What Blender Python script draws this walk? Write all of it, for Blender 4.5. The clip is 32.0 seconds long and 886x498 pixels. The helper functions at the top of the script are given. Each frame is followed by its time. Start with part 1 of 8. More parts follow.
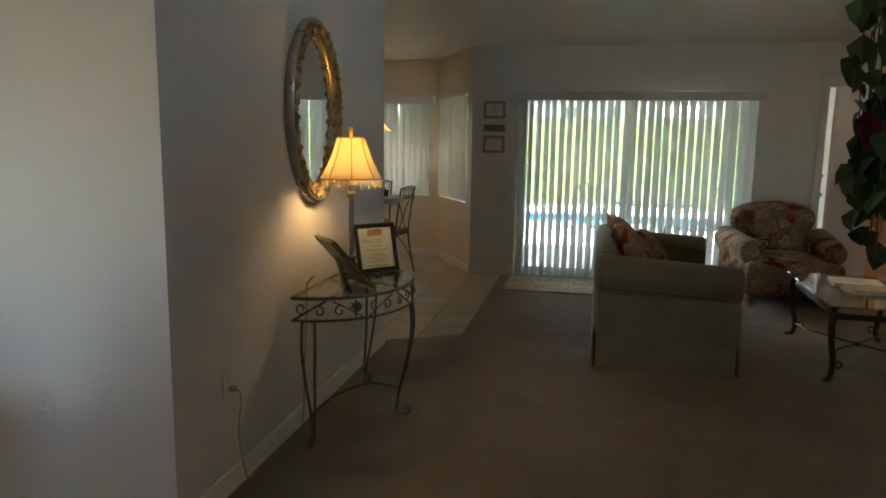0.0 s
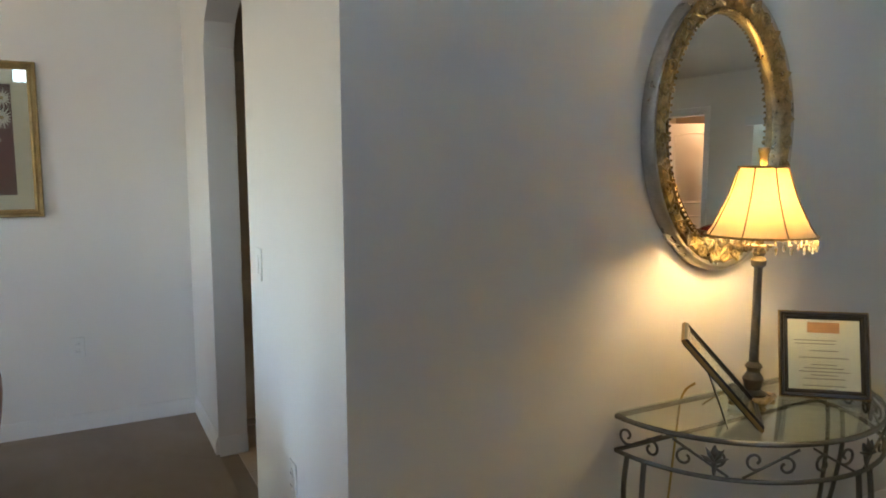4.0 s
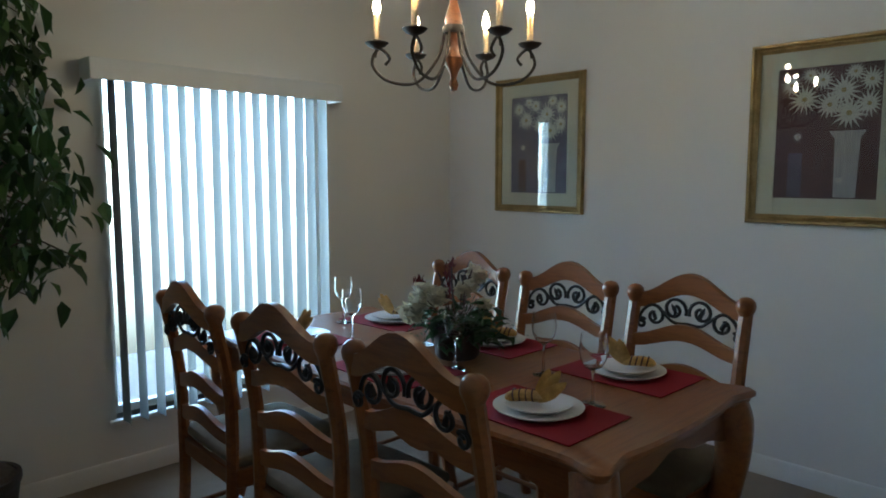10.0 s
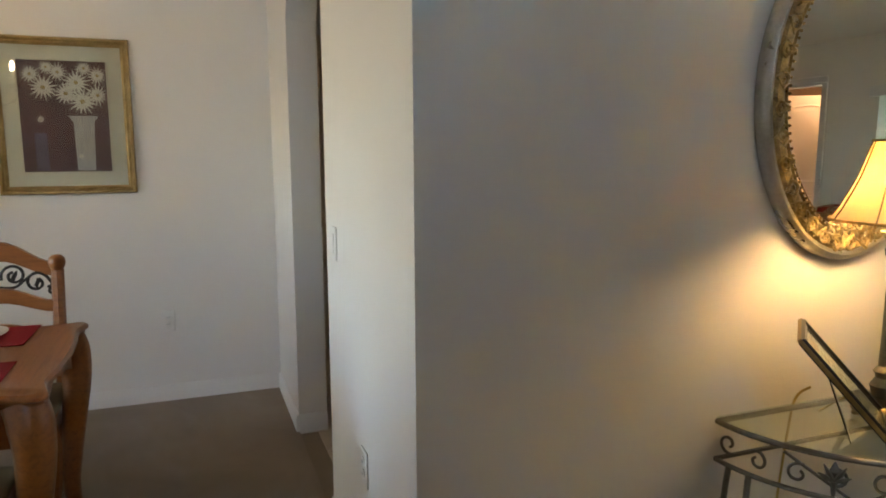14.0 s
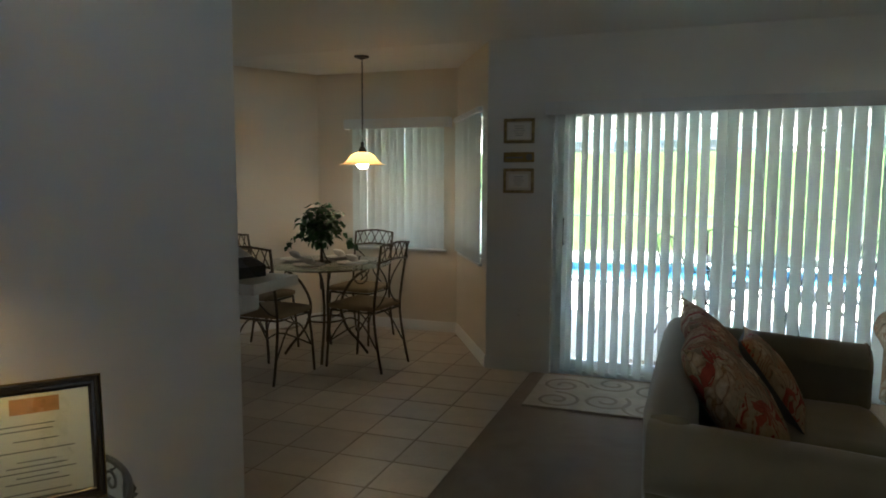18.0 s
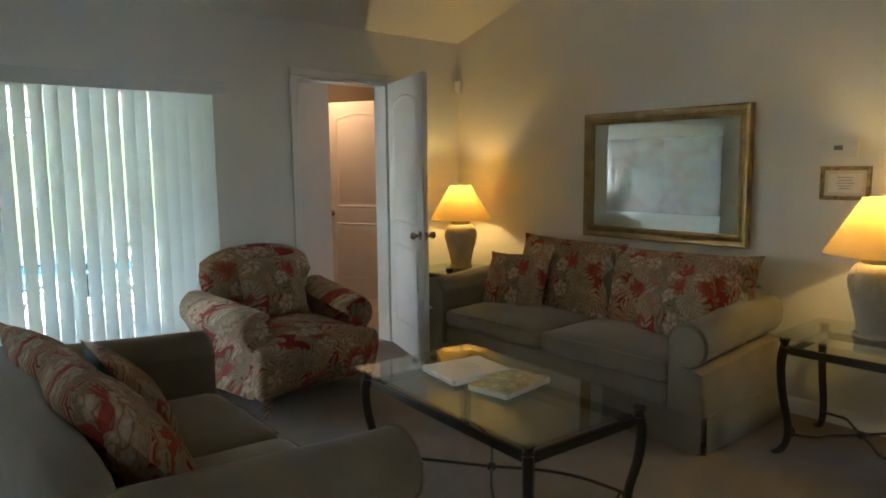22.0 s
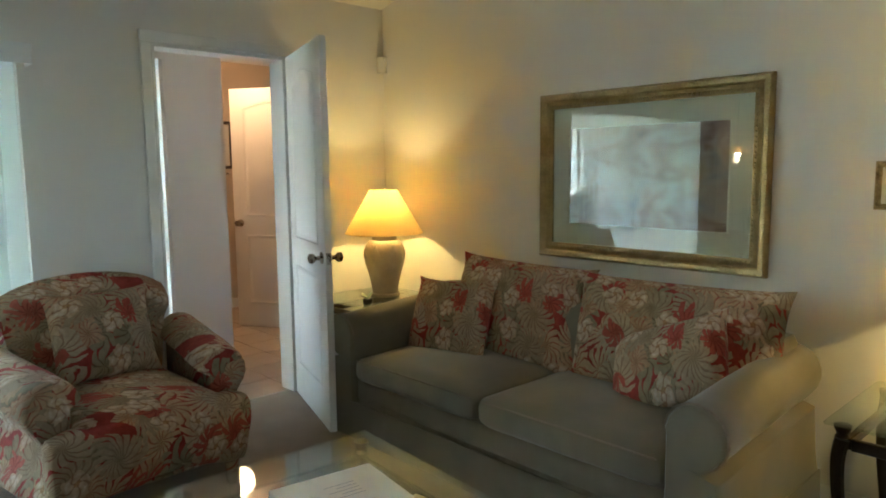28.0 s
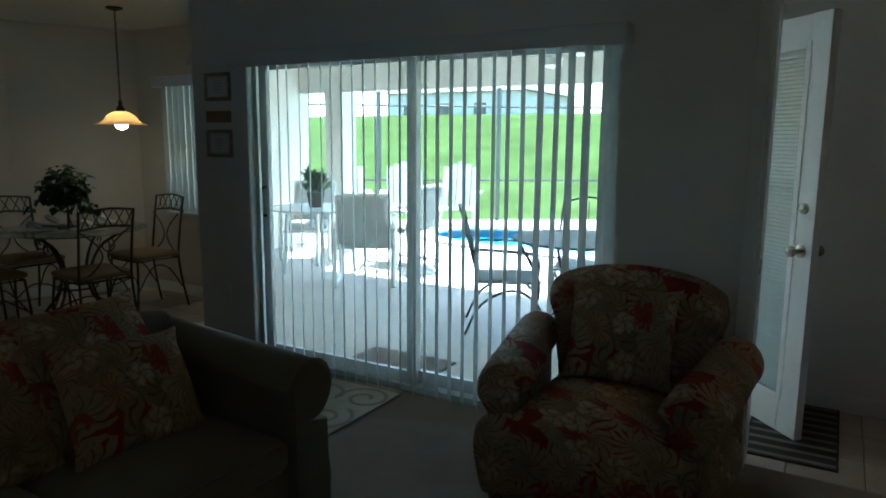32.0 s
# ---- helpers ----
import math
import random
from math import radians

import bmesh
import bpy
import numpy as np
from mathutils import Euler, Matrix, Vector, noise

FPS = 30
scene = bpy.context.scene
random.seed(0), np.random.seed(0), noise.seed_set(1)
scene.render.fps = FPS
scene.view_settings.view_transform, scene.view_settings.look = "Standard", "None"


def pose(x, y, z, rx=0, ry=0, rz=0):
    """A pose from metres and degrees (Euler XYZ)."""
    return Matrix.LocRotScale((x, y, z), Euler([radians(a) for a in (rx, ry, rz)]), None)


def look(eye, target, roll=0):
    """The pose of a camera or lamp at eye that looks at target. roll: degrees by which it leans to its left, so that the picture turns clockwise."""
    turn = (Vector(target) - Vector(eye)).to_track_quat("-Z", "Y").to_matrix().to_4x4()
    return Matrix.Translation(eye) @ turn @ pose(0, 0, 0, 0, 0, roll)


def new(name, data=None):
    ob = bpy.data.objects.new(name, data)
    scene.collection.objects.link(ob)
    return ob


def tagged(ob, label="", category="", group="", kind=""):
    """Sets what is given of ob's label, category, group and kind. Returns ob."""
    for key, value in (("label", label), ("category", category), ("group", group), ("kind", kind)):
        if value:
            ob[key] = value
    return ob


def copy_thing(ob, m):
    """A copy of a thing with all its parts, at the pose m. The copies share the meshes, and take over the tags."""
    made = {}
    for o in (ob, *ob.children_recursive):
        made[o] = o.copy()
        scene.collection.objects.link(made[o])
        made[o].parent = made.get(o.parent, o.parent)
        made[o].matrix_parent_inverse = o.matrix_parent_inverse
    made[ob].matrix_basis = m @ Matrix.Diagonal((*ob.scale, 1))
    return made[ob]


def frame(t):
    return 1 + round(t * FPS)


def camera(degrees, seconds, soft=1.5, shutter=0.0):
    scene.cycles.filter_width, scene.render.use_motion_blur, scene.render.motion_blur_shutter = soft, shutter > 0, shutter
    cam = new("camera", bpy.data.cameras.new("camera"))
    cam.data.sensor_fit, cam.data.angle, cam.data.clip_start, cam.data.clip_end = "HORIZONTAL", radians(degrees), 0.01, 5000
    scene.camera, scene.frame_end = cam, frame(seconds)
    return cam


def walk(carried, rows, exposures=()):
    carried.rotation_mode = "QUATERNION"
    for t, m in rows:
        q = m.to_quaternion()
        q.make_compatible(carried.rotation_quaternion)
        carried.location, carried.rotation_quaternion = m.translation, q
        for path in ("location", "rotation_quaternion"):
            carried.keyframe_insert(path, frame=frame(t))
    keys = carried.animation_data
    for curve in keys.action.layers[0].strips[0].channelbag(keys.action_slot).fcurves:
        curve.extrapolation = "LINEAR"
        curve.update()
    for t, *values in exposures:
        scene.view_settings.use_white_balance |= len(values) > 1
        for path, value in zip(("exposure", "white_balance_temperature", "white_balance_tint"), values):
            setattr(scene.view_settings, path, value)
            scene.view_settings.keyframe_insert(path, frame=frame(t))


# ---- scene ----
cam = camera(66.1, 32.0, soft=1.8)
PATH = [
    (0, (-3.75, -7.216, 1.388), (-4.143, -5.279, 1.085), 0.9),
    (0.5, (-3.647, -7.14, 1.39), (-4.231, -5.249, 1.104), 0.6),
    (1, (-3.524, -7.019, 1.38), (-4.305, -5.194, 1.132), 0.5),
    (1.5, (-3.492, -6.84, 1.374), (-4.435, -5.093, 1.134), 0.6),
    (2, (-3.486, -6.652, 1.379), (-4.62, -5.02, 1.155), 0.3),
    (2.5, (-3.474, -6.417, 1.369), (-4.787, -4.922, 1.171), -0.4),
    (4.5, (-3.564, -5.679, 1.404), (-5.425, -4.985, 1.176), 0.4),
    (5, (-3.555, -5.627, 1.387), (-5.494, -5.192, 1.162), 0.9),
    (5.5, (-3.6, -5.589, 1.394), (-5.58, -5.429, 1.158), 0.7),
    (6, (-3.747, -5.562, 1.386), (-5.729, -5.688, 1.153), 0.5),
    (6.5, (-3.887, -5.536, 1.388), (-5.825, -5.972, 1.154), -0.0),
    (7, (-4.021, -5.469, 1.38), (-5.853, -6.234, 1.143), -0.3),
    (7.5, (-4.139, -5.428, 1.377), (-5.831, -6.466, 1.131), -0.2),
    (8, (-4.283, -5.423, 1.379), (-5.864, -6.623, 1.134), -0.1),
    (8.5, (-4.387, -5.382, 1.381), (-5.837, -6.738, 1.137), -0.1),
    (9, (-4.462, -5.333, 1.38), (-5.797, -6.806, 1.152), -0.1),
    (9.5, (-4.472, -5.327, 1.378), (-5.806, -6.802, 1.165), 0.1),
    (10, (-4.459, -5.336, 1.384), (-5.855, -6.753, 1.175), -0.0),
    (10.5, (-4.399, -5.373, 1.381), (-5.914, -6.663, 1.177), 0.0),
    (11, (-4.301, -5.426, 1.385), (-5.984, -6.487, 1.179), 0.5),
    (11.5, (-4.17, -5.473, 1.379), (-5.981, -6.298, 1.175), 1.3),
    (12, (-4.014, -5.542, 1.386), (-5.925, -6.089, 1.166), -0.1),
    (12.5, (-3.909, -5.647, 1.386), (-5.89, -5.791, 1.152), -0.8),
    (13, (-3.818, -5.689, 1.386), (-5.793, -5.496, 1.135), -0.2),
    (13.5, (-3.723, -5.67, 1.397), (-5.657, -5.24, 1.128), -0.3),
    (14, (-3.671, -5.704, 1.393), (-5.526, -5.014, 1.108), -0.2),
    (14.5, (-3.62, -5.656, 1.395), (-5.373, -4.743, 1.09), -0.7),
    (15, (-3.575, -5.626, 1.398), (-5.202, -4.502, 1.101), -0.7),
    (15.5, (-3.528, -5.579, 1.4), (-5.033, -4.293, 1.114), -0.6),
    (17.5, (-3.545, -4.99, 1.395), (-4.358, -3.175, 1.181), -0.2),
    (18, (-3.541, -4.823, 1.395), (-4.21, -2.949, 1.197), 0.2),
    (18.5, (-3.612, -4.717, 1.385), (-4.057, -2.779, 1.177), 0.4),
    (19, (-3.656, -4.653, 1.384), (-3.829, -2.672, 1.17), -0.2),
    (19.5, (-3.703, -4.617, 1.39), (-3.585, -2.632, 1.171), -0.7),
    (20, (-3.7, -4.523, 1.375), (-3.338, -2.568, 1.155), -0.7),
    (20.5, (-3.683, -4.384, 1.374), (-3.099, -2.485, 1.142), -0.6),
    (21, (-3.717, -4.335, 1.374), (-2.905, -2.523, 1.136), -0.6),
    (21.5, (-3.793, -4.323, 1.381), (-2.736, -2.643, 1.138), -1.0),
    (22, (-3.867, -4.334, 1.392), (-2.581, -2.821, 1.152), -0.5),
    (22.5, (-3.903, -4.315, 1.394), (-2.471, -2.939, 1.158), 0.2),
    (23, (-3.86, -4.246, 1.395), (-2.321, -2.99, 1.158), 0.2),
    (23.5, (-3.806, -4.146, 1.386), (-2.167, -3.02, 1.174), 0.4),
    (24, (-3.828, -4.067, 1.395), (-2.076, -3.123, 1.204), 0.5),
    (24.5, (-3.862, -4.041, 1.404), (-2.036, -3.248, 1.207), 0.2),
    (26.5, (-3.5, -3.902, 1.382), (-1.762, -2.945, 1.13), -0.6),
    (27, (-3.302, -3.821, 1.384), (-1.66, -2.713, 1.111), -0.8),
    (27.5, (-3.11, -3.7, 1.394), (-1.568, -2.455, 1.128), -0.9),
    (28, (-2.869, -3.611, 1.366), (-1.509, -2.164, 1.133), -0.6),
    (28.5, (-2.62, -3.536, 1.371), (-1.491, -1.905, 1.119), -1.1),
    (29, (-2.393, -3.419, 1.373), (-1.482, -1.663, 1.081), -1.3),
    (29.5, (-2.148, -3.357, 1.353), (-1.498, -1.491, 1.05), -1.5),
    (30, (-1.894, -3.284, 1.362), (-1.599, -1.33, 1.055), -0.0),
    (30.5, (-1.69, -3.157, 1.371), (-1.736, -1.18, 1.07), 0.2),
    (31, (-1.524, -3.045, 1.38), (-1.896, -1.104, 1.073), -0.2),
    (31.5, (-1.387, -3.072, 1.388), (-2.101, -1.229, 1.086), 0.5),
    (32, (-1.222, -3.107, 1.429), (-2.214, -1.399, 1.115), 0.5),
]
EXPOSURES = [(0, 4.25, 6700, 14), (2, 4.65, 6700, 15), (5, 5.35, 5800, 12), (7, 5.1, 5700, 12), (9, 4.3, 5300, 7), (10, 4.3, 5300, 6), (12, 4.85, 6400, 12), (13, 5.2, 6700, 14), (15.5, 5.05, 6900, 17), (17.5, 4.25, 6100, 12), (19, 4.1, 5800, 9), (21, 4.15, 5700, 9), (22.5, 5.15, 6000, 14), (24, 5.3, 6600, 16), (28, 5.5, 5500, 5), (29, 5.0, 5200, 4), (30, 4.1, 4950, 1), (31, 3.25, 5000, 0), (32, 2.8, 5100, -2)]
walk(cam, [(t, look(eye, target, roll)) for t, eye, target, roll in PATH], EXPOSURES)

# ---------------------------------------------------------------- light
world = bpy.data.worlds.new("sky")
scene.world = world
world.use_nodes = True
wn = world.node_tree
wn.nodes.clear()
w_out = wn.nodes.new("ShaderNodeOutputWorld")
w_bg = wn.nodes.new("ShaderNodeBackground")
w_sky = wn.nodes.new("ShaderNodeTexSky")
w_sky.sky_type = "NISHITA"
w_sky.sun_disc = False
w_sky.sun_elevation = radians(51)
w_sky.sun_rotation = radians(334)
w_bg.inputs["Strength"].default_value = 0.15
wn.links.new(w_sky.outputs[0], w_bg.inputs[0])
wn.links.new(w_bg.outputs[0], w_out.inputs[0])

sun = new("sun", bpy.data.lights.new("sun", "SUN"))
sun.data.energy = 5.0
sun.data.angle = radians(0.5)
sun.data.color = (1.0, 0.95, 0.86)
sun.matrix_world = look((-18, 36, 41), (-3, 5, 0))


def area(name, m, w, h, watts, colour):
    ob = new(name, bpy.data.lights.new(name, "AREA"))
    ob.data.shape, ob.data.size, ob.data.size_y, ob.data.energy, ob.data.color = "RECTANGLE", w, h, watts, colour
    ob.matrix_world = m
    return ob


# the last two are fill light from windows added out of view
LAMP_W, CHAND_W, DINING_DAY, PEND_W, BATH_W, EAST_FILL, PASSAGE_FILL = 0.35, 0.038, 0.62, 0.035, 0.45, 0.11, 0.009


def bulb(name, place, watts, colour=(1.0, 0.69, 0.225), radius=0.02):
    ob = new(name, bpy.data.lights.new(name, "POINT"))
    ob.data.energy, ob.data.color, ob.data.shadow_soft_size = watts, colour, radius
    ob.location = place
    return ob


# ---------------------------------------------------------------- materials
def nodes_of(name):
    m = bpy.data.materials.new(name)
    m.use_nodes = True
    t = m.node_tree
    b = t.nodes["Principled BSDF"]
    return m, t, b


def ramp(t, fac, stops):
    r = t.nodes.new("ShaderNodeValToRGB")
    while len(r.color_ramp.elements) < len(stops):
        r.color_ramp.elements.new(0.5)
    for e, (p, c) in zip(r.color_ramp.elements, stops):
        e.position, e.color = p, (*c, 1)
    t.links.new(fac, r.inputs[0])
    return r.outputs[0]


def noise_of(t, scale, detail=4, rough=0.6, stretch=None, where="Object", warp=0.0):
    c = t.nodes.new("ShaderNodeTexCoord")
    out = c.outputs[where]
    if stretch:
        mp = t.nodes.new("ShaderNodeMapping")
        mp.inputs["Scale"].default_value = stretch
        t.links.new(out, mp.inputs[0])
        out = mp.outputs[0]
    n = t.nodes.new("ShaderNodeTexNoise")
    n.inputs["Scale"].default_value, n.inputs["Detail"].default_value = scale, detail
    n.inputs["Roughness"].default_value, n.inputs["Distortion"].default_value = rough, warp
    t.links.new(out, n.inputs[0])
    return n.outputs[0]


def bump(t, b, height, strength, distance=0.01, before=None):
    k = t.nodes.new("ShaderNodeBump")
    k.inputs["Strength"].default_value, k.inputs["Distance"].default_value = strength, distance
    t.links.new(height, k.inputs["Height"])
    if before:
        t.links.new(before, k.inputs["Normal"])
    t.links.new(k.outputs[0], b.inputs["Normal"])
    return k.outputs[0]


def mix(t, a, b, fac, kind="MIX"):
    m = t.nodes.new("ShaderNodeMix")
    m.data_type, m.blend_type = "RGBA", kind
    for sock, v in ((m.inputs[0], fac), (m.inputs[6], a), (m.inputs[7], b)):
        if isinstance(v, bpy.types.NodeSocket):
            t.links.new(v, sock)
        elif isinstance(v, tuple):
            sock.default_value = (*v, 1)
        else:
            sock.default_value = v
    return m.outputs[2]


def shade(c, k):
    return tuple(min(1.0, v * k) for v in c)


def surface(name, colour, rough=0.6, metal=0.0, vary=0.12, big=1.3, small=60, relief=0.15, depth=0.002, stretch=None, spec=0.5, sheen=0.0, trans=0.0, spread=0.0):
    """A surface with variation at two scales and fine relief."""
    m, t, b = nodes_of(name)
    n1, n2 = noise_of(t, big, 3, 0.55, stretch), noise_of(t, small, 4, 0.6, stretch)
    c1 = ramp(t, n1, [(0.3, shade(colour, 1 - vary)), (0.7, shade(colour, 1 + vary * 0.6))])
    c2 = ramp(t, n2, [(0.3, (1 - vary,) * 3), (0.7, (1.0,) * 3)])
    t.links.new(mix(t, c1, c2, 0.7, "MULTIPLY"), b.inputs["Base Color"])
    r = ramp(t, n1, [(0.3, (max(rough - 0.07, 0.02),) * 3), (0.7, (min(rough + 0.07, 1),) * 3)])
    t.links.new(r, b.inputs["Roughness"])
    b.inputs["Metallic"].default_value = metal
    b.inputs["Specular IOR Level"].default_value = spec
    if sheen:
        b.inputs["Sheen Weight"].default_value, b.inputs["Sheen Roughness"].default_value = sheen, 0.5
    if trans:
        b.inputs["Transmission Weight"].default_value = trans
    if spread:
        add = t.nodes.new("ShaderNodeMixShader")
        tr = t.nodes.new("ShaderNodeBsdfTranslucent")
        tr.inputs[0].default_value = (*colour, 1)
        add.inputs[0].default_value = spread
        t.links.new(b.outputs[0], add.inputs[1])
        t.links.new(tr.outputs[0], add.inputs[2])
        t.links.new(add.outputs[0], t.nodes["Material Output"].inputs[0])
    if relief:
        bump(t, b, n2, relief, depth)
    return m


def glow(name, colour, strength):
    m, t, b = nodes_of(name)
    b.inputs["Base Color"].default_value = (*colour, 1)
    b.inputs["Emission Color"].default_value = (*colour, 1)
    b.inputs["Emission Strength"].default_value = strength
    return m


def clear_glass(name, tint=(0.95, 0.98, 0.97), rough=0.0, gloss=0.075):
    """Thin clear glass: mostly see-through, with a mirror gloss that grows at a slant."""
    m, t, b = nodes_of(name)
    tr = t.nodes.new("ShaderNodeBsdfTransparent")
    tr.inputs[0].default_value = (*tint, 1)
    gl = t.nodes.new("ShaderNodeBsdfGlossy")
    gl.inputs["Roughness"].default_value = rough
    lw = t.nodes.new("ShaderNodeLayerWeight")
    lw.inputs[0].default_value = 0.5
    fr = t.nodes.new("ShaderNodeMath")
    fr.operation = "POWER"
    fr.inputs[1].default_value = 4.0
    t.links.new(lw.outputs["Facing"], fr.inputs[0])
    ad = t.nodes.new("ShaderNodeMath")
    ad.operation = "MULTIPLY_ADD"
    ad.inputs[1].default_value, ad.inputs[2].default_value = 0.88, gloss
    t.links.new(fr.outputs[0], ad.inputs[0])
    fr = ad
    mx = t.nodes.new("ShaderNodeMixShader")
    t.links.new(fr.outputs[0], mx.inputs[0])
    t.links.new(tr.outputs[0], mx.inputs[1])
    t.links.new(gl.outputs[0], mx.inputs[2])
    t.links.new(mx.outputs[0], t.nodes["Material Output"].inputs[0])
    return m


def carpet():
    m, t, b = nodes_of("carpet")
    n1, n2, n3 = noise_of(t, 1.6, 4, 0.65, warp=1.2), noise_of(t, 420, 2, 0.7), noise_of(t, 38, 3, 0.6)
    c = ramp(t, n1, [(0.3, (0.25, 0.192, 0.135)), (0.55, (0.31, 0.243, 0.177)), (0.75, (0.36, 0.29, 0.22))])
    c = mix(t, c, ramp(t, n2, [(0.25, (0.62, 0.6, 0.58)), (0.7, (1, 1, 1))]), 0.7, "MULTIPLY")
    t.links.new(c, b.inputs["Base Color"])
    b.inputs["Roughness"].default_value = 0.95
    b.inputs["Specular IOR Level"].default_value = 0.15
    b.inputs["Sheen Weight"].default_value = 0.15
    first = bump(t, b, n3, 0.25, 0.008)
    bump(t, b, n2, 0.8, 0.006, first)
    return m


def wall_paint(name, colour):
    """Painted drywall with an orange-peel texture."""
    m, t, b = nodes_of(name)
    n1, n2 = noise_of(t, 0.9, 3, 0.5), noise_of(t, 140, 3, 0.5)
    t.links.new(ramp(t, n1, [(0.3, shade(colour, 0.96)), (0.7, shade(colour, 1.02))]), b.inputs["Base Color"])
    b.inputs["Roughness"].default_value = 0.55
    b.inputs["Specular IOR Level"].default_value = 0.3
    bump(t, b, n2, 0.12, 0.003)
    return m


def wood(name, light, dark, scale=6.0, rough=0.35, axis=(1, 12, 12), coat=0.3):
    m, t, b = nodes_of(name)
    n1 = noise_of(t, scale, 6, 0.6, axis, warp=0.6)
    n2 = noise_of(t, scale * 9, 4, 0.7, axis)
    n3 = noise_of(t, 1.1, 2, 0.5)
    c = ramp(t, n1, [(0.3, dark), (0.52, light), (0.75, shade(light, 1.12))])
    c = mix(t, c, ramp(t, n2, [(0.35, (0.84, 0.81, 0.77)), (0.6, (1, 1, 1))]), 0.55, "MULTIPLY")
    c = mix(t, c, ramp(t, n3, [(0.3, (0.82, 0.8, 0.78)), (0.7, (1, 1, 1))]), 0.8, "MULTIPLY")
    t.links.new(c, b.inputs["Base Color"])
    t.links.new(ramp(t, n2, [(0.3, (rough - 0.08,) * 3), (0.7, (rough + 0.12,) * 3)]), b.inputs["Roughness"])
    b.inputs["Coat Weight"].default_value = coat
    b.inputs["Coat Roughness"].default_value = 0.15
    bump(t, b, n2, 0.12, 0.001)
    return m


def sums(t, op, *args):
    """A chain-free math node; numbers or sockets."""
    m = t.nodes.new("ShaderNodeMath")
    m.operation = op
    for k, v in enumerate(args):
        if isinstance(v, (int, float)):
            m.inputs[k].default_value = v
        else:
            t.links.new(v, m.inputs[k])
    return m.outputs[0]


def leaf_print(name):
    """Upholstery cloth printed with palm fans, leaves and cream blossoms on a brick red ground."""
    m, t, b = nodes_of(name)
    co = t.nodes.new("ShaderNodeTexCoord")
    sp = t.nodes.new("ShaderNodeSeparateXYZ")
    t.links.new(co.outputs["Object"], sp.inputs[0])
    # one flat cloth laid over the upholstery on the slant, drawn with a loose hand
    sway = t.nodes.new("ShaderNodeTexNoise")
    sway.inputs["Scale"].default_value, sway.inputs["Detail"].default_value = 11, 2
    t.links.new(co.outputs["Object"], sway.inputs[0])
    off = t.nodes.new("ShaderNodeSeparateColor")
    t.links.new(sway.outputs["Color"], off.inputs[0])
    u = sums(t, "MULTIPLY_ADD", sp.outputs[1], 0.55, sp.outputs[0])
    v = sums(t, "MULTIPLY_ADD", sp.outputs[1], 0.75, sp.outputs[2])
    u = sums(t, "MULTIPLY_ADD", off.outputs[0], 0.055, u)
    v = sums(t, "MULTIPLY_ADD", off.outputs[1], 0.055, v)

    def rosette(scale, du, dv, twist):
        """Cells of a motif: random numbers, angle and distance from each motif's heart."""
        cu, cv = sums(t, "ADD", u, du), sums(t, "ADD", v, dv)
        cb = t.nodes.new("ShaderNodeCombineXYZ")
        t.links.new(cu, cb.inputs[0])
        t.links.new(cv, cb.inputs[1])
        vo = t.nodes.new("ShaderNodeTexVoronoi")
        vo.voronoi_dimensions, vo.feature = "2D", "F1"
        vo.inputs["Scale"].default_value, vo.inputs["Randomness"].default_value = scale, 0.85
        t.links.new(cb.outputs[0], vo.inputs["Vector"])
        ps = t.nodes.new("ShaderNodeSeparateXYZ")
        t.links.new(vo.outputs["Position"], ps.inputs[0])
        rnd = t.nodes.new("ShaderNodeSeparateColor")
        t.links.new(vo.outputs["Color"], rnd.inputs[0])
        ang = sums(t, "ARCTAN2", sums(t, "SUBTRACT", cv, ps.outputs[1]), sums(t, "SUBTRACT", cu, ps.outputs[0]))
        ang = sums(t, "MULTIPLY_ADD", vo.outputs["Distance"], twist, ang)
        ang = sums(t, "MULTIPLY_ADD", rnd.outputs[0], 6.28, ang)
        return rnd.outputs, ang, vo.outputs["Distance"]

    def fan(base, scale, du, dv, twist, fingers, tones, share, reach=0.62):
        """Palm fans: tapering fingers that spread from a heart."""
        rnd, ang, dist = rosette(scale, du, dv, twist)
        s = sums(t, "ABSOLUTE", sums(t, "SINE", sums(t, "MULTIPLY", ang, fingers)))
        open_ = sums(t, "MULTIPLY_ADD", sums(t, "SINE", ang), 0.16, reach)
        limit = sums(t, "MULTIPLY_ADD", s, 0.60, sums(t, "SUBTRACT", open_, 0.44))
        inside = sums(t, "GREATER_THAN", limit, dist)
        inside = sums(t, "MULTIPLY", inside, sums(t, "GREATER_THAN", share, rnd[1]))
        light = mix(t, tones[1], tones[2], rnd[2])
        c = mix(t, tones[0], light, ramp(t, s, [(0.12, (0, 0, 0)), (0.6, (1, 1, 1))]))
        c = mix(t, c, ramp(t, dist, [(0.0, (0.75, 0.72, 0.65)), (0.25, (1, 1, 1))]), 0.8, "MULTIPLY")
        return mix(t, base, c, inside)

    base = ramp(t, noise_of(t, 9, 3), [(0.35, (0.25, 0.034, 0.025)), (0.65, (0.37, 0.064, 0.043))])
    base = fan(base, 9.0, 4.2, 3.1, 1.4, 4.0, ((0.16, 0.11, 0.06), (0.25, 0.195, 0.115), (0.33, 0.26, 0.155)), 0.70, 0.71)
    base = fan(base, 7.4, 0.3, 1.7, 1.1, 6.5, ((0.34, 0.12, 0.06), (0.42, 0.26, 0.145), (0.50, 0.35, 0.21)), 0.64, 0.73)
    base = fan(base, 6.4, 2.1, 0.4, -1.2, 8.0, ((0.24, 0.15, 0.085), (0.34, 0.25, 0.15), (0.44, 0.33, 0.21)), 0.50, 0.74)
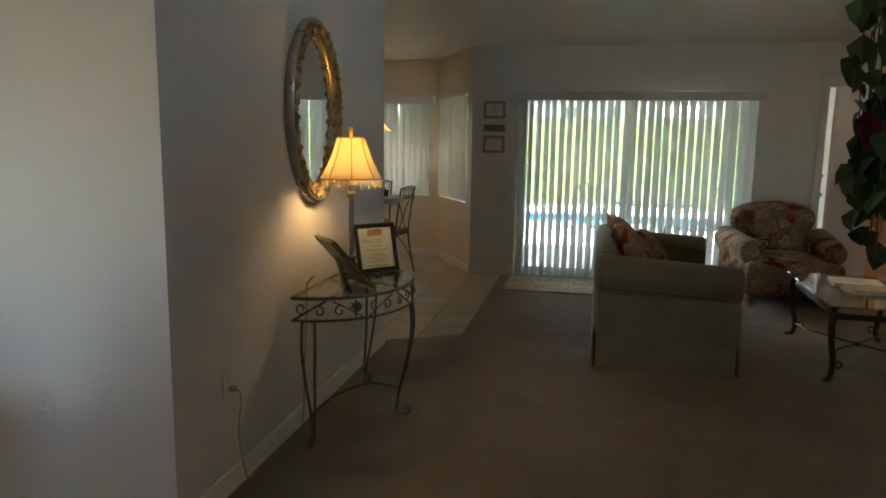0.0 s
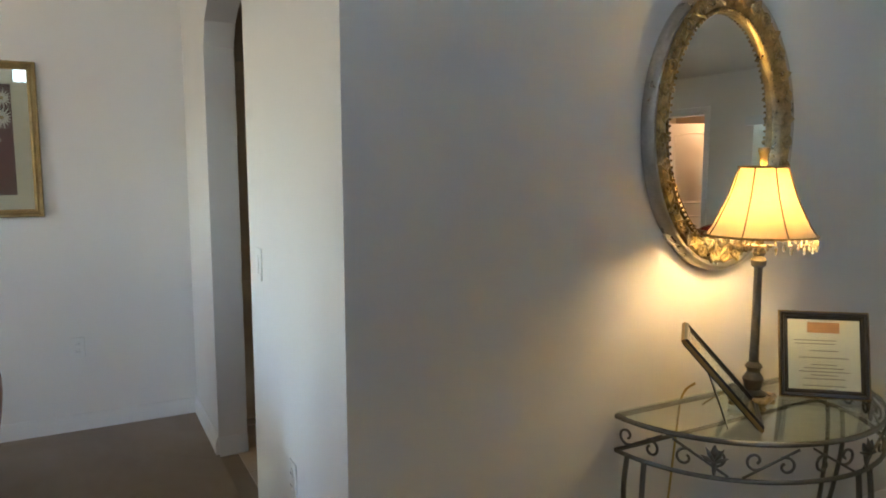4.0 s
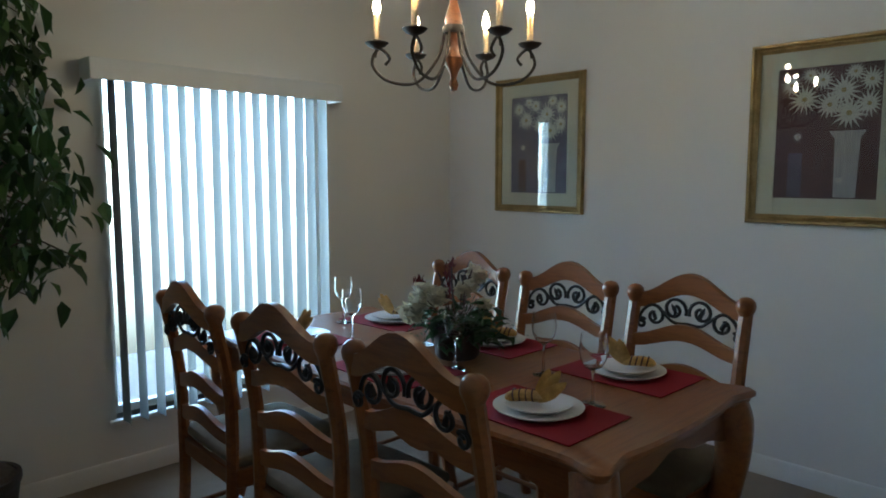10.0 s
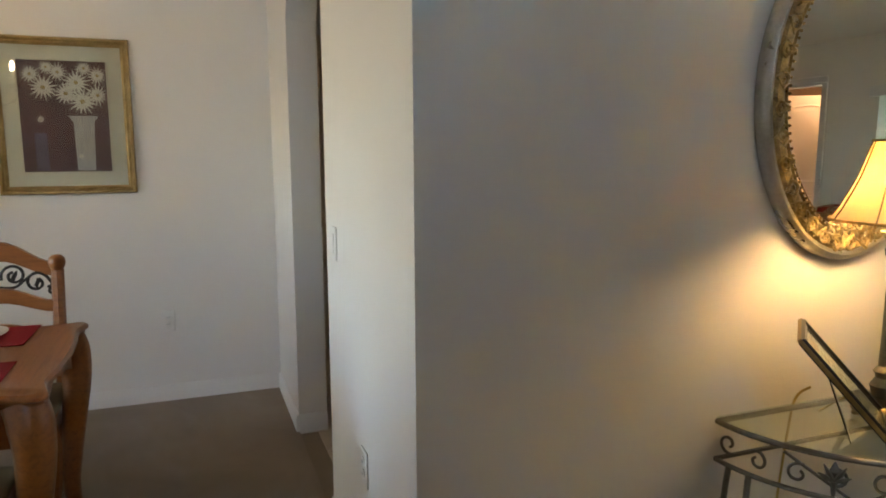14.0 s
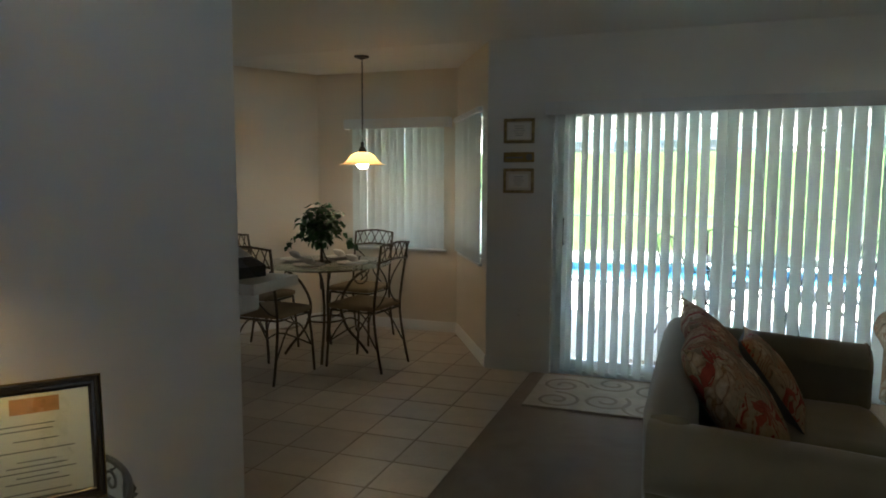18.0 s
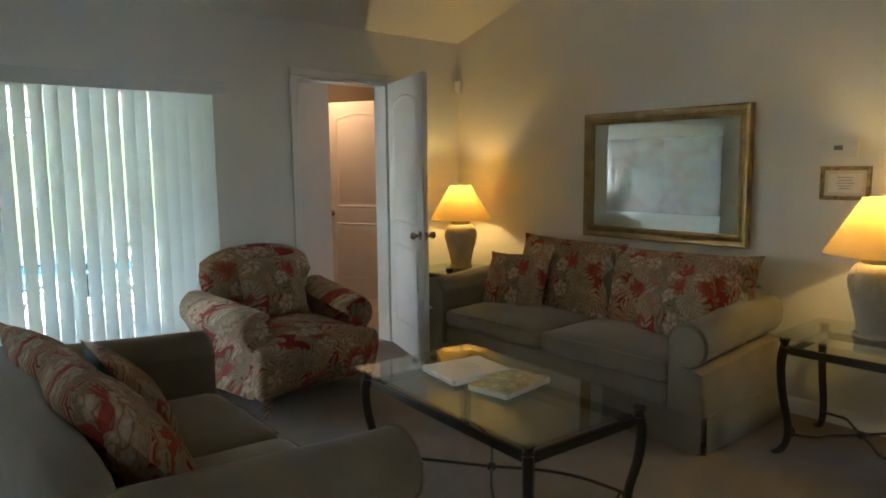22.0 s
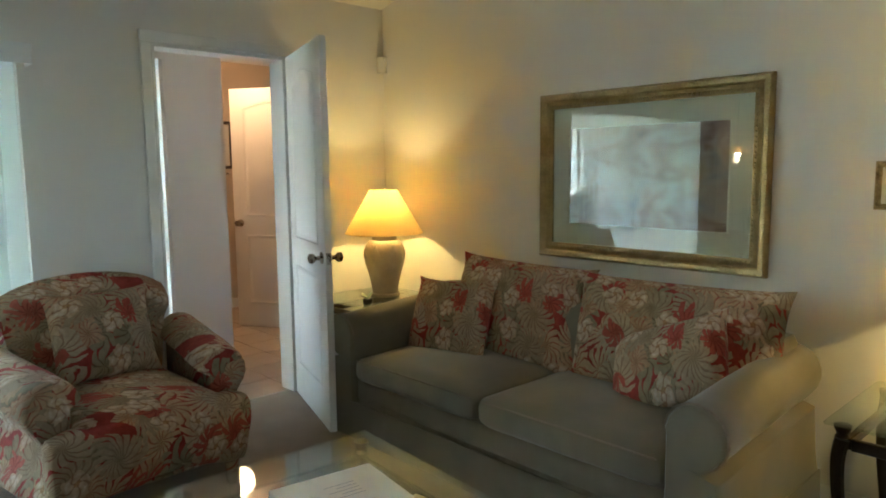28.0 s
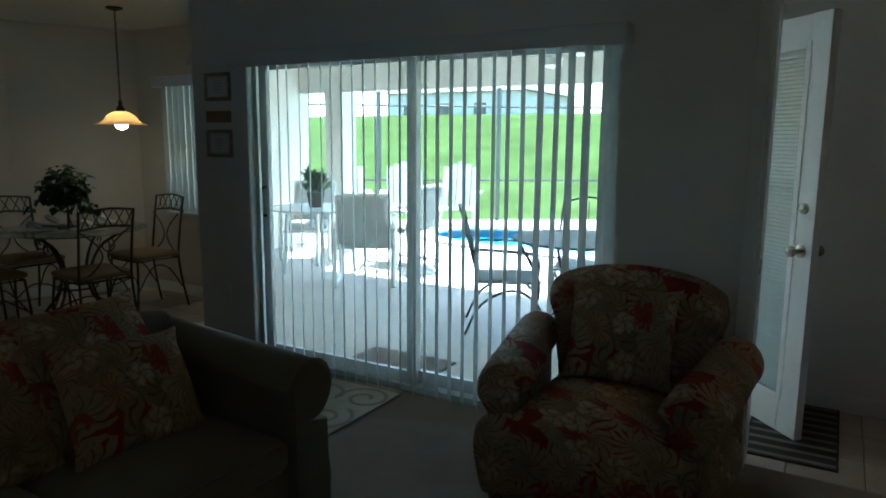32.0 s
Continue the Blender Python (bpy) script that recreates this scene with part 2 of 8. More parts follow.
    base = fan(base, 9.5, 6.3, 2.7, 1.3, 4.5, ((0.24, 0.040, 0.028), (0.38, 0.060, 0.042), (0.42, 0.13, 0.08)), 0.20, 0.66)
    # blossoms: ruffled cream petals round a tan eye
    rnd, ang, dist = rosette(7.6, 7.7, 5.3, 2.2)
    s = sums(t, "ABSOLUTE", sums(t, "SINE", sums(t, "MULTIPLY", ang, 2.5)))
    ruffle = sums(t, "MULTIPLY_ADD", sums(t, "SINE", sums(t, "MULTIPLY", ang, 11.0)), 0.025, 0.34)
    inside = sums(t, "GREATER_THAN", sums(t, "MULTIPLY_ADD", s, 0.05, ruffle), dist)
    inside = sums(t, "MULTIPLY", inside, sums(t, "GREATER_THAN", 0.50, rnd[1]))
    petal = ramp(t, s, [(0.02, (0.34, 0.20, 0.13)), (0.35, (0.58, 0.44, 0.31)), (0.9, (0.68, 0.54, 0.40))])
    petal = mix(t, petal, ramp(t, dist, [(0.02, (0.70, 0.55, 0.36)), (0.06, (0.66, 0.46, 0.30)), (0.11, (0.95, 0.9, 0.84)), (0.2, (0.84, 0.78, 0.70)), (0.27, (1, 1, 1)), (0.33, (0.82, 0.74, 0.64))]), 1.0, "MULTIPLY")
    petal = mix(t, petal, ramp(t, noise_of(t, 32, 3, 0.6), [(0.35, (0.72, 0.66, 0.58)), (0.6, (1, 1, 1))]), 0.8, "MULTIPLY")
    base = mix(t, base, petal, inside)
    base = mix(t, base, ramp(t, noise_of(t, 22, 3, 0.6), [(0.35, (0.74, 0.72, 0.68)), (0.65, (1, 1, 1))]), 0.7, "MULTIPLY")
    weave = noise_of(t, 480, 2, 0.6)
    base = mix(t, base, ramp(t, noise_of(t, 55, 3, 0.6), [(0.3, (0.78, 0.76, 0.74)), (0.65, (1, 1, 1))]), 0.7, "MULTIPLY")
    base = mix(t, base, ramp(t, weave, [(0.3, (0.8, 0.79, 0.77)), (0.65, (1, 1, 1))]), 0.6, "MULTIPLY")
    t.links.new(base, b.inputs["Base Color"])
    b.inputs["Roughness"].default_value = 0.85
    b.inputs["Specular IOR Level"].default_value = 0.2
    first = bump(t, b, noise_of(t, 14, 3), 0.25, 0.012)
    bump(t, b, weave, 0.3, 0.001, first)
    return m


M_WALL = wall_paint("wall_paint", (0.74, 0.71, 0.66))
M_WALL_NOOK = wall_paint("nook_paint", (0.70, 0.62, 0.51))
M_CEIL = wall_paint("ceiling_paint", (0.80, 0.77, 0.72))
M_TRIM = surface("white_trim", (0.76, 0.74, 0.70), 0.4, vary=0.05, small=90, relief=0.05)
M_CARPET = carpet()
M_GROUT = surface("grout", (0.27, 0.22, 0.17), 0.9, vary=0.15, small=120)
M_BLIND = surface("blind_vinyl", (0.74, 0.77, 0.75), 0.45, vary=0.04, small=200, relief=0.05, spread=0.28)
# white vinyl again, darkened: backlit shade on the slats put into the colour
M_BLIND_SHADED = surface("thick_blind_vinyl", (0.18, 0.192, 0.185), 0.6, vary=0.06, small=200, relief=0.05)
M_BLIND_HEAD = surface("blind_valance", (0.70, 0.70, 0.69), 0.4, vary=0.04, relief=0.03)
M_ALU = surface("aluminium_frame", (0.70, 0.71, 0.70), 0.45, metal=0.2, vary=0.06)
M_GLASS = clear_glass("window_glass")
M_TABLE_GLASS = clear_glass("table_glass", (0.90, 0.95, 0.92), gloss=0.06)
M_DOOR = surface("door_paint", (0.74, 0.72, 0.68), 0.38, vary=0.05, small=70, relief=0.06)
M_BRASS = surface("worn_nickel", (0.42, 0.37, 0.29), 0.28, metal=1.0, vary=0.15)
M_OLIVE = surface("olive_twill", (0.205, 0.172, 0.112), 0.9, vary=0.16, big=4, small=380, relief=0.35, depth=0.001, spec=0.15, sheen=0.25)
M_PRINT = leaf_print("tropical_print")
M_IRON = surface("bronzed_iron", (0.055, 0.042, 0.032), 0.42, metal=0.6, vary=0.3, small=80)
M_GREY_IRON = surface("brushed_pewter_iron", (0.19, 0.175, 0.15), 0.42, metal=0.7, vary=0.3, small=120)
M_BLACK = surface("black_iron", (0.02, 0.019, 0.018), 0.5, metal=0.3, vary=0.3)
M_GOLD = surface("gilt_frame", (0.36, 0.25, 0.10), 0.42, metal=0.75, vary=0.3, big=14, small=120, relief=0.25)
M_OLDGOLD = surface("antiqued_gilt", (0.48, 0.36, 0.18), 0.34, metal=0.75, vary=0.5, big=30, small=160, relief=0.4)
M_MAT = surface("picture_mount", (0.66, 0.60, 0.49), 0.8, vary=0.05)
M_PAPER = surface("paper", (0.76, 0.73, 0.67), 0.8, vary=0.04)
M_INK = surface("grey_ink", (0.22, 0.21, 0.2), 0.8, vary=0.1)
M_OAK = wood("honey_oak", (0.275, 0.094, 0.019), (0.19, 0.060, 0.012), 5)
M_PINE = wood("pale_maple", (0.52, 0.36, 0.19), (0.40, 0.26, 0.13), 4, 0.45, (8, 8, 1), 0.1)
M_CERAMIC = surface("sand_ceramic", (0.40, 0.33, 0.235), 0.6, vary=0.15, big=8, small=90, relief=0.3)
M_SHADE = surface("lamp_shade_linen", (0.82, 0.67, 0.36), 0.8, vary=0.06, small=300, spread=0.55)
M_PLASTIC = surface("white_plastic", (0.72, 0.70, 0.65), 0.35, vary=0.04, relief=0.0)
M_MIRROR, mirror_tree, mirror_node = nodes_of("mirror_silver")
mirror_node.inputs["Base Color"].default_value = (0.88, 0.88, 0.87, 1)
mirror_node.inputs["Metallic"].default_value, mirror_node.inputs["Roughness"].default_value = 1.0, 0.0
M_AMBER = surface("amber_glass", (0.86, 0.68, 0.42), 0.25, vary=0.1, relief=0.0, spread=0.65)
M_GLOBE = glow("globe_glow", (1.0, 0.80, 0.52), 3.5)

# ---------------------------------------------------------------- mesh helpers
def box(bm, x0, x1, y0, y1, z0, z1, bevel=0.0, seg=1):
    m = Matrix.LocRotScale(((x0 + x1) / 2, (y0 + y1) / 2, (z0 + z1) / 2), None, (abs(x1 - x0), abs(y1 - y0), abs(z1 - z0)))
    made = bmesh.ops.create_cube(bm, size=1, matrix=m)["verts"]
    if bevel:
        edges = {e for v in made for e in v.link_edges}
        bmesh.ops.bevel(bm, geom=list(edges), offset=bevel, segments=seg, affect="EDGES", profile=0.7)
    return bm


def boxed(*a, **k):
    return box(bmesh.new(), *a, **k)


def lathe(profile, seg=24, bm=None, m=None, caps=True):
    """A body turned round z from (radius, height) pairs."""
    bm = bm or bmesh.new()
    rings = []
    for r, z in profile:
        rings.append([bm.verts.new((r * math.cos(2 * math.pi * k / seg), r * math.sin(2 * math.pi * k / seg), z)) for k in range(seg)])
    for a, b in zip(rings, rings[1:]):
        for k in range(seg):
            bm.faces.new((a[k], a[(k + 1) % seg], b[(k + 1) % seg], b[k]))
    if caps and profile[0][0] > 1e-4:
        bm.faces.new(rings[0][::-1])
    if caps and profile[-1][0] > 1e-4:
        bm.faces.new(rings[-1])
    if m is not None:
        bmesh.ops.transform(bm, matrix=m, verts=[v for ring in rings for v in ring])
    return bm


def tube(points, radius, seg=8, bm=None, flat=1.0, closed=False, up=(0, 0, 1)):
    """A rod along points; radius may be a list. flat squeezes it along its second axis."""
    bm = bm or bmesh.new()
    pts = [Vector(p) for p in points]
    n = len(pts)
    rad = radius if isinstance(radius, (list, tuple)) else [radius] * n
    rings, side = [], None
    for i, p in enumerate(pts):
        ahead = (pts[(i + 1) % n] - pts[i - 1]) if closed else (pts[min(i + 1, n - 1)] - pts[max(i - 1, 0)])
        ahead.normalize()
        if side is None:
            ref = Vector(up) if abs(ahead.dot(Vector(up))) < 0.95 else Vector((1, 0, 0))
            side = ahead.cross(ref).normalized()
        side = (side - ahead * side.dot(ahead)).normalized()
        over = ahead.cross(side)
        rings.append([bm.verts.new(p + rad[i] * (math.cos(2 * math.pi * k / seg) * side + flat * math.sin(2 * math.pi * k / seg) * over)) for k in range(seg)])
    pairs = list(zip(rings, rings[1:])) + ([(rings[-1], rings[0])] if closed else [])
    for a, b in pairs:
        for k in range(seg):
            bm.faces.new((a[k], a[(k + 1) % seg], b[(k + 1) % seg], b[k]))
    if not closed:
        bm.faces.new(rings[0][::-1])
        bm.faces.new(rings[-1])
    return bm


def prism(outline, z0, z1, bm=None, m=None):
    """A flat outline of (x, y) pairs given depth along z."""
    bm = bm or bmesh.new()
    lo = [bm.verts.new((x, y, z0)) for x, y in outline]
    hi = [bm.verts.new((x, y, z1)) for x, y in outline]
    n = len(lo)
    bm.faces.new(lo[::-1])
    bm.faces.new(hi)
    for k in range(n):
        bm.faces.new((lo[k], lo[(k + 1) % n], hi[(k + 1) % n], hi[k]))
    if m is not None:
        bmesh.ops.transform(bm, matrix=m, verts=lo + hi)
    return bm


def smooth_curve(points, steps=6):
    """Catmull-Rom points through the given ones."""
    pts = [Vector(p) for p in points]
    out = []
    for i in range(len(pts) - 1):
        a, b, c, d = pts[max(i - 1, 0)], pts[i], pts[i + 1], pts[min(i + 2, len(pts) - 1)]
        for k in range(steps):
            u = k / steps
            out.append(0.5 * (2 * b + (c - a) * u + (2 * a - 5 * b + 4 * c - d) * u * u + (3 * b - a - 3 * c + d) * u**3))
    out.append(pts[-1])
    return out


def spiral(cx, cy, r0, r1, a0, a1, n=14):
    """Points of a scroll in a plane, radius r0 to r1, angle a0 to a1 in degrees."""
    return [(cx + (r0 + (r1 - r0) * k / n) * math.cos(radians(a0 + (a1 - a0) * k / n)), cy + (r0 + (r1 - r0) * k / n) * math.sin(radians(a0 + (a1 - a0) * k / n))) for k in range(n + 1)]


def pillow(w, h, d, nx=14, ny=14, power=0.45, sag=0.0, seed=1, pinch=0.04):
    """A stuffed cushion: w by h, d thick, with pointed corners and a soft uneven surface."""
    bm = bmesh.new()
    r = random.Random(seed)
    off = Vector((r.random() * 50, r.random() * 50, r.random() * 50))
    grids = []
    for sign in (1, -1):
        rows = []
        for j in range(ny + 1):
            row = []
            for i in range(nx + 1):
                u, v = 2 * i / nx - 1, 2 * j / ny - 1
                puff = max(0.0, (1 - u * u) * (1 - v * v)) ** power
                edge = 1 - pinch * (1 - (u * u) ** 2) * (v * v) ** 3 * 1.0
                edge2 = 1 - pinch * (1 - (v * v) ** 2) * (u * u) ** 3 * 1.0
                p = Vector((u * w / 2 * edge2, sign * d / 2 * puff, v * h / 2 * edge))
                p.y += sign * 0.012 * puff * noise.noise(p * 9 + off)
                p.z -= sag * (1 - u * u) * max(0, v)
                row.append(p)
            rows.append(row)
        grids.append(rows)
    front = [[bm.verts.new(p) for p in row] for row in grids[0]]
    back = [[(front[j][i] if i in (0, nx) or j in (0, ny) else bm.verts.new(grids[1][j][i])) for i in range(nx + 1)] for j in range(ny + 1)]
    for j in range(ny):
        for i in range(nx):
            bm.faces.new((front[j][i], front[j + 1][i], front[j + 1][i + 1], front[j][i + 1]))
            bm.faces.new((back[j][i], back[j][i + 1], back[j + 1][i + 1], back[j + 1][i]))
    return bm


def slab(x0, x1, y0, y1, z0, z1, puff=0.03, n=10, r=0.05, seed=2):
    """An upholstered block: rounded edges, a bulging top and slightly uneven faces."""
    bm = bmesh.new()
    box(bm, x0, x1, y0, y1, z0, z1)
    bmesh.ops.subdivide_edges(bm, edges=bm.edges[:], cuts=n, use_grid_fill=True)
    c = Vector(((x0 + x1) / 2, (y0 + y1) / 2, (z0 + z1) / 2))
    h = Vector(((x1 - x0) / 2, (y1 - y0) / 2, (z1 - z0) / 2))
    r = min(r, h.x * 0.98, h.y * 0.98, h.z * 0.98)
    off = Vector((seed * 3.1, seed * 1.7, seed * 2.3))
    for v in bm.verts:
        d = v.co - c
        inner = Vector([max(-h[k] + r, min(h[k] - r, d[k])) for k in range(3)])
        out = d - inner
        if out.length > 1e-9:
            d = inner + out.normalized() * min(r, out.length * 1.0 if out.length < r else r)
        u, w, s = d.x / h.x, d.y / h.y, d.z / h.z
        if s > 0:
            d.z += puff * max(0, 1 - u * u) * max(0, 1 - w * w) * s
        d += Vector((0.25 * puff * u * (1 - w * w) * (1 - s * s), 0.25 * puff * w * (1 - u * u) * (1 - s * s), 0))
        v.co = c + d + 0.004 * Vector((noise.noise(d * 7 + off), noise.noise(d * 7 - off), noise.noise(d * 6 + off * 2)))
    return bm


SMOOTH_LIMIT = radians(38)


def mesh_of(name, bm, material, smooth=True):
    bmesh.ops.recalc_face_normals(bm, faces=bm.faces[:])
    if smooth:
        for f in bm.faces:
            f.smooth = True
        for e in bm.edges:
            if len(e.link_faces) == 2 and e.calc_face_angle(0) > SMOOTH_LIMIT:
                e.smooth = False
    me = bpy.data.meshes.new(name)
    bm.to_mesh(me)
    bm.free()
    for m in material if isinstance(material, (list, tuple)) else [material]:
        me.materials.append(m)
    return me


def part(name, bm, material, parent, label="", m=None, smooth=True):
    ob = new(name, mesh_of(name, bm, material, smooth))
    ob.parent = parent
    if m is not None:
        ob.matrix_basis = m
    if label:
        ob["label"] = label
    return ob


def again(ob, m, parent=None):
    """Another piece on the same mesh."""
    o = new(ob.name.split(".")[0], ob.data)
    o.parent = parent or ob.parent
    o.matrix_basis = m
    if "label" in ob:
        o["label"] = ob["label"]
    return o


def thing(name, m, label, category, group="", kind=""):
    e = new(name)
    e.empty_display_size = 0.1
    e.matrix_basis = m
    return tagged(e, label, category, group, kind)


def solid(name, bm, material, label="", category="", kind="structure", m=None, smooth=True, group=""):
    ob = new(name, mesh_of(name, bm, material, smooth))
    if m is not None:
        ob.matrix_basis = m
    return tagged(ob, label, category, group, kind)


# ---------------------------------------------------------------- the plan (metres)
NORTH, EAST, CEIL = 0.0, 0.0, 2.40
MIRROR_X, HALL_Y = -5.07, -5.25
WEST_X, SOUTH_Y = -7.66, -8.52
MIRROR_END = -2.755
PIER_X = -4.92
DOOR_L, DOOR_R, DOOR_T = -1.505, -0.732, 2.025
SLIDE_L, SLIDE_R, SLIDE_T = -4.44, -2.11, 1.95
ARCH_N, ARCH_S = -3.745, -5.05
TH = 0.13
RISE = 0.30     # vault: metres up for each metre south


def vault(y):
    return CEIL + RISE * max(0.0, min(-y, 4.4))


def wall_x(name, x0, x1, y, holes, top, material=None, t=TH, side=1, label="off-white painted drywall", z0=0.0):
    """A wall along x with its face at y; side 1: its body lies to the north. Holes: (x0, x1, z0, z1)."""
    bm = bmesh.new()
    ya, yb = (y, y + t) if side > 0 else (y - t, y)
    xs = sorted({x0, x1, *[h[0] for h in holes], *[h[1] for h in holes]})
    for a, b in zip(xs, xs[1:]):
        hs = [h for h in holes if h[0] <= a + 1e-6 and h[1] >= b - 1e-6]
        if not hs:
            box(bm, a, b, ya, yb, z0, top)
            continue
        if hs[0][2] > z0:
            box(bm, a, b, ya, yb, z0, hs[0][2])
        if hs[0][3] < top:
            box(bm, a, b, ya, yb, hs[0][3], top)
    return solid(name, bm, material or M_WALL, label, "wall", smooth=False)


def wall_y(name, y0, y1, x, holes, top, material=None, t=TH, side=1, label="off-white painted drywall"):
    """A wall along y with its face at x; side 1: its body lies to the east."""
    bm = bmesh.new()
    xa, xb = (x, x + t) if side > 0 else (x - t, x)
    ys = sorted({y0, y1, *[h[0] for h in holes], *[h[1] for h in holes]})
    for a, b in zip(ys, ys[1:]):
        hs = [h for h in holes if h[0] <= a + 1e-6 and h[1] >= b - 1e-6]
        if not hs:
            box(bm, xa, xb, a, b, 0, top)
            continue
        if hs[0][2] > 0:
            box(bm, xa, xb, a, b, 0, hs[0][2])
        if hs[0][3] < top:
            box(bm, xa, xb, a, b, hs[0][3], top)
    return solid(name, bm, material or M_WALL, label, "wall", smooth=False)


def arch_fill(bm, a0, a1, spring, rise, top, place):
    """The wall above an opening with a segmental arch: place(u, z, d) gives the point, d 0 or 1 for the two faces."""
    n = 16
    for d_from in range(n):
        u0, u1 = a0 + (a1 - a0) * d_from / n, a0 + (a1 - a0) * (d_from + 1) / n
        s0, s1 = [spring + rise * math.sqrt(max(0.0, 1 - (2 * (u - a0) / (a1 - a0) - 1) ** 2)) for u in (u0, u1)]
        q = [bm.verts.new(place(u, z, d)) for d in (0, 1) for u, z in ((u0, s0), (u1, s1), (u1, top), (u0, top))]
        for f in ((0, 1, 2, 3), (7, 6, 5, 4), (0, 4, 5, 1), (3, 2, 6, 7)):
            bm.faces.new([q[k] for k in f])


TOP = 4.2
# north wall with the sliding door and the doorway to the pool bath
wall_x("wall_north", PIER_X, 0.16, NORTH, [(SLIDE_L, SLIDE_R, 0, SLIDE_T), (DOOR_L, DOOR_R, 0, DOOR_T)], 2.5, t=0.15)
# east wall up to the arch, and past it
wall_y("wall_east", ARCH_N, NORTH, EAST, [], TOP, t=0.16)
# its hole takes an added high window, unseen, to light the mirror wall
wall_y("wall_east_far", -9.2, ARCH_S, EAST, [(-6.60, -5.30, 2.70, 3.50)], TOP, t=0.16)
bm = bmesh.new()
arch_fill(bm, ARCH_S, ARCH_N, 1.99, 0.24, TOP, lambda u, z, d: (0.16 * d, u, z))
solid("wall_east_arch", bm, M_WALL, "off-white drywall over an arched opening", "wall", smooth=False)
# passage behind the arch
wall_y("wall_passage", -5.30, -3.0, 1.30, [], TOP, t=0.1)
# its hole takes an added window, unseen, to brighten the passage
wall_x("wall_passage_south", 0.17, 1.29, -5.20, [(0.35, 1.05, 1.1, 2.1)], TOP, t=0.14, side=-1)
wall_x("wall_passage_north", 0.17, 1.29, -3.1, [], TOP, t=0.1)
# wall with the mirror, and the wall that turns the corner to the dining arch
wall_y("wall_mirror", HALL_Y, MIRROR_END, MIRROR_X, [], TOP, t=0.14, side=-1)
wall_x("wall_switch", -6.09, MIRROR_X - 0.14, HALL_Y, [], TOP, t=0.14)
wall_x("wall_dining_stub", WEST_X, -6.95, HALL_Y, [], TOP, t=0.14)
bm = bmesh.new()
arch_fill(bm, -6.95, -6.09, 1.99, 0.22, TOP, lambda u, z, d: (u, HALL_Y + 0.14 * d, z))
solid("wall_dining_arch", bm, M_WALL, "off-white drywall over an arched opening", "wall", smooth=False)
# dining room
wall_y("wall_dining_west", SOUTH_Y, HALL_Y, WEST_X, [], TOP, t=0.15, side=-1)
DWIN_L, DWIN_R, DWIN_B, DWIN_T = -6.69, -5.51, 0.29, 1.86
wall_x("wall_dining_south", WEST_X - 0.15, -3.6, SOUTH_Y, [(DWIN_L, DWIN_R, DWIN_B, DWIN_T)], TOP, t=0.18, side=-1)
wall_y("wall_entry_west", -10.6, SOUTH_Y - 0.18, -3.6, [], TOP, t=0.12, side=-1)
wall_x("wall_entry_south", -3.72, 1.6, -10.6, [], TOP, t=0.15, side=-1)
wall_x("wall_living_south", -2.0, 0.16, -9.2, [], TOP, t=0.12, side=-1)
# hall and kitchen behind the mirror wall
wall_y("wall_hall_west", HALL_Y + 0.14, 0.2, -7.42, [], TOP, M_WALL_NOOK, t=0.12, side=-1)
# breakfast nook: a bay with a slanted side
NK_X, NK_Y = -5.50, 1.04
NKW_X = -6.92
NW_B, NW_T = 0.77, 1.95


def slanted(name, a, b, holes, top, t, material, label):
    """A wall from a to b on plan; its room side is to the left of a->b."""
    run = Vector(b) - Vector(a)
    ang = math.degrees(math.atan2(run.y, run.x))
    ob = wall_x(name, 0, run.length, 0, holes, top, material, t, -1, label)
    ob.matrix_basis = pose(a[0], a[1], 0, 0, 0, ang)
    return ob


slanted("wall_nook_slant", (PIER_X, 0.0), (NK_X, NK_Y), [(0.18, 1.0, NW_B, NW_T)], TOP, 0.14, M_WALL_NOOK, "warm off-white painted drywall with a window")
wall_x("wall_nook_north", NKW_X, NK_X, NK_Y, [(-6.53, NK_X - 0.13, NW_B, NW_T)], TOP, M_WALL_NOOK, t=0.15)

slanted("wall_nook_slant_west", (NKW_X, NK_Y), (-7.54, -0.07), [], TOP, 0.14, M_WALL_NOOK, "warm off-white painted drywall")

# floors
bm = boxed(-8.2, 1.9, -10.8, 0.15, -0.12, 0.0)
solid("floor_slab", bm, M_GROUT, "bare concrete floor slab", "floor", smooth=False)
bm = prism([(-4.56, 0.02), (1.3, 0.02), (1.3, -10.6), (-7.66, -10.6), (-7.66, -5.25), (-5.07, -5.25), (-5.07, -2.69), (-4.585, -2.43), (-4.56, -2.36)], -0.01, 0.009)
box(bm, DOOR_L, DOOR_R, 0.02, 0.05, -0.01, 0.0085)
solid("floor_carpet", bm, M_CARPET, "tan cut-pile carpet with soft footmarks", "floor", smooth=False)

# ceilings: a vault over the living room, flat ones over nook and hall
bm = bmesh.new()
ys = [0.15, 0.0, -4.4, -10.8]
rows = []
for y in ys:
    z = vault(y) if y < 0 else CEIL
    rows.append([bm.verts.new((x, y, zz)) for x in (MIRROR_X - 3.2, 1.6) for zz in (z, z + 0.1)])
for a, b in zip(rows, rows[1:]):
    bm.faces.new((a[0], b[0], b[2], a[2]))
    bm.faces.new((a[1], a[3], b[3], b[1]))
    bm.faces.new((a[0], a[1], b[1], b[0]))
    bm.faces.new((a[2], b[2], b[3], a[3]))
bm.faces.new((rows[0][0], rows[0][2], rows[0][3], rows[0][1]))
bm.faces.new((rows[-1][0], rows[-1][1], rows[-1][3], rows[-1][2]))
solid("ceiling", bm, M_CEIL, "off-white textured vaulted ceiling", "ceiling", smooth=False)
